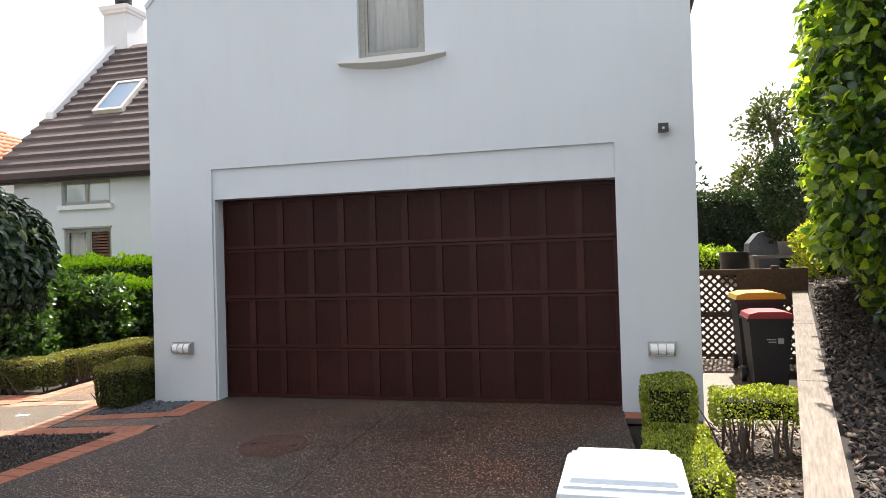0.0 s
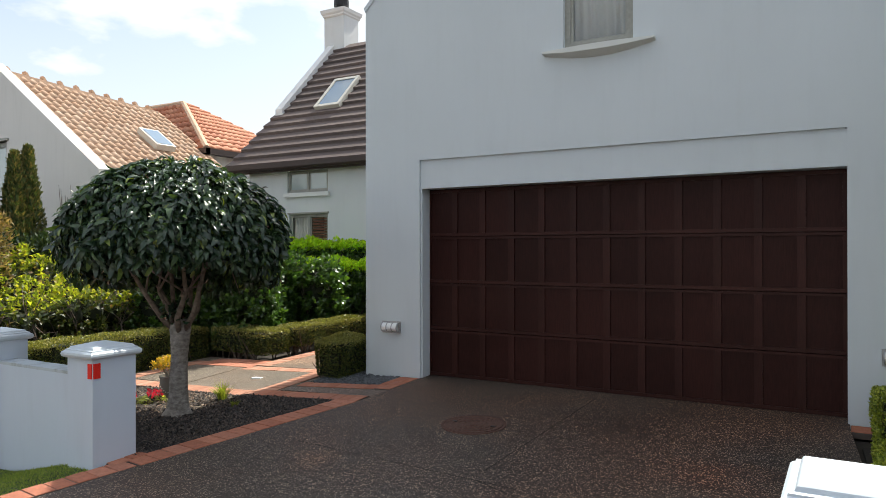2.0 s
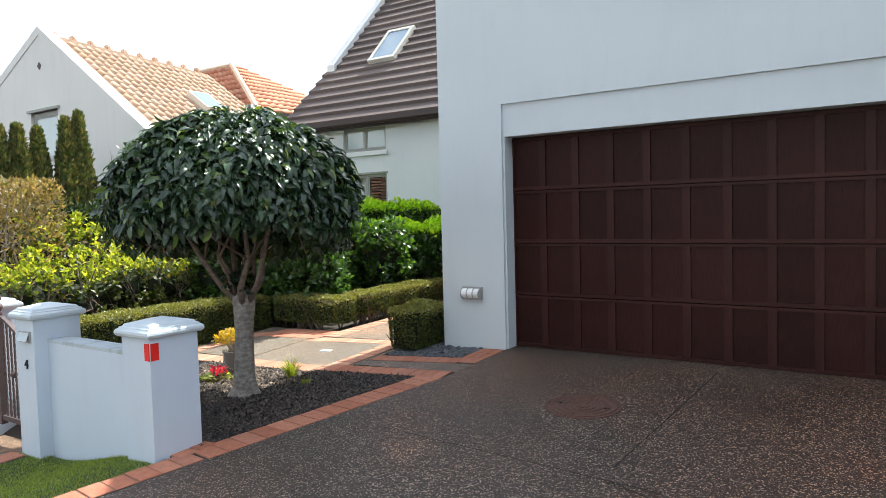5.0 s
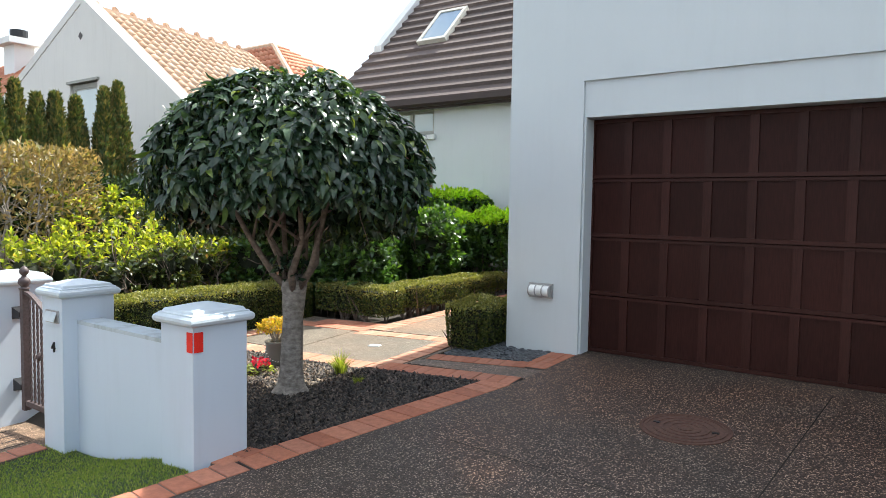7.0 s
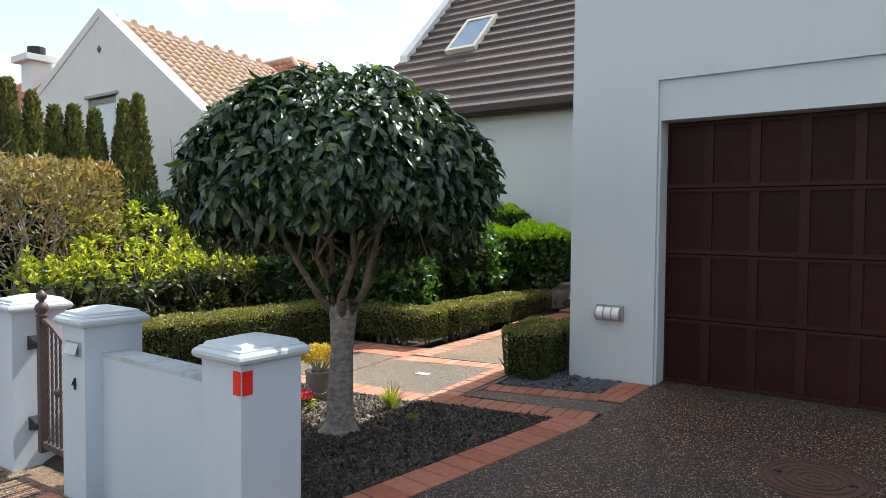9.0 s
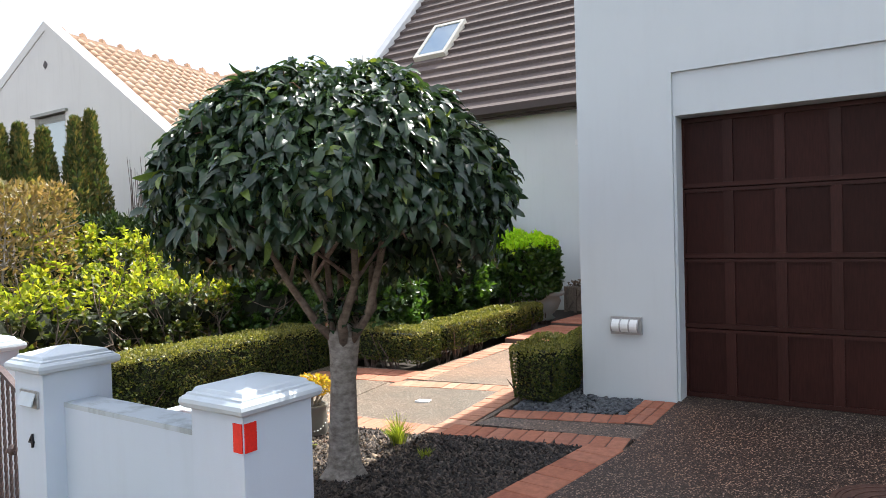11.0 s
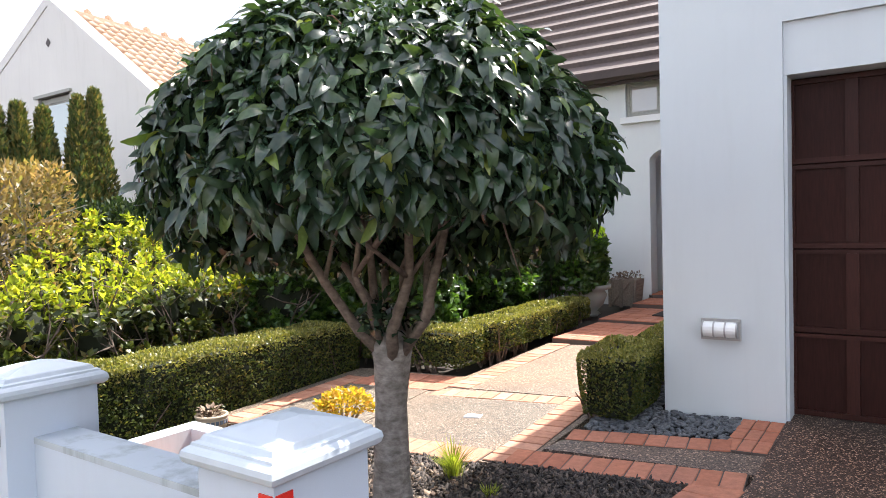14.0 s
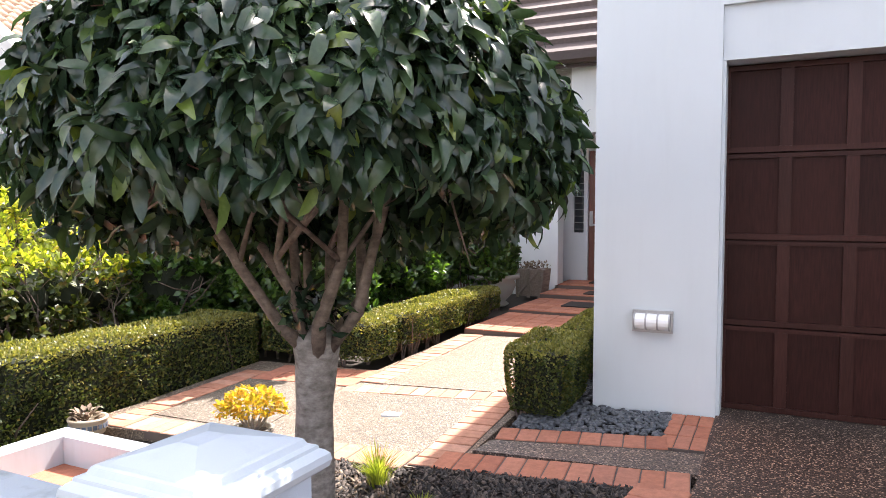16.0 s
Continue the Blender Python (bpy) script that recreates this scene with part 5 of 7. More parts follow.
# ---- street wall, pillars and gate ----
def pillar(name, x, y, base, top, label, reflect=0, hx=0.16, hy=0.185):
    """A rendered pillar with a moulded cap; reflect: the side (1 or -1) of its corner reflectors."""
    p = empty(name, (x, y, base), label, "gate pillar", "pillars of the street wall")
    part("shaft", bbox(x - hx, y - hy, base - 0.25, x + hx, y + hy, top - 0.118), M["wall_paint"], p, "", False, 0.006)
    bm = bmesh.new()
    rows = []
    prof = [(0.001, -0.119), (0.019, -0.117), (0.031, -0.108), (0.036, -0.092), (0.033, -0.076), (0.022, -0.066), (0.014, -0.062), (0.012, -0.054), (-0.004, -0.050), (-0.012, -0.036), (-0.018, -0.032), (-0.032, -0.030), (None, -0.004)]
    for h, dz in prof:
        ax, ay = (hx + h, hy + h) if h is not None else (0.03, 0.045)
        rows.append([bm.verts.new((x + sx * ax, y + sy * ay, top + dz)) for sx, sy in ((-1, -1), (1, -1), (1, 1), (-1, 1))])
    for a, c in zip(rows, rows[1:]):
        for i in range(4):
            j = (i + 1) % 4
            bm.faces.new((a[i], a[j], c[j], c[i]))
    bm.faces.new(rows[0][::-1])
    bm.faces.new(rows[-1])
    part("cap", bm, M["cap_paint"], p, "moulded painted cap")
    if reflect:
        s = reflect
        xa, xb = sorted((x + s * (hx - 0.055), x + s * (hx - 0.004)))
        xc, xd = sorted((x + s * (hx + 0.0005), x + s * (hx + 0.006)))
        for bx in (bbox(xa, y - hy - 0.006, top - 0.265, xb, y - hy - 0.0005, top - 0.15), bbox(xc, y - hy + 0.004, top - 0.265, xd, y - hy + 0.062, top - 0.15)):
            part("reflector", bx, M["red_reflector"], p, "red plastic reflector", False, 0.002)
    return p


PB = pillar("gate_pillar", -0.81, -3.445, -0.17, 0.775, "pale blue-grey rendered pillar with red corner reflectors", 1)
PA = pillar("gate_pillar", -2.335, -3.445, -0.38, 0.80, "pale blue-grey rendered pillar with letter slot and number", 0, 0.147)
PD = pillar("gate_pillar", -3.39, -3.445, -0.42, 0.80, "pale blue-grey rendered pillar beside the gate hinge", 0, 0.147)
PE = pillar("gate_pillar", -5.6, -3.6, -0.45, 0.80, "pale blue-grey rendered pillar further along the street wall")
PC = pillar("gate_pillar", 4.33, -4.30, -0.2, 0.80, "white-capped rendered pillar on the driveway's far side", -1, 0.172, 0.19)

for x0, x1, yf in ((-2.1875, -0.97, -3.525), (-5.44, -3.5375, -3.62)):
    w = empty("street_wall", ((x0 + x1) / 2, yf, -0.4), "low pale blue-grey rendered wall between pillars", "wall", "", "structure")
    part("wall", bbox(x0, yf, -0.7, x1, yf + 0.17, 0.492), M["wall_paint"], w, "", False, 0.006)
    part("coping", bbox(x0 + 0.001, yf - 0.0025, 0.4925, x1 - 0.001, yf + 0.1725, 0.518), M["coping"], w, "grimy weathered wall top", False, 0.006)

slot = empty("letter_slot", (-2.32, -3.63, 0.55), "brushed metal letter slot set in the pillar", "letter slot")
part("frame", bbox(-2.41, -3.642, 0.50, -2.23, -3.6305, 0.59), M["metal"], slot)
part("flap", extrude_poly([(-3.643, 0.58), (-3.668, 0.515), (-3.662, 0.513), (-3.6425, 0.572)], "x", -2.395, -2.245), M["cap_paint"], slot)
num = bpy.data.curves.new("house_number", "FONT")
num.body, num.size, num.extrude, num.align_x = "4", 0.105, 0.005, "CENTER"
num_ob = new("house_number", num)
num_ob.matrix_world = Matrix.Translation((-2.315, -3.637, 0.29)) @ Matrix.Rotation(radians(90), 4, "X")
num.materials.append(M["black_iron"])
tagged(num_ob, "dark metal house number 4 on the pillar", "house number")

gate = empty("gate", (-2.95, -3.5, -0.33), "dark brown wrought iron pedestrian gate with twisted bars, closed", "gate")
GXA, GXB, GYG = -3.08, -2.53, -3.5
b = bbox(GXA - 0.025, GYG - 0.025, -0.3, GXA + 0.025, GYG + 0.025, 0.66)
gp = part("post", b, M["iron"], gate, "", False, 0.004)
part("finial", lathe([(0.034, 0), (0.04, 0.012), (0.022, 0.02), (0.03, 0.03), (0.046, 0.055), (0.04, 0.085), (0.02, 0.1), (0.017, 0.112), (0.034, 0.13), (0.036, 0.155), (0.02, 0.175), (0.008, 0.185), (0.0, 0.19)], 16, (GXA, GYG, 0.66)), M["iron"], gp, "turned ball finial", True)
part("post", bbox(GXB - 0.02, GYG - 0.02, -0.3, GXB + 0.02, GYG + 0.02, 0.5), M["iron"], gate)
b = bmesh.new()
for i in range(8):
    t = i / 7
    x = GXA + 0.026 + (GXB - GXA - 0.05) * t
    z = 0.64 - 0.17 * smooth01(t)
    v = [b.verts.new((x, GYG + dy, z + dz)) for dy, dz in ((-0.018, -0.012), (0.018, -0.012), (0.018, 0.012), (-0.018, 0.012))]
    if i:
        for k in range(4):
            b.faces.new((prev[k], prev[(k + 1) % 4], v[(k + 1) % 4], v[k]))
    else:
        b.faces.new(v)
    prev = v
b.faces.new(prev[::-1])
part("top_rail", b, M["iron"], gate)
part("bottom_rail", bbox(GXA + 0.026, GYG - 0.018, -0.26, GXB - 0.021, GYG + 0.018, -0.22), M["iron"], gate)
for i in range(7):
    t = (i + 1) / 8
    x = GXA + 0.026 + (GXB - GXA - 0.05) * t
    zt = 0.64 - 0.17 * smooth01(t) - 0.013
    bm = bmesh.new()
    rows, n = [], 44
    for k in range(n + 1):
        z = -0.2195 + (zt + 0.2195) * k / n
        a0 = k * 0.55
        rows.append([bm.verts.new((x + 0.010 * math.cos(a0 + q * math.pi / 2), GYG + 0.010 * math.sin(a0 + q * math.pi / 2), z)) for q in range(4)])
    for r, s in zip(rows, rows[1:]):
        for q in range(4):
            bm.faces.new((r[q], r[(q + 1) % 4], s[(q + 1) % 4], s[q]))
    part("twisted_bar", bm, M["iron"], gate)
part("collar", lathe([(0.012, -0.03), (0.026, -0.012), (0.028, 0.0), (0.026, 0.012), (0.012, 0.03)], 10, (-2.84, GYG, 0.16)), M["iron"], gate)
for z in (-0.12, 0.46):
    part("hinge", extrude_poly([(-3.242, z - 0.05), (-3.106, z - 0.02), (-3.106, z + 0.02), (-3.242, z + 0.05)], "y", GYG - 0.03, GYG + 0.03), M["black_iron"], gate, "black pointed strap hinge")

# low white planter wall behind the street wall
ledge = empty("planter_wall", (-2.7, -2.4, -0.1), "low white rendered planter wall around a brick floor", "planter wall")
for a in ((-3.3, -2.14, -2.35, -2.02), (-3.3, -3.2, -3.16, -2.1405)):
    part("wall", bbox(a[0], a[1], -0.25, a[2], a[3], 0.05), M["cap_paint"], ledge, "", False, 0.01)
part("floor", bbox(-3.159, -3.2, -0.22, -2.2, -2.1405, -0.10), M["brick"], ledge, "brick floor with dry leaves")


# ---- hedges and shrubs ----
def gz(x, y, h=0.0):
    return ground_z(x, y) - 0.05 + h


hedge("low_hedge", [((-4.45, -3.2, gz(-4.2, -2.5)), (-3.98, 0.45, 0.375))], 5200, 0.030, 0.019, M["leaf_box"], "low clipped box hedge along the garden path", 21, upper_leaf=M["leaf_box_lit"], twigs=3, group="low box hedges")
hedge("low_hedge", [((-3.975, 0.40, gz(-3.5, 0.5)), (-2.75, 0.85, 0.355))], 5200, 0.030, 0.019, M["leaf_box"], "low clipped box hedge across the path's end", 22, upper_leaf=M["leaf_box_lit"], twigs=8, legs=0.25, group="low box hedges")
hedge("low_hedge", [((-3.10, 0.855, gz(-3, 1.5)), (-2.68, 2.9, 0.38)), ((-3.15, 2.9, 0.0), (-2.72, 3.3, 0.36))], 5200, 0.030, 0.019, M["leaf_box"], "low clipped box hedge beside the porch path, leggy below", 23, upper_leaf=M["leaf_box_lit"], twigs=9, legs=0.3, group="low box hedges")
hedge("box_hedge", [((-1.29, -0.46, gz(-1.0, -0.2)), (-0.83, 0.3, 0.45)), ((-1.22, 0.3, -0.02), (-0.90, 3.9, 0.42))], 6000, 0.026, 0.017, M["leaf_box"], "rounded clipped box hedge against the garage corner", 24, upper_leaf=M["leaf_box_lit"], wave=0.035, twigs=4, legs=0.05, group="low box hedges", soft=0.55, edge=1.6, taper=0.13)
# tall hedges: dark glossy sides, tops coloured as if in full sun
hedge("tall_hedge", [((-3.75, 3.5, 0.0), (-2.76, 4.1, 1.29))], 1500, 0.095, 0.055, M["leaf_glossy"], "bare-legged end of the bright green hedge by the porch", 39, depth=0.08, wave=0.09, legs=0.26, twigs=22, core=0.24, soft=0.55, edge=1.6, upper_leaf=M["leaf_new"], crest=0.11, group="tall hedges")
hedge("tall_hedge", [((-6.8, 3.45, 0.0), (-3.76, 4.1, 1.30))], 1400, 0.095, 0.055, M["leaf_glossy"], "tall hedge with glossy bright green leaves by the house", 25, depth=0.07, wave=0.09, legs=0.34, twigs=14, core=0.2, soft=0.45, edge=1.72, upper_leaf=M["leaf_new"], crest=0.11, group="tall hedges")
hedge("tall_hedge", [((-7.4, 4.5, 0.0), (-4.05, 4.95, 1.68))], 1300, 0.095, 0.055, M["leaf_glossy"], "taller bright green hedge under the house window", 26, depth=0.07, wave=0.09, twigs=3, core=0.2, soft=0.45, edge=1.72, upper_leaf=M["leaf_new"], crest=0.11, group="tall hedges")
def loose_shrub(label, clumps, seed, material, ln, wd, dens=330, group="garden shrubs", upper_leaf=None, inner=0.48):
    """An unclipped shrub: stems from the ground, each carrying a ragged clump of upright leaf tufts."""
    rng = np.random.default_rng(seed)
    c0 = np.mean([c[:3] for c in clumps], 0)
    thing = empty("shrub", (c0[0], c0[1], -0.2), label, "shrub", group)
    ps, os, us, ys = [], [], [], []
    for cx, cy, cz, rx, rz in clumps:
        for _ in range(5):
            b = bmesh.new()
            bx, by = cx + rng.normal(0, 0.2), cy + rng.normal(0, 0.2)
            p = np.array([bx, by, -0.25])
            e = np.array([cx + rng.normal(0, rx * 0.45), cy + rng.normal(0, rx * 0.45), cz + rz * rng.uniform(0.0, 0.7)])
            m1 = p * 0.6 + e * 0.4 + rng.normal(0, 0.06, 3)
            tube(b, [p, m1, e], [0.013, 0.010, 0.005], 6)
            for _ in range(5):
                f = e + rng.normal(0, 0.2, 3)
                s = m1 * rng.uniform(0.2, 0.6) + e * 0.5
                s = m1 + (e - m1) * rng.uniform(0.2, 0.9)
                tube(b, [s, (s + f) / 2 + rng.normal(0, 0.03, 3), f], [0.008, 0.006, 0.003], 5)
            part("stem", b, M["twig"], thing)
        n = int(dens * 4 * rx * (rx + rz) / 8)
        # tufts of several leaves round a shoot tip
        a, t = rng.uniform(0, 6.28, n), np.arccos(rng.uniform(-0.95, 1, n))
        o = np.stack([np.sin(t) * np.cos(a), np.sin(t) * np.sin(a), np.cos(t)], -1)
        lump = 1 + 0.16 * np.sin(3 * a + cx * 7) * np.sin(2.5 * t + cy) + 0.12 * np.sin(8 * a + 5 * t)
        flat = o * np.array([1, 1, 0])
        flat[:, 2] = np.sign(o[:, 2]) * np.abs(o[:, 2]) ** 0.6
        tip = np.array([cx, cy, cz]) + flat * np.array([rx * 1.12, rx * 1.12, rz]) * (lump * rng.uniform(0.6, 1.06, n))[:, None]
        # opaque dark lump added inside the clump in place of inner shade
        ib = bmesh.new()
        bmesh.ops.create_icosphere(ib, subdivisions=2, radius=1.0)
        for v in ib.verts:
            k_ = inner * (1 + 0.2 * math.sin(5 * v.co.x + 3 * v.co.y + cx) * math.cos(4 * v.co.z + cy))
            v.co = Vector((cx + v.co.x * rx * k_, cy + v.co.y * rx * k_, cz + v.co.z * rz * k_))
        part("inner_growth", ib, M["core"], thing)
        k = 8
        shoot = unit(o * 0.6 + np.array([0, 0, 0.8]) + rng.normal(0, 0.3, (n, 3)))
        d = shoot[:, None] * rng.uniform(0.2, 0.9, (n, k, 1)) + rng.normal(0, 0.62, (n, k, 3))
        ps.append((tip[:, None] + shoot[:, None] * rng.uniform(-0.06, 0.03, (n, k, 1)) + 0 * d).reshape(-1, 3))
        os.append(d.reshape(-1, 3))
        # tufts that face upwards take the brighter of the two leaf colours
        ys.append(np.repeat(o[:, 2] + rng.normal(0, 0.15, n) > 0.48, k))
        us.append((np.repeat(shoot[:, None], k, 1) + rng.normal(0, 0.4, (n, k, 3))).reshape(-1, 3))
    p, a, u = np.concatenate(ps), np.concatenate(os), np.concatenate(us)
    young = np.concatenate(ys)
    lens, wids = ln * rng.uniform(0.6, 1.2, len(p)), wd * rng.uniform(0.8, 1.2, len(p))
    for name_, pick, m_ in (("foliage", ~young, material), ("new_growth", young, upper_leaf or material)):
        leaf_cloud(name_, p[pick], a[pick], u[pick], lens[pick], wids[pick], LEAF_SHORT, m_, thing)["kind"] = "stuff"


rs = random.Random(12)
for seed, label, x0, ys, z0, rx, rz, ln in (
        (27, "leggy clipped shrub with yellow-green top leaves behind the low hedge", -5.30, (-0.95, -0.6, -0.25), 0.68, 0.36, 0.27, 0.080),
        (28, "ragged yellow-green shrub near the street wall", -5.45, (-2.5, -2.05, -1.6, -1.1), 0.60, 0.38, 0.30, 0.085),
        (29, "loose yellow-green shrub with twiggy base in the garden", -6.15, (-1.6, -1.0, -0.4, 0.2, 0.8), 0.72, 0.42, 0.36, 0.085),
        (30, "taller yellow-green shrub deeper in the garden", -7.1, (-0.9, -0.3, 0.3, 0.9, 1.5, 2.1), 1.05, 0.5, 0.42, 0.09)):
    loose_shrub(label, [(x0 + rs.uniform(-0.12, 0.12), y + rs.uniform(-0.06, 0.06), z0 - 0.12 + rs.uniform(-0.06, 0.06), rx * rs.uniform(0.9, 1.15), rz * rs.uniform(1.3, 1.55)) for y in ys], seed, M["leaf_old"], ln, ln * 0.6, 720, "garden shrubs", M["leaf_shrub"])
# tall clumps and large 0.70 cores here make the shrub shade the path
loose_shrub("dark broad-leaved shrub in shade behind the tree", [(-4.55, 0.9, 1.0, 0.42, 0.92), (-4.1, 0.9, 1.05, 0.42, 0.95), (-3.62, 0.95, 1.05, 0.42, 0.94), (-5.0, 0.35, 0.62, 0.40, 0.55), (-5.2, 0.85, 0.72, 0.45, 0.62), (-5.7, 1.3, 0.75, 0.45, 0.62), (-4.3, 1.9, 0.9, 0.5, 0.7), (-3.7, 2.5, 0.75, 0.5, 0.58), (-5.0, 1.7, 0.55, 0.5, 0.45), (-4.2, 1.9, 0.5, 0.45, 0.42), (-5.8, 2.4, 0.6, 0.55, 0.45)], 32, M["leaf_glossy"], 0.09, 0.055, 2300, "garden shrubs", None, 0.70)
rng_g = np.random.default_rng(83)
n = 9000
p = np.stack([rng_g.uniform(-8.6, -4.5, n), rng_g.uniform(-3.2, 3.4, n), np.zeros(n)], -1)
p[:, 2] = [ground_z(x, y) - 0.08 for x, y in p[:, :2]]
d = rng_g.normal(0, 0.45, (n, 3)) + np.array([0, 0, 1.0])
gc = leaf_cloud("ground_cover", p, d, rng_g.normal(0, 1, (n, 3)), 0.24 * rng_g.uniform(0.4, 1.2, n), 0.026, LEAF_SHORT, M["leaf_old"], None, 0.3, 2.0)
tagged(gc, "low strappy green undergrowth beneath the garden shrubs", "undergrowth", "", "stuff")
hedge("back_hedge", [((-9.6, -3.6, -0.3), (-8.5, 3.6, 1.75))], 420, 0.10, 0.06, M["leaf_dark"], "dark boundary hedge behind the garden shrubs", 38, depth=0.12, wave=0.1, core=0.25)


def brown_hedge():
    """A tall loose hedge: bare grey stems below, a flat top of bronze leaves."""
    rng = np.random.default_rng(31)
    lo, hi = np.array([-8.4, -5.6, 0.75]), np.array([-6.5, -1.0, 2.05])
    thing = empty("brown_hedge", (-7.4, -3.3, -0.3), "tall loose hedge of bronze leaves on bare grey stems", "hedge")
    for _ in range(46):
        sbm = bmesh.new()
        x, y = rng.uniform(-8.1, -6.55), rng.uniform(-5.4, -1.2)
        p = np.array([x, y, -0.4])
        pts, rad = [p.copy()], [0.024]
        for k in range(4):
            p = p + np.array([rng.normal(0, 0.15), rng.normal(0, 0.15), rng.uniform(0.35, 0.6)])
            pts.append(p.copy()), rad.append(0.021 - 0.004 * k)
        tube(sbm, pts, rad, 6)
        for k in (1, 2, 3, 4):
            for _ in range(3):
                e = pts[k] + np.array([rng.normal(0, 0.3), rng.normal(0, 0.3), rng.uniform(0.1, 0.5)])
                tube(sbm, [pts[k], (pts[k] + e) / 2 + rng.normal(0, 0.04, 3), e], [0.010, 0.007, 0.003], 5)
        part("stem", sbm, M["twig_grey"], thing, "bare grey branching stem")
    n = 12500
    p, o = box_shell(rng, n, lo, hi, 0.2, 0.06)
    keep = rng.random(n) < np.clip((p[:, 2] - 0.5) / 1.1, 0.08, 1)
    p, o = p[keep], o[keep]
    a = o * 0.5 + rng.normal(0, 0.6, p.shape) + np.array([0, 0, 0.5])
    leaf_cloud("foliage", p, a, o + rng.normal(0, 0.4, p.shape), 0.11 * rng.uniform(0.6, 1.2, len(p)), 0.036, LEAF_SHORT, M["leaf_brown"], thing)


brown_hedge()


def conifer(x, y, base, h, r, seed):
    rng = np.random.default_rng(seed)
    thing = empty("conifer", (x, y, base), "slim upright green conifer with browning tips", "tree", "row of conifers")
    b = bmesh.new()
    tube(b, [(x, y, base), (x, y, base + h * 0.9)], [0.06, 0.012], 7)
    part("trunk", b, M["twig"], thing)
    n = 6800
    t = rng.random(n) ** 0.8
    ang_ = rng.uniform(0, 2 * np.pi, n)
    lob = 1 + 0.18 * np.sin(ang_ * 3 + seed) * np.cos(t * 9 + seed) + 0.1 * np.sin(t * 31 + ang_ * 2)
    rad = r * lob * np.clip(1 - t, 0, 1) ** 0.85 * (0.75 + 0.25 * np.sin(np.clip(t * 3.0, 0, 1.57))) * rng.uniform(0.62, 1.0, n) + 0.02
    p = np.stack([x + rad * np.cos(ang_), y + rad * np.sin(ang_), base + 0.1 + t * (h - 0.1)], -1)
    o = np.stack([np.cos(ang_), np.sin(ang_), 0 * ang_], -1)
    a = o * 0.5 + np.array([0, 0, 1.0]) + rng.normal(0, 0.3, p.shape)
    tri_leaves("foliage", p, a, o + rng.normal(0, 0.4, p.shape), 0.11 * rng.uniform(0.6, 1.3, n), 0.046, M["leaf_conifer"], thing)


for k, (x, y, top, r) in enumerate([(-10.4, -2.9, 3.55, 0.42), (-10.4, -2.35, 3.4, 0.4), (-10.4, -1.8, 3.5, 0.42), (-10.4, -1.35, 3.45, 0.4), (-10.4, -0.92, 3.6, 0.44), (-10.4, -0.55, 3.43, 0.40), (-10.4, -0.2, 3.25, 0.40), (-10.35, 0.1, 3.3, 0.40), (-10.4, 0.49, 3.28, 0.36), (-10.3, 0.98, 3.5, 0.40), (-10.3, 1.24, 3.65, 0.38)]):
    conifer(x, y, -0.4, top + 0.35, r * 1.5, 40 + k)


def bare_shrub(x, y, base, h, seed):
    """A thin purplish twiggy shrub before the neighbour's wall."""
    rng = np.random.default_rng(seed)
    thing = empty("bare_shrub", (x, y, base), "thin twiggy leafless shrub with reddish buds", "shrub")
    b = bmesh.new()
    for _ in range(44):
        e = np.array([x + rng.normal(0, 0.16), y + rng.normal(0, 0.16), base + h * rng.uniform(0.7, 1.0)])
        tube(b, [(x, y, base), (np.array([x, y, base]) + e) / 2 + rng.normal(0, 0.05, 3), e], [0.014, 0.01, 0.004], 5)
    part("stems", b, M["twig"], thing)


bare_shrub(-9.6, 1.75, -0.4, 3.25, 61)
bare_shrub(-9.5, 2.0, -0.4, 2.9, 62)


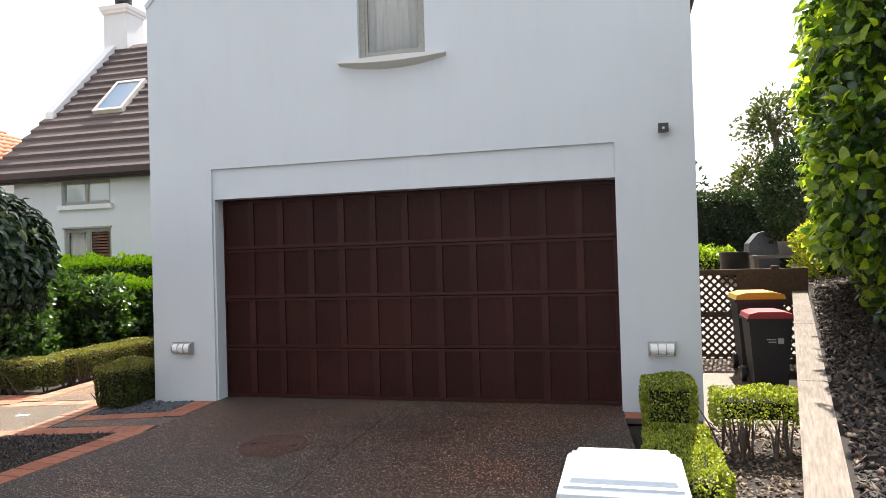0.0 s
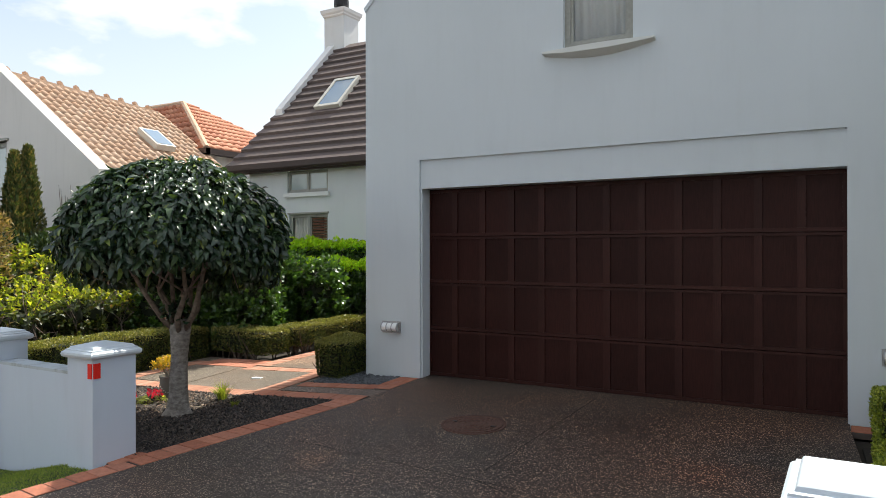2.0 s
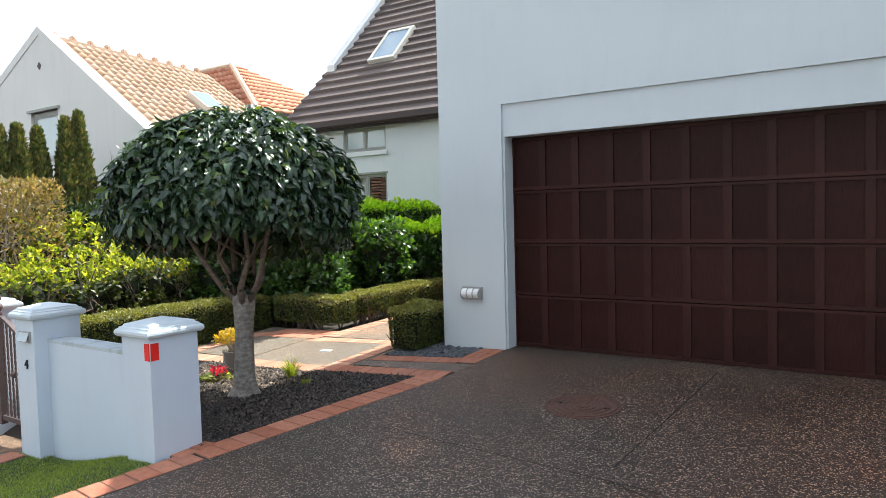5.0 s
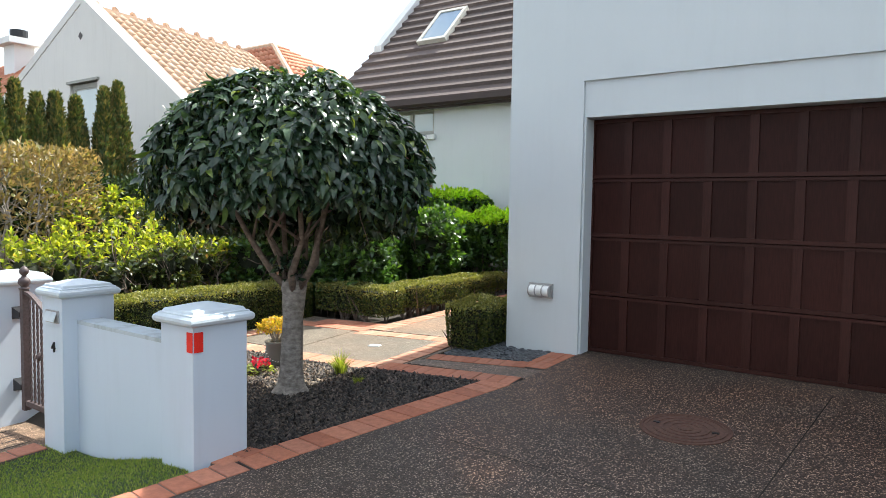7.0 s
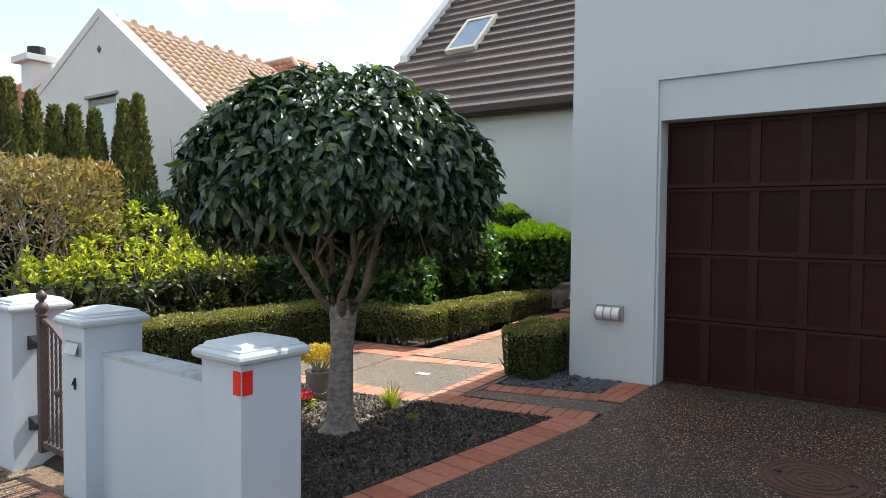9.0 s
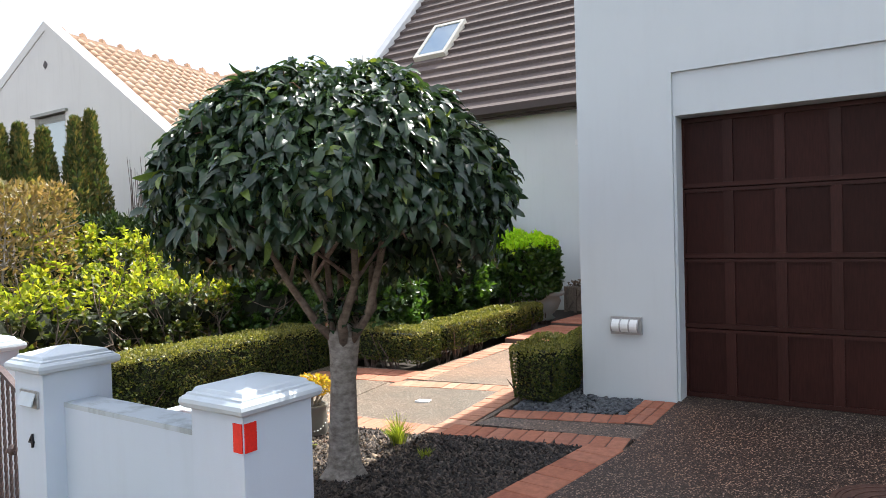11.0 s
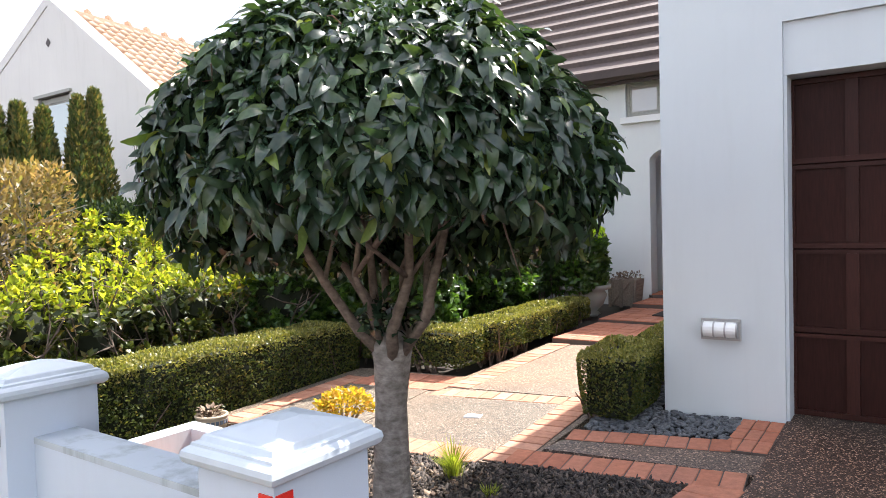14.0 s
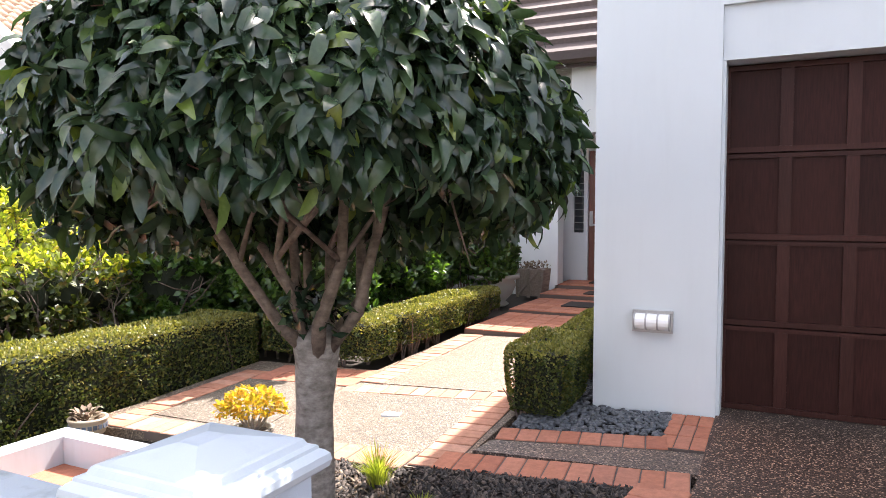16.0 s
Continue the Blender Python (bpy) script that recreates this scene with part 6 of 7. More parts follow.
# ---- the round-headed tree ----
def round_tree():
    rng = np.random.default_rng(77)
    tx, ty, tz = -1.42, -2.22, -0.15
    tree = empty("tree", (tx, ty, tz), "clipped mushroom-headed tree with dark glossy drooping leaves", "tree")
    b = bmesh.new()
    tube(b, [(tx, ty, tz - 0.06), (tx - 0.005, ty, tz + 0.03), (tx, ty, tz + 0.09), (tx + 0.0, ty, tz + 0.22), (tx + 0.01, ty, tz + 0.6), (tx + 0.02, ty, tz + 0.80), (tx + 0.02, ty, tz + 0.91), (tx + 0.02, ty, tz + 0.96)],
         [0.180, 0.136, 0.106, 0.088, 0.081, 0.090, 0.108, 0.06], 18)
    for v in b.verts:
        low = max(0.0, 1 - (v.co.z - tz) / 0.15)
        k = 1 + (0.05 + 0.16 * low) * math.sin(5 * math.atan2(v.co.y - ty, v.co.x - tx) + v.co.z * 5) + 0.03 * math.sin(v.co.z * 23)
        v.co.x, v.co.y = tx + (v.co.x - tx) * k, ty + (v.co.y - ty) * k
    trunk = part("trunk", b, M["trunk"], tree, "mottled grey-brown trunk", True)
    top = np.array([tx + 0.02, ty, tz + 0.88])
    cz, R = 1.58, 1.0
    tips = []

    def limb(pts, r0, name, thing):
        bm = bmesh.new()
        k = len(pts)
        tube(bm, pts, [r0 * (1 - 0.5 * i / (k - 1)) * rng.uniform(0.92, 1.08) for i in range(k)], 8)
        return part(name, bm, M["limb_bark_shaded"], thing, "", True)

    for k in range(9):
        a0 = 2 * math.pi * (k + rng.uniform(-0.3, 0.3)) / 9
        spread_ = (0.38, 0.22, 0.32, 0.42, 0.18, 0.34, 0.40, 0.24, 0.32)[k]
        ray = np.array([math.cos(a0), math.sin(a0), 0.0])
        s = top + ray * 0.03 + np.array([0, 0, rng.uniform(-0.12, -0.02)])
        m1 = s + ray * spread_ * 0.30 + np.array([0, 0, 0.19]) + rng.normal(0, 0.035, 3)
        m2 = s + ray * spread_ * 0.66 + np.array([0, 0, 0.37 + 0.12 * (0.7 - spread_)]) + rng.normal(0, 0.05, 3)
        e1 = s + ray * spread_ + np.array([0, 0, 0.62 + 0.3 * (0.7 - spread_)]) + rng.normal(0, 0.03, 3)
        limb([s, m1, m2, e1], rng.uniform(0.022, 0.034), "limb", trunk)
        for q0, n_ in ((m2, 2), (e1, 3)):
            for _ in range(n_):
                a1 = a0 + rng.normal(0, 0.75)
                rr = rng.uniform(0.3, 0.85)
                q = np.array([tx + math.cos(a1) * rr, ty + math.sin(a1) * rr, rng.uniform(1.4, 1.9) - 0.15 * rr])
                bend = q0 * 0.5 + q * 0.5 + rng.normal(0, 0.05, 3)
                limb([q0, bend, q], 0.012, "branch", trunk)
                tips.append(q)
    # fine twigs of the crown as one mesh
    sb = bmesh.new()
    for q in tips:
        for _ in range(4):
            e = q + rng.normal(0, 0.13, 3) + np.array([0, 0, 0.05])
            tube(sb, [q, (q + e) / 2 + rng.normal(0, 0.02, 3), e], [0.007, 0.005, 0.003], 5)
    part("twig_growth", sb, M["limb_bark_shaded"], trunk)["kind"] = "stuff"

    # skin of the head: a dome with a rounded rim and a low hem
    def dome(n, inset):
        u = rng.random(n)
        a = rng.uniform(0, 2 * np.pi, n)
        # the hem is clipped higher towards the driveway and hangs low over the garden
        side = np.cos(a + 0.98)
        hem = 1.42 - 0.07 * side + 0.32 * np.clip(-side, 0, 1) + 0.08 * np.sin(3 * a + 0.6) * np.cos(2 * a)
        phi = np.arccos(1 - u * hem)
        wob = 1 + 0.035 * np.sin(3 * a + 1.0) + 0.03 * np.sin(5 * a + phi * 4) + 0.025 * np.sin(11 * a + 7 * phi)
        rr = R * np.sin(phi) ** 1.12 * wob
        h = np.where(phi < np.pi / 2, 0.79 * np.cos(phi), 0.66 * np.cos(phi))
        p = np.stack([tx + 0.005 + rr * np.cos(a), ty + rr * np.sin(a), cz + h * wob], -1)
        out = unit(np.stack([np.sin(phi) * np.cos(a), np.sin(phi) * np.sin(a), np.cos(phi) * 1.1], -1))
        return p - out * inset[:, None], out, phi

    def pose_of(out, n):
        down = np.array([0, 0, -1.0])
        hang = unit(down - out * (out @ down)[:, None] * 0.8)
        ahead = hang * 0.8 + out * 0.32 + rng.normal(0, 0.6, (n, 3))
        ahead[:, 2] = np.minimum(ahead[:, 2], 0.05 + 0.2 * rng.random(n))
        up = out * 0.6 + rng.normal(0, 0.58, (n, 3)) + np.array([0, -0.05, 0.75])
        return ahead, up

    crown = empty("crown_place", (0, 0, 0))
    n = 13500
    inset = np.abs(rng.normal(0, 0.09, n))
    p, o, phi = dome(n, inset)
    keep = (phi < 1.75) | (rng.random(n) < 0.75)
    p, o, phi = p[keep], o[keep], phi[keep]
    n = len(p)
    a, u = pose_of(o, n)
    bpy.data.objects.remove(crown)
    crown = leaf_cloud("crown", p, a, u, 0.112 * rng.uniform(0.6, 1.2, n), 0.044 * rng.uniform(0.75, 1.2, n), LEAF_LONG, M["leaf_tree"], tree, 0.5, 1.5, "dark glossy drooping leaves")
    crown["kind"] = "stuff"
    # reddish shoots that carry the leaves, showing between them
    n = 420
    ps_, os_, _ = dome(n, np.full(n, 0.03))
    shoots = bmesh.new()
    for q, d in zip(ps_, os_):
        q0 = q - d * rng.uniform(0.12, 0.28) + rng.normal(0, 0.05, 3) + np.array([0, 0, 0.04])
        tube(shoots, [q0, (q0 + q) / 2 + rng.normal(0, 0.015, 3) + np.array([0, 0, 0.015]), q], [0.0045, 0.0035, 0.002], 5)
    part("shoots", shoots, M["shoot"], tree, "reddish brown young shoots")["kind"] = "stuff"
    # inner leaves, thinly, so that sky and stems show through from below
    n = 9500
    inset = rng.uniform(0.1, 0.55, n)
    p, o, phi = dome(n, inset)
    p[:, 2] = np.maximum(p[:, 2], 1.26 + 0.13 * np.clip((p[:, 0] - tx) * 0.55 - (p[:, 1] - ty) * 0.83, -1, 1) + rng.uniform(0, 0.3, n))
    a, u = pose_of(o, n)
    ci = leaf_cloud("inner_leaves", p, a, u, 0.10 * rng.uniform(0.7, 1.2, n), 0.06, LEAF_LONG, M["leaf_tree"], tree, 0.3)
    ci["kind"] = "stuff"
    n = 3200
    ra_, aa_ = rng.uniform(0.2, 0.98, n), 2.16 + rng.uniform(-1.9, 1.9, n)
    p = np.stack([tx + ra_ * np.cos(aa_), ty + ra_ * np.sin(aa_), 1.20 - 0.13 * np.cos(aa_ - 2.3) * ra_ + np.abs(rng.normal(0, 0.14, n))], -1)
    low_ = leaf_cloud("lower_leaves", p, rng.normal(0, 0.5, (n, 3)) + np.array([0, 0, -0.7]), rng.normal(0, 1, (n, 3)), 0.105 * rng.uniform(0.6, 1.2, n), 0.048, LEAF_LONG, M["leaf_tree"], tree, 0.3)
    low_["kind"] = "stuff"
    n = 5200
    p, o, phi = dome(n, np.abs(rng.normal(0.06, 0.08, n)))
    keep = (phi > 0.9) & (phi < 1.72)
    p, o = p[keep], o[keep]
    n = len(p)
    a, u = pose_of(o, n)
    rim = leaf_cloud("rim_leaves", p, a, u, 0.112 * rng.uniform(0.6, 1.2, n), 0.043, LEAF_LONG, M["leaf_tree"], tree, 0.5, 1.5)
    rim["kind"] = "stuff"
    # ivy-like tuft at the fork
    n = 170
    p = top + rng.normal(0, 0.055, (n, 3)) * np.array([1.4, 1.4, 0.8]) + np.array([0.02, -0.03, 0.16])
    tri = leaf_cloud("fork_leaves", p, rng.normal(0, 1, (n, 3)) + np.array([0, 0, -0.6]), rng.normal(0, 1, (n, 3)), 0.07, 0.035, LEAF_SHORT, M["leaf_tree"], trunk)
    # the leaves on the street side as single parts
    mes = []
    for k in range(4):
        bm_leaf = leaf_cloud("leaf", np.zeros((1, 3)), np.array([[1.0, 0, 0]]), np.array([[0, 0, 1.0]]), 0.100 + 0.009 * k, 0.041 + 0.003 * k, LEAF_LONG, M["leaf_tree_one"], None, 0.3, 0.7 + 0.3 * k)
        mes.append(bm_leaf.data)
        bpy.data.objects.remove(bm_leaf)
    made = 0
    while made < 300:
        p, o, phi = dome(1, np.array([-0.01]))
        if o[0] @ np.array([0.55, -0.8, 0.1]) < 0.25:
            continue
        a, u = pose_of(o, 1)
        f = unit(a)[0]
        s = unit(np.cross(u[0], f))
        w = np.cross(f, s)
        m = Matrix(((f[0], s[0], w[0], p[0][0]), (f[1], s[1], w[1], p[0][1]), (f[2], s[2], w[2], p[0][2]), (0, 0, 0, 1)))
        ob = new("leaf", mes[made % 4])
        ob.parent = tree
        ob.matrix_local = Matrix.Translation(-tree.location) @ m
        made += 1


round_tree()


# ---- small things in the garden ----
def flower_pot():
    x, y = -2.25, -1.66
    z = ground_z(x, y)
    pot = empty("bonsai_pot", (x, y, z - 0.03), "yellow-leaved bonsai in a grey pot with a shell string", "potted plant")
    body = part("pot", lathe([(0.10, -0.03), (0.125, 0.02), (0.13, 0.16), (0.12, 0.25), (0.135, 0.27), (0.135, 0.29), (0.11, 0.29), (0.105, 0.26)], 22, (x, y, z)), M["pot"], pot, "", True)
    for k in range(15):
        a = 4.2 + k * 0.2
        zz = z + 0.22 - 0.15 * math.sin(math.pi * k / 14)
        part("shell", lathe([(0.0, -0.009), (0.009, 0.0), (0.0, 0.009)], 6, (x + 0.135 * math.cos(a), y + 0.135 * math.sin(a), zz)), M["pot_white"], body)
    part("soil", lathe([(0.0, 0.255), (0.104, 0.256), (0.104, 0.262), (0.0, 0.268)], 18, (x, y, z)), M["soil"], pot)
    rng = np.random.default_rng(8)
    b = bmesh.new()
    for k in range(9):
        a = k * 0.7
        e = np.array([x + 0.15 * math.cos(a) * rng.uniform(0.5, 1), y + 0.15 * math.sin(a) * rng.uniform(0.5, 1), z + rng.uniform(0.42, 0.50)])
        s = np.array([x, y, z + 0.25])
        tube(b, [s, s * 0.5 + e * 0.5 + np.array([0, 0, -0.03]), e], [0.018, 0.012, 0.005], 6)
    part("stems", b, M["trunk"], pot)
    n = 900
    a, t = rng.uniform(0, 6.28, n), np.arccos(rng.uniform(-0.25, 1, n))
    o = np.stack([np.sin(t) * np.cos(a), np.sin(t) * np.sin(a), np.cos(t)], -1)
    p = np.array([x, y, z + 0.43]) + o * np.array([0.185, 0.185, 0.12]) * rng.uniform(0.75, 1.05, (n, 1)) * (1 + 0.12 * np.sin(5 * a))[:, None]
    leaf_cloud("foliage", p, o + rng.normal(0, 0.6, (n, 3)), o + rng.normal(0, 0.4, (n, 3)), 0.04, 0.022, LEAF_SHORT, M["leaf_yellow"], pot, 0.2, 1.0, "golden yellow leaves")
    pot.scale = (0.88, 0.88, 0.80)


flower_pot()


def cyclamen(x, y, seed):
    rng = np.random.default_rng(seed)
    z = ground_z(x, y) - 0.03
    c = empty("cyclamen", (x, y, z), "red flowering cyclamen with green leaves in the bark", "flower", "cyclamens in the bed")
    n = 60
    r = rng.random(n) ** 0.5 * 0.14
    a = rng.uniform(0, 6.28, n)
    p = np.stack([x + r * np.cos(a), y + r * np.sin(a), z + rng.uniform(0.02, 0.09, n)], -1)
    leaf_cloud("leaves", p, np.stack([np.cos(a), np.sin(a), 0.2 + 0 * a], -1), np.tile([0, 0, 1.0], (n, 1)) + rng.normal(0, 0.3, (n, 3)), 0.05, 0.045, LEAF_SHORT, M["leaf_box_lime"], c)
    n = 46
    r = rng.random(n) ** 0.5 * 0.08
    a = rng.uniform(0, 6.28, n)
    p = np.stack([x + r * np.cos(a), y + r * np.sin(a), z + rng.uniform(0.09, 0.15, n)], -1)
    leaf_cloud("petals", p, rng.normal(0, 0.6, (n, 3)) + np.array([0, 0, 0.8]), rng.normal(0, 1, (n, 3)), 0.04, 0.028, LEAF_SHORT, M["petal_red"], c, 0.3, 1.0, "red petals")


cyclamen(-2.13, -1.95, 3)
cyclamen(-2.32, -2.15, 4)


def grass_tuft(x, y, n, h, seed, label):
    rng = np.random.default_rng(seed)
    z = ground_z(x, y) - 0.03
    g = empty("grass_tuft", (x, y, z), label, "grass tuft")
    a = rng.uniform(0, 6.28, n)
    lean = rng.uniform(0.05, 0.6, n)
    d = np.stack([lean * np.cos(a), lean * np.sin(a), np.ones(n)], -1)
    p = np.stack([x + 0.05 * np.cos(a) * rng.random(n), y + 0.05 * np.sin(a) * rng.random(n), np.full(n, z)], -1)
    leaf_cloud("blade_growth", p, d, np.stack([-np.cos(a), -np.sin(a), 0.5 + 0 * a], -1), h * rng.uniform(0.55, 1.1, n), 0.007, LEAF_SHORT, M["leaf_box_lime"], g, 0.4, 3.0)["kind"] = "stuff"


grass_tuft(-1.47, -1.62, 170, 0.24, 9, "upright green and straw grass tuft in the bed")
grass_tuft(-1.15, -1.75, 60, 0.09, 10, "small weedy grass tuft in the bark")

bowl = empty("bowl_planter", (-3.68, -1.6, ground_z(-3.68, -1.6)), "round patterned ceramic bowl with a small succulent", "planter")
bz = ground_z(-3.68, -1.6)
bw = part("bowl", lathe([(0.075, 0.0), (0.105, 0.02), (0.117, 0.07), (0.113, 0.10), (0.122, 0.105), (0.122, 0.12), (0.103, 0.12), (0.10, 0.09), (0.0, 0.08)], 26, (-3.68, -1.6, bz)), M["bowl"], bowl, "", True)
for k in range(22):
    a = k * 2 * math.pi / 22
    part("spot", bbox(-0.012, -0.003, -0.014, 0.012, 0.003, 0.014), M["bowl_blue"], bw).matrix_local = Matrix.Translation((0.1165 * math.cos(a), 0.1165 * math.sin(a), 0.07)) @ Matrix.Rotation(a + math.pi / 2, 4, "Z") @ Matrix.Translation(bowl.location)
rng_b = np.random.default_rng(2)
n = 70
a = rng_b.uniform(0, 6.28, n)
leaf_cloud("succulent", np.stack([-3.70 + 0.05 * np.cos(a), -1.6 + 0.05 * np.sin(a), bz + rng_b.uniform(0.08, 0.15, n)], -1), np.stack([np.cos(a), np.sin(a), rng_b.uniform(0.2, 1, n)], -1), np.tile([0, 0, 1.0], (n, 1)), 0.06, 0.03, LEAF_SHORT, M["litter"], bowl)

scrap = part("path_tile", extrude_poly([(-2.03, -0.66), (-1.91, -0.63), (-1.93, -0.55), (-2.04, -0.58)], "z", -0.09, -0.0755), M["paper"])
tagged(scrap, "small pale rectangular cover set in the path", "path cover")

# porch steps, mats, urn and wooden planter
for k, (y0, y1, z) in enumerate(((2.0, 3.3, 0.06), (3.3, 4.5, 0.10), (4.5, 5.2, 0.16), (5.2, 5.95, 0.22))):
    tagged(part("porch_step_" + str(k + 1), bbox(-2.62, y0, -0.3, GX0 - 0.12, y1, z - 0.012), M["mortar"]), "brick paved porch step", "step", "", "structure")
for x0, y0, x1, y1, z in ((-2.1, 3.75, -1.55, 4.2, 0.1), (-2.05, 4.62, -1.5, 5.0, 0.16), (-2.2, 5.5, -1.5, 5.9, 0.22)):
    tagged(part("door_mat", bbox(x0, y0, z - 0.002, x1, y1, z + 0.014), M["mat_dark"], None, "", False, 0.004), "dark brown mat lying on a porch step", "door mat", "porch mats")

urn = empty("urn", (-3.05, 3.9, 0.05), "squat ribbed grey stone urn planter", "planter")
part("body", lathe([(0.16, 0.0), (0.2, 0.03), (0.15, 0.07), (0.24, 0.16), (0.29, 0.28), (0.26, 0.34), (0.34, 0.37), (0.34, 0.42), (0.29, 0.42), (0.26, 0.36), (0.0, 0.35)], 26, (-3.05, 3.9, 0.04)), M["pot_stone"], urn, "", True)
crate = empty("wooden_planter", (-2.80, 4.75, 0.08), "weathered timber planter box with low plants", "planter")
part("box", extrude_poly([(-2.97, 0.1), (-2.64, 0.1), (-2.60, 0.47), (-3.0, 0.47)], "y", 4.62, 4.95), M["timber"], crate)
for x in (-2.98, -2.82, -2.66):
    part("batten", bbox(x - 0.022, 4.595, 0.08, x + 0.022, 4.6195, 0.48), M["timber"], crate)
b = bmesh.new()
tube(b, [(-2.96, 4.61, 0.12), (-2.68, 4.61, 0.45)], [0.015, 0.015], 6)
part("brace", b, M["timber"], crate)
n = 110
p = np.stack([rng_b.uniform(-2.98, -2.62, n), rng_b.uniform(4.64, 4.93, n), rng_b.uniform(0.46, 0.55, n)], -1)
leaf_cloud("plants", p, rng_b.normal(0, 0.6, (n, 3)) + np.array([0, 0, 0.5]), rng_b.normal(0, 1, (n, 3)), 0.05, 0.03, LEAF_SHORT, M["litter"], crate)["kind"] = "stuff"


# ---- the side yard ----
def sleeper_at(d):
    """Plan place along the garden retaining wall, d metres from the street end."""
    return 4.98 + 0.21 * d, -3.9 + d, 0.40 + 0.064 * d


ret = empty("retaining_wall", (6.0, 1.0, 0.3), "weathered pale timber retaining wall along the side yard", "retaining wall", "", "structure")
for k in range(5):
    d0, d1 = k * 2.4, k * 2.4 + 2.39
    bm = bmesh.new()
    vs = []
    for d in (d0, d1):
        x, y, z = sleeper_at(d)
        vs += [bm.verts.new(q) for q in ((x, y, z - 0.02), (x + 0.18, y - 0.038, z - 0.02), (x + 0.18, y - 0.038, z + 0.02), (x, y, z + 0.02))]
    for i in range(4):
        j = (i + 1) % 4
        bm.faces.new((vs[i], vs[j], vs[4 + j], vs[4 + i]))
    bm.faces.new(vs[:4][::-1])
    bm.faces.new(vs[4:])
    part("sleeper", bm, M["sleeper"], ret, "", False, 0.006)
    bm = bmesh.new()
    vs = []
    for d in (d0, d1):
        x, y, z = sleeper_at(d)
        vs += [bm.verts.new(q) for q in ((x + 0.02, y, -0.4), (x + 0.16, y - 0.03, -0.4), (x + 0.16, y - 0.03, z - 0.021), (x + 0.02, y, z - 0.021))]
    for i in range(4):
        j = (i + 1) % 4
        bm.faces.new((vs[i], vs[j], vs[4 + j], vs[4 + i]))
    bm.faces.new(vs[:4][::-1])
    bm.faces.new(vs[4:])
    part("wall_board", bm, M["sleeper"], ret)


def bank_z(x, y):
    d = max(0.0, min(12.0, y + 3.9))
    return 0.37 + 0.064 * d + 0.10 * max(0, x - (5.2 + 0.21 * d))


bv, bf, nx, ny = [], [], 14, 26
for j in range(ny):
    for i in range(nx):
        d = -1.2 + 13.5 * j / (ny - 1)
        x = 4.98 + 0.21 * d + 0.165 + 6 * (i / (nx - 1)) ** 1.5
        y = -3.9 + d
        bv.append((x, y, bank_z(x, y) - 0.03))
for j in range(ny - 1):
    for i in range(nx - 1):
        k = j * nx + i
        bf.append((k, k + 1, k + nx + 1, k + nx))
tagged(finish("bank", sheet_mesh("bank", bv, bf, 4), M["soil"], smooth=True), "dark mulched garden bank behind the retaining wall", "garden bed", "", "structure")


def pick_bank(rng):
    d = rng.uniform(0, 11)
    x = 5.22 + 0.21 * d + rng.uniform(0, 1.4) ** 1.3
    return x, d - 3.9, bank_z(x, d - 3.9) + rng.uniform(-0.02, 0.01)


chips("bank_mulch", 16000, pick_bank, 0.032, M["bark_chip"], "dark bark mulch on the garden bank", 15, 0.6)
chips("bank_litter", 2200, pick_bank, 0.042, M["litter"], "dry brown leaf litter on the garden bank", 16, 0.7, "leaf litter")


def pick_yard(rng):
    x, y = rng.uniform(4.5, 5.9), rng.uniform(-3.0, -0.2)
    return x, y, ground_z(x, y) - 0.03 + rng.uniform(0, 0.01)


poly_sheet("yard_bed", [(4.55, -3.0), (5.5, -3.0), (5.9, -0.55), (4.4, -0.55)], -0.03, M["soil"], "dark soil bed under the clipped hedges", "garden bed")
chips("yard_litter", 3500, pick_yard, 0.032, M["litter"], "dry leaves and bark under the clipped hedges", 17, 0.6, "leaf litter")
poly_sheet("yard_path", [(5.05, -0.55), (5.9, -0.55), (6.8, 9.0), (5.05, 9.0)], -0.17, M["path"], "pale aggregate yard path behind the hedge", "path")
for x0, y0, z0, lab in ((6.15, -1.3, 0.55, "scrap of white plastic on the bank"),):
    s_ = extrude_poly([(x0, y0), (x0 + 0.12, y0 - 0.03), (x0 + 0.14, y0 + 0.14), (x0 + 0.02, y0 + 0.12)], "z", bank_z(x0, y0) - 0.02, bank_z(x0, y0) + 0.05)
    tagged(part("plastic_scrap", s_, M["paper"], None, "", False, 0.02), lab, "litter")
wm = bmesh.new()
wg = [[wm.verts.new((6.0 + 0.12 * i, -2.0 + 0.1 * j, bank_z(6.0 + 0.12 * i, -2.0 + 0.1 * j) + 0.03 + 0.03 * math.sin(i * 2.1 + j) * math.cos(j * 1.7))) for i in range(7)] for j in range(8)]
for j in range(7):
    for i in range(6):
        wm.faces.new((wg[j][i], wg[j][i + 1], wg[j + 1][i + 1], wg[j + 1][i]))
tagged(part("weed_mat", wm, M["sheet"], None, "", True), "crumpled black weed matting lying on the bank", "weed mat")

hedge("yard_hedge", [((4.47, -2.35, -0.14), (4.95, -0.9, 0.13)), ((4.46, -0.9, -0.1), (4.90, -0.35, 0.42))], 6000, 0.026, 0.017, M["leaf_box_lime"], "lime green clipped box hedge at the garage corner", 33, wave=0.03, twigs=4, group="low box hedges")
hedge("yard_hedge", [((4.96, -1.2, -0.1), (5.62, -0.85, 0.42))], 6000, 0.026, 0.017, M["leaf_box_lime"], "lime topped box hedge on bare stems by the retaining wall", 34, wave=0.03, twigs=14, legs=0.5, core=0.09, group="low box hedges")


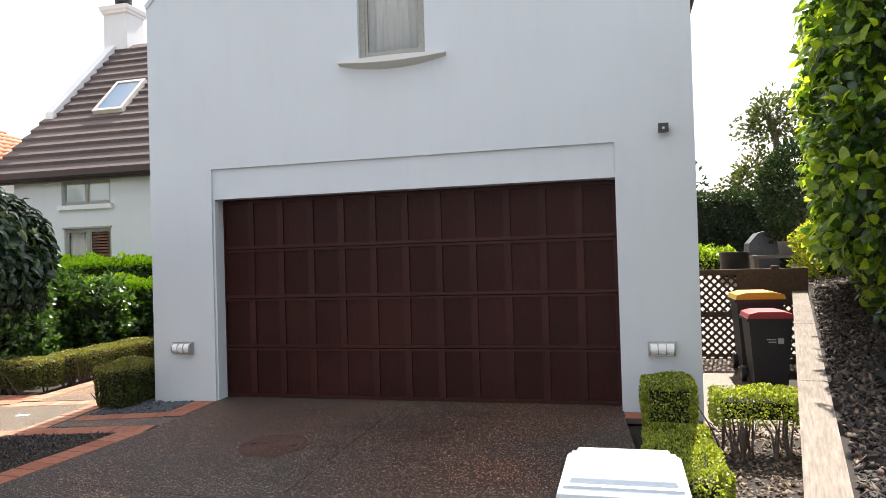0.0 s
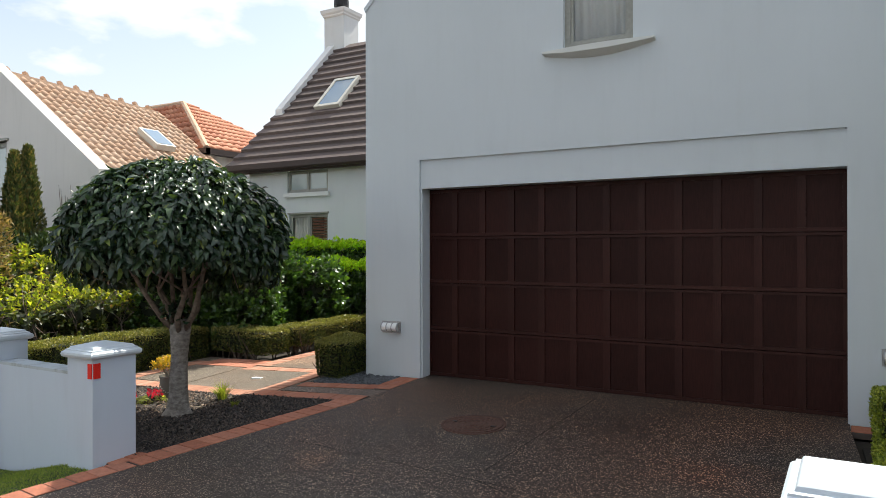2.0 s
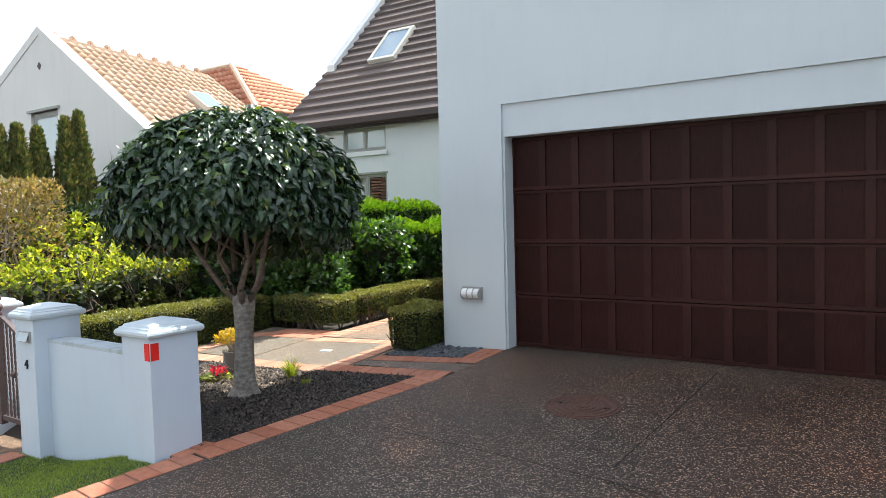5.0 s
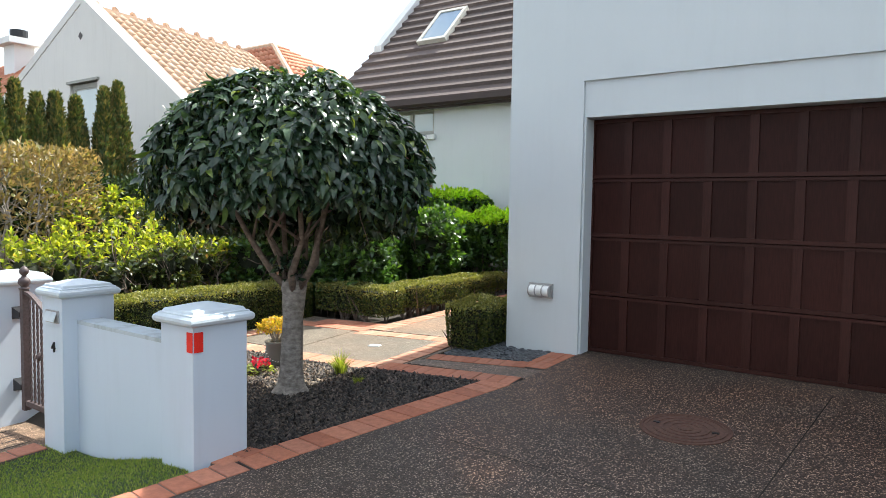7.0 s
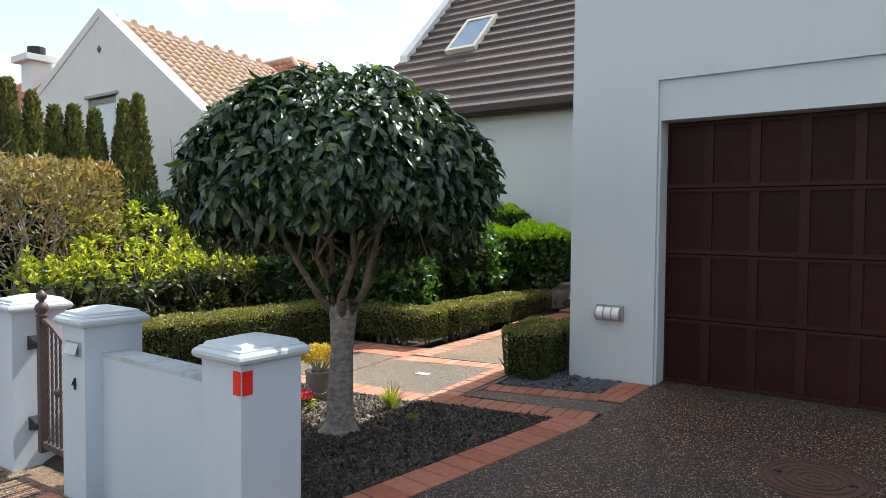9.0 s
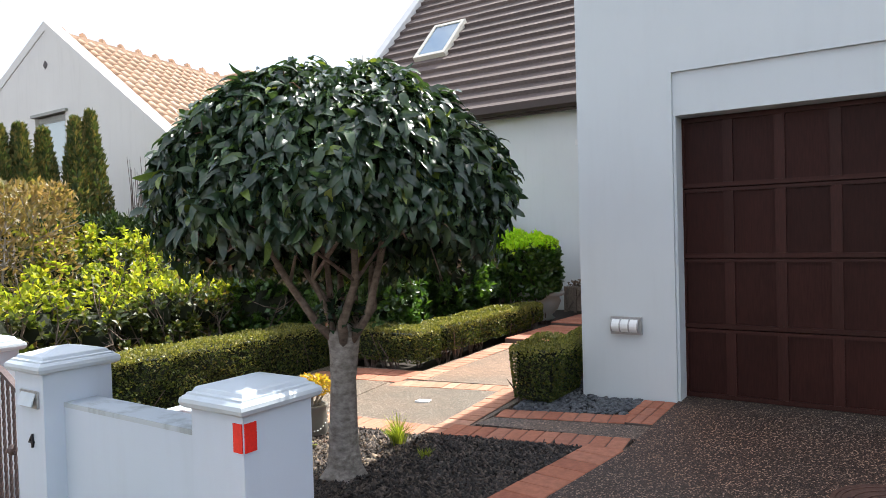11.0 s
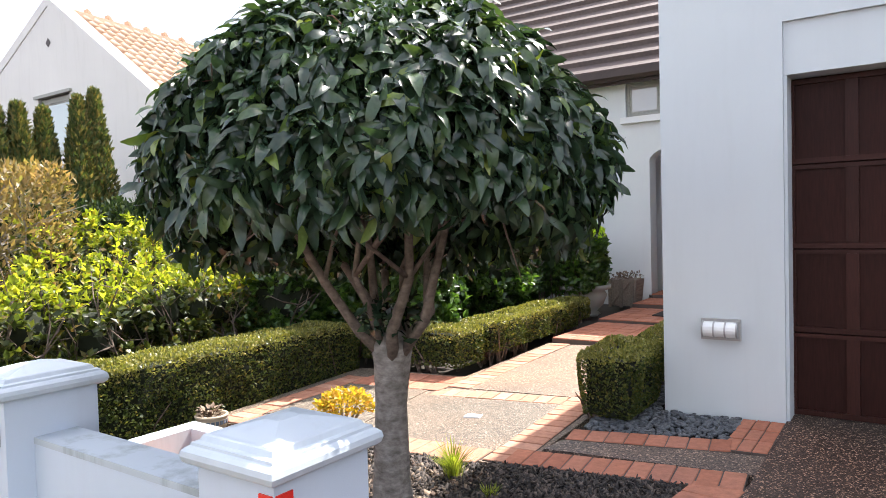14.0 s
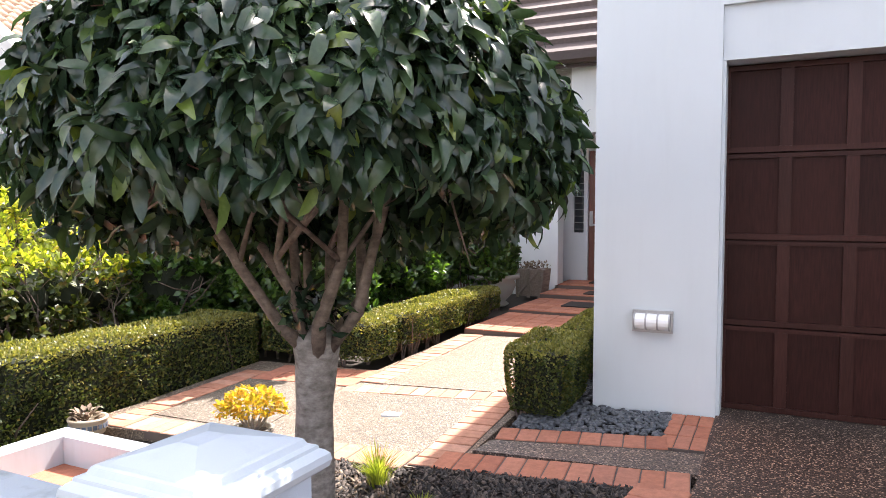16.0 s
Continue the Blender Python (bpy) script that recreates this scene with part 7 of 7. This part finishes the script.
def wheelie_bin(x, y, z, lid, label, printed=False, kw=1.0, kh=1.0):
    w = empty("wheelie_bin", (x, y, z), label, "wheelie bin", "bins in the side yard")
    bm = bmesh.new()
    r0 = [bm.verts.new((x + sx * 0.20, y + sy * 0.22, z + 0.04)) for sx, sy in ((-1, -1), (1, -1), (1, 1), (-1, 1))]
    r1 = [bm.verts.new((x + sx * 0.26, y + sy * 0.30, z + 0.80)) for sx, sy in ((-1, -1), (1, -1), (1, 1), (-1, 1))]
    bm.faces.new(r0[::-1])
    bm.faces.new(r1)
    for i in range(4):
        j = (i + 1) % 4
        bm.faces.new((r0[i], r0[j], r1[j], r1[i]))
    body = part("body", bm, M["bin"], w, "", False, 0.02, 2)
    part("rim", bbox(x - 0.285, y - 0.325, z + 0.775, x + 0.285, y + 0.325, z + 0.81), M["bin"], w, "", False, 0.01)
    part("lid", extrude_poly([(x - 0.28, z + 0.811), (x + 0.28, z + 0.811), (x + 0.26, z + 0.86), (x + 0.15, z + 0.885), (x - 0.15, z + 0.885), (x - 0.26, z + 0.86)], "y", y - 0.34, y + 0.32), lid, w, "coloured plastic lid", False, 0.012)
    part("handle", bbox(x - 0.2, y + 0.34, z + 0.80, x + 0.2, y + 0.37, z + 0.83), M["bin"], w)
    for s in (-1, 1):
        t = part("wheel", lathe([(0.10, -0.025), (0.10, 0.025)], 16), M["black"], w)
        t.data.transform(Matrix.Translation(w.location))
        t.matrix_local = Matrix.Translation((s * 0.23, 0.24, 0.1)) @ Matrix.Rotation(radians(90), 4, "Y")
    if printed:
        for dx0, dx1, zz in ((-0.05, 0.06, 0.56), (-0.03, 0.06, 0.53)):
            part("print_bar", bbox(x + dx0, y - 0.302 + 0.015, z + zz, x + dx1, y - 0.27, z + zz + 0.012), M["bin_print"], body)
        part("print_mark", bbox(x + 0.085, y - 0.302 + 0.012, z + 0.52, x + 0.15, y - 0.27, z + 0.58), M["bin_print"], body)
    for o in w.children_recursive:
        o.data.transform(Matrix.Diagonal((kw, kw, kh, 1))) if o.name.split(".")[0] != "wheel" else None


wheelie_bin(5.92, 1.95, ground_z(5.9, 2.0) - 0.17, M["bin_red"], "charcoal wheelie bin with a red lid", True, 0.87, 0.98)
wheelie_bin(5.95, 2.75, ground_z(5.9, 2.85) - 0.17, M["bin_yellow"], "larger charcoal wheelie bin with a yellow lid", False, 1.02, 1.14)

lat = empty("lattice_fence", (5.7, 3.6, 0.1), "brown timber lattice fence panel closing the side yard", "fence")
LX0, LX1, LY, LZ0, LZ1 = 5.04, 6.75, 3.6, -0.02, 1.13
part("top_rail", bbox(LX0, LY - 0.04, LZ1, LX1, LY + 0.05, LZ1 + 0.08), M["lattice"], lat)
part("mid_rail", bbox(LX0, LY - 0.035, 0.55, LX1, LY - 0.0245, 0.63), M["lattice"], lat)
part("bottom_rail", bbox(LX0, LY - 0.03, LZ0 - 0.07, LX1, LY + 0.03, LZ0), M["lattice"], lat)
part("board", bbox(LX0 + 0.82, LY - 0.034, LZ1 - 0.42, LX1, LY + 0.02, LZ1), M["lattice"], lat)
part("post", bbox(LX1 - 0.45, LY - 0.05, -0.1, LX1 - 0.36, LY + 0.04, LZ1 + 0.12), M["lattice"], lat)
LH = LZ1 - LZ0
for s in (-1, 1):
    k = -LH
    while k < LX1 - LX0:
        a0, a1 = max(0.0, k), min(LX1 - LX0, k + LH)
        if a1 - a0 > 0.05:
            za, zb = (a0 - k, a1 - k)
            if s < 0:
                za, zb = LH - za, LH - zb
            yy = LY - 0.012 if s > 0 else LY + 0.001
            bm = bmesh.new()
            p0, p1 = Vector((LX0 + a0, LZ0 + za)), Vector((LX0 + a1, LZ0 + zb))
            q = (p1 - p0).normalized()
            q = Vector((-q.y, q.x)) * 0.016
            pts = [p0 + q, p0 - q, p1 - q, p1 + q]
            va = [bm.verts.new((p.x, yy, p.y)) for p in pts]
            vb = [bm.verts.new((p.x, yy + 0.010, p.y)) for p in pts]
            bm.faces.new(va)
            bm.faces.new(vb[::-1])
            for i in range(4):
                j = (i + 1) % 4
                bm.faces.new((va[i], vb[i], vb[j], va[j]))
            part("slat", bm, M["lattice"], lat)
        k += 0.11

tagged(part("yard_ramp", extrude_poly([(3.75, -0.35), (9.1, -0.35), (9.1, 1.02), (7.0, 0.98), (3.75, 0.02)], "x", 5.06, 7.0), M["path"]), "pale aggregate ramp rising behind the lattice fence", "path", "", "structure")
# back yard: bench, covered barbecue, pots
bench = empty("bench", (7.1, 7.6, 1.0), "low weathered timber bench holding pots", "bench")
part("top", bbox(6.7, 7.3, 1.30, 7.9, 7.8, 1.36), M["timber"], bench)
for x in (6.76, 7.8):
    part("leg", bbox(x - 0.04, 7.32, 0.3, x + 0.04, 7.78, 1.2995), M["timber"], bench)
bbq = empty("covered_barbecue", (7.05, 8.3, 0.3), "barbecue under a dark grey fabric cover", "barbecue")
part("cover", extrude_poly([(6.72, 0.3), (7.32, 0.3), (7.31, 1.5), (7.27, 1.74), (7.13, 1.84), (6.94, 1.80), (6.77, 1.60), (6.73, 1.2)], "y", 8.1, 8.7), M["cover"], bbq, "", False, 0.06, 2)
pot1 = empty("bucket", (7.3, 7.5, 1.36), "grey metal bucket with a red flower", "bucket")
part("bucket", lathe([(0.11, 0), (0.14, 0.24), (0.15, 0.25), (0.13, 0.25), (0.0, 0.22)], 16, (7.3, 7.5, 1.36)), M["metal"], pot1, "", True)
leaf_cloud("flower", np.tile([7.32, 7.48, 1.62], (20, 1)) + rng_b.normal(0, 0.05, (20, 3)), rng_b.normal(0, 1, (20, 3)), rng_b.normal(0, 1, (20, 3)), 0.06, 0.04, LEAF_SHORT, M["petal_red"], pot1)
pot2 = empty("planter_tub", (6.35, 7.2, 0.9), "black plastic tub with low greenery", "planter")
part("tub", lathe([(0.2, -0.7), (0.26, 0.5), (0.28, 0.52), (0.24, 0.52), (0.0, 0.48)], 18, (6.35, 7.2, 0.92)), M["black"], pot2, "", True)

hedge("boundary_hedge", [((5.0, 10.5, 0.0), (9.0, 11.3, 2.85))], 420, 0.10, 0.06, M["leaf_dark"], "tall dark boundary hedge across the back yard", 35, depth=0.1, wave=0.08, core=0.2)
hedge("yard_shrub", [((5.3, 9.2, 0.0), (6.7, 10.0, 1.55))], 600, 0.09, 0.05, M["leaf_bright"], "bright green low shrub before the boundary hedge", 36, depth=0.1, wave=0.1, core=0.2, category="shrub")
hedge("pink_flower_shrub", [((7.2, 5.4, 0.9), (8.2, 6.4, 1.85))], 520, 0.10, 0.045, M["leaf_shrub"], "loose shrub with yellow-green leaves on the bank", 37, depth=0.16, wave=0.2, core=0.3, category="shrub")


def leaf_ball(name, c, r, n, ln, wd, material, label, seed, rough=0.12, stems=True):
    rng = np.random.default_rng(seed)
    thing = empty(name, (c[0], c[1], 0.3), label, "tree")
    a, t = rng.uniform(0, 6.28, n), np.arccos(rng.uniform(-0.8, 1, n))
    o = np.stack([np.sin(t) * np.cos(a), np.sin(t) * np.sin(a), np.cos(t)], -1)
    lump = 1 + rough * np.sin(3 * a + 2 * t) * np.cos(4 * t + a) + rough * 0.7 * np.sin(7 * a + 5 * t)
    p = np.array(c) + o * np.array(r) * (lump * (1 - np.abs(rng.normal(0, 0.14, n))))[:, None]
    b = bmesh.new()
    tube(b, [(c[0], c[1], 0.2), (c[0] + 0.05, c[1], c[2] - r[2] * 0.5), (c[0], c[1], c[2] + r[2] * 0.3)], [0.09, 0.07, 0.02], 8)
    for k in range(10):
        e = p[k * 7]
        tube(b, [(c[0], c[1], c[2] - r[2] * 0.6), (np.array(c) + e) / 2, e], [0.04, 0.025, 0.006], 6)
    part("trunk", b, M["twig"], thing)
    tri_leaves("foliage", p, o + rng.normal(0, 0.6, (n, 3)), o + rng.normal(0, 0.5, (n, 3)), ln * rng.uniform(0.6, 1.3, n), wd, material, thing)


leaf_ball("clipped_tree", (7.72, 8.0, 2.5), (0.80, 0.80, 1.12), 9000, 0.07, 0.05, M["leaf_dark"], "dark small-leaved clipped tree on the bank", 51, 0.05)
leaf_ball("far_tree", (8.25, 13.0, 4.75), (0.72, 0.72, 0.72), 1700, 0.13, 0.07, M["leaf_box"], "open tree with dark bronze-green leaves against the sky", 52, 0.35)
leaf_ball("far_tree", (8.1, 13.5, 2.9), (1.1, 0.9, 1.1), 5200, 0.11, 0.07, M["leaf_box"], "rounded olive green tree behind the hedge", 53, 0.2)
leaf_ball("far_tree", (6.2, 15.0, 3.2), (0.55, 0.55, 1.0), 260, 0.2, 0.08, M["leaf_dark"], "thin sparse tree beyond the boundary hedge", 54, 0.4)


def tall_side_hedge():
    """The big hedge on the bank, whose large leaves come close on the right."""
    rng = np.random.default_rng(71)
    thing = empty("side_hedge", (8.0, 1.0, 0.7), "tall broad-leaved hedge with sunlit lime green tips", "hedge")
    cb = bmesh.new()
    ps, os = [], []
    spots = [(6.10, -2.7, 0.75, 3.4, 0.0)]
    for k in range(6):
        y = -1.35 + 1.0 * k
        spots += [(6.02 + 0.225 * (y + 1.0), y, 1.3, 3.7 + 0.15 * k, 0.0), (6.55 + 0.225 * (y + 1.0), y, bank_z(6.5, y) + 0.12, 1.45, 0.0)]
    for x, y, z0, z1, _ in spots:
        lo, hi = (x, y, z0), (x + 1.7, y + 1.0, z1)
        p, o = box_shell(rng, int(1500 * (z1 - z0)), lo, hi, 0.1, 0.13, "xyZ")
        ps.append(p), os.append(o)
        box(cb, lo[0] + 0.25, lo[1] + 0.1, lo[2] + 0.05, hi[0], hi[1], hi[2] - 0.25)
    # dark boxes behind the leaf skin, coloured as the hedge's inner shade
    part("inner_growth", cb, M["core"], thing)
    p, o = np.concatenate(ps), np.concatenate(os)
    a = o * 0.5 + rng.normal(0, 0.5, p.shape) + np.array([0, 0, -0.2])
    u = o + rng.normal(0, 0.45, p.shape) + np.array([0, 0, 0.5])
    lens = 0.115 * rng.uniform(0.6, 1.25, len(p))
    young = rng.random(len(p)) < 0.42
    leaf_cloud("foliage", p[~young], a[~young], u[~young], lens[~young], 0.068, LEAF_LONG, M["leaf_glossy"], thing)["kind"] = "stuff"
    leaf_cloud("new_growth", p[young] + o[young] * 0.04, a[young], u[young], lens[young], 0.072, LEAF_LONG, M["leaf_bright"], thing)["kind"] = "stuff"


tall_side_hedge()


# ---- houses and planting behind the street, which close the place ----
for k, (x, y, w, d, h) in enumerate(((-14, -24, 12, 8, 4.5), (4, -25, 13, 8, 5.0), (22, -24, 12, 8, 4.6))):
    hs = empty("street_house", (x, y, 0), "plain pale house across the street", "house", "houses across the street")
    part("wall", bbox(x - w / 2, y - d / 2, -1, x + w / 2, y + d / 2, h * 0.6), M["plaster_cream"], hs)
    part("roof", extrude_poly([(x - w / 2 - 0.3, h * 0.6), (x + w / 2 + 0.3, h * 0.6), (x, h * 1.3)], "y", y - d / 2 - 0.3, y + d / 2 + 0.3), M["roof_brown"], hs)


# ---- brick paving, piece by piece ----
brick_mes = {}


def brick_mesh(w, l, material="brick"):
    key = (round(w, 3), round(l, 3), material)
    if key not in brick_mes:
        bm = bbox(-w / 2, -l / 2, -0.05, w / 2, l / 2, 0.0)
        bmesh.ops.bevel(bm, geom=[e for e in bm.edges if all(v.co.z > -0.01 for v in e.verts)], offset=0.004, segments=1, affect="EDGES")
        me = bpy.data.meshes.new("brick")
        bm.to_mesh(me)
        bm.free()
        me.materials.append(M[material])
        brick_mes[key] = me
    return brick_mes[key]


rng_k = np.random.default_rng(99)


def brick_band(name, a, c, width, along, label, lift=0.006, zf=ground_z, material="brick"):
    """Bricks side by side across a band from a to c (its centre line), on a mortar bed."""
    a, c = Vector(a), Vector(c)
    d = c - a
    n = max(1, round(d.length / along))
    step = d.length / n
    d.normalize()
    nrm = Vector((-d.y, d.x))
    bm = bmesh.new()
    vs = [bm.verts.new((p.x, p.y, zf(p.x, p.y) + lift - 0.006)) for p in (a + nrm * width / 2, a - nrm * width / 2, c - nrm * width / 2, c + nrm * width / 2)]
    lo = [bm.verts.new(v.co - Vector((0, 0, 0.05))) for v in vs]
    bm.faces.new(vs)
    for i in range(4):
        j = (i + 1) % 4
        bm.faces.new((vs[i], vs[j], lo[j], lo[i]))
    band = tagged(part(name, bm, M["mortar"]), label, "brick edging", "", "structure")
    me = brick_mesh(step - 0.008, width - 0.004, material)
    for i in range(n):
        p = a + d * (step * (i + 0.5))
        o = new("brick", me)
        o.parent = band
        slope = Vector((d.x, d.y, zf(p.x + d.x * 0.1, p.y + d.y * 0.1) * 10 - zf(p.x, p.y) * 10)).normalized()
        side_ = Vector((nrm.x, nrm.y, zf(p.x + nrm.x * 0.1, p.y + nrm.y * 0.1) * 10 - zf(p.x, p.y) * 10)).normalized()
        up_ = slope.cross(side_)
        m = Matrix((slope, side_, up_)).transposed().to_4x4()
        m.translation = (p.x, p.y, zf(p.x, p.y) + lift + rng_k.normal(0, 0.0012))
        o.matrix_local = m @ Matrix.Rotation(rng_k.normal(0, 0.008), 4, "Z")


W = 0.235
brick_band("brick_edging_1", (-0.13, -1.18), (-0.475, -3.42), W + 0.03, 0.155, "terracotta brick edging along the driveway")
brick_band("brick_edging_2", (-0.477, -3.44), (-0.60, -4.3), 0.23, 0.155, "terracotta brick edging between lawn and driveway")
brick_band("brick_edging_3", (-0.602, -4.31), (-0.75, -5.7), 0.23, 0.155, "terracotta brick edging between lawn and driveway", 0.006)
brick_band("brick_edging_4", (-0.60, -3.52), (-0.60, -3.22), 0.13, 0.15, "cut bricks around the pillar base", 0.008)
brick_band("brick_band_1", (-0.02, -1.085), (-1.33, -1.22), 0.24, 0.117, "terracotta brick band from driveway to path", 0.008)
brick_band("brick_band_2", (-0.2, -0.57), (-1.17, -0.72), 0.2, 0.117, "terracotta brick band edging the pebble bed", 0.007)
for k in range(3):
    brick_band("brick_quad_" + str(k + 1), (-0.04 - 0.085 * k, -0.03), (-0.04 - 0.085 * k, -0.63), 0.083, 0.2, "terracotta bricks at the garage corner", 0.007)
brick_band("brick_border_1", (-1.335, -1.33), (-1.40, 0.1), 0.24, 0.117, "brick border of the garden path", 0.0065, ground_z, "brick_sunlit")
brick_band("brick_border_2", (-1.40, 0.12), (-1.38, 1.98), 0.22, 0.117, "brick border of the porch path", 0.0065, ground_z, "brick_sunlit")
brick_band("brick_border_3", (-1.47, -1.29), (-3.7, -1.30), 0.24, 0.117, "sunlit brick border between path and garden bed", 0.0055, ground_z, "brick_sunlit")
brick_band("brick_border_4", (-3.74, -1.42), (-3.74, 0.1), 0.23, 0.117, "brick border beside the low hedge", 0.0055, ground_z, "brick_sunlit")
brick_band("brick_border_5", (-2.55, 0.05), (-2.50, 1.98), 0.22, 0.117, "brick border of the porch path by the hedge", 0.0055, ground_z, "brick_sunlit")
brick_band("brick_band_3", (-1.52, -0.02), (-2.68, -0.13), 0.2, 0.117, "brick band crossing the garden path", 0.0045, ground_z, "brick_sunlit")
for k in range(2):
    brick_band("brick_landing_" + str(k + 1), (-2.65, 0.02 + k * 0.235), (-3.62, -0.02 + k * 0.235), 0.23, 0.2, "shaded brick landing at the hedge", 0.005)


def step_bricks(parent_name, y0, y1, z, x0=-2.62, x1=GX0 - 0.12):
    par = bpy.data.objects[parent_name]
    nx_, ny_ = int((x1 - x0) / 0.2), max(1, round((y1 - y0) / 0.2))
    sx, sy = (x1 - x0) / nx_, (y1 - y0) / ny_
    me = brick_mesh(sx - 0.008, sy - 0.008)
    for j in range(ny_):
        for i in range(nx_):
            o = new("brick", me)
            o.parent = par
            o.matrix_local = Matrix.Translation((x0 + sx * (i + 0.5), y0 + sy * (j + 0.5), z))


step_bricks("porch_step_1", 2.0, 3.3, 0.06)
step_bricks("porch_step_2", 3.3, 4.5, 0.10)
step_bricks("porch_step_3", 4.5, 5.2, 0.16)
step_bricks("porch_step_4", 5.2, 5.95, 0.22)
brick_band("brick_threshold_1", (-3.43, -3.66), (-3.43, -6.4), 0.2, 0.2, "brick edge beside the gate crossing", 0.02, lawn_z)
brick_band("brick_threshold_2", (-2.47, -3.66), (-2.47, -6.4), 0.2, 0.2, "brick edge beside the gate crossing", 0.02, lawn_z)
brick_band("brick_corner", (4.32, -0.15), (4.62, -0.15), 0.2, 0.2, "bricks at the garage's far corner", 0.006)
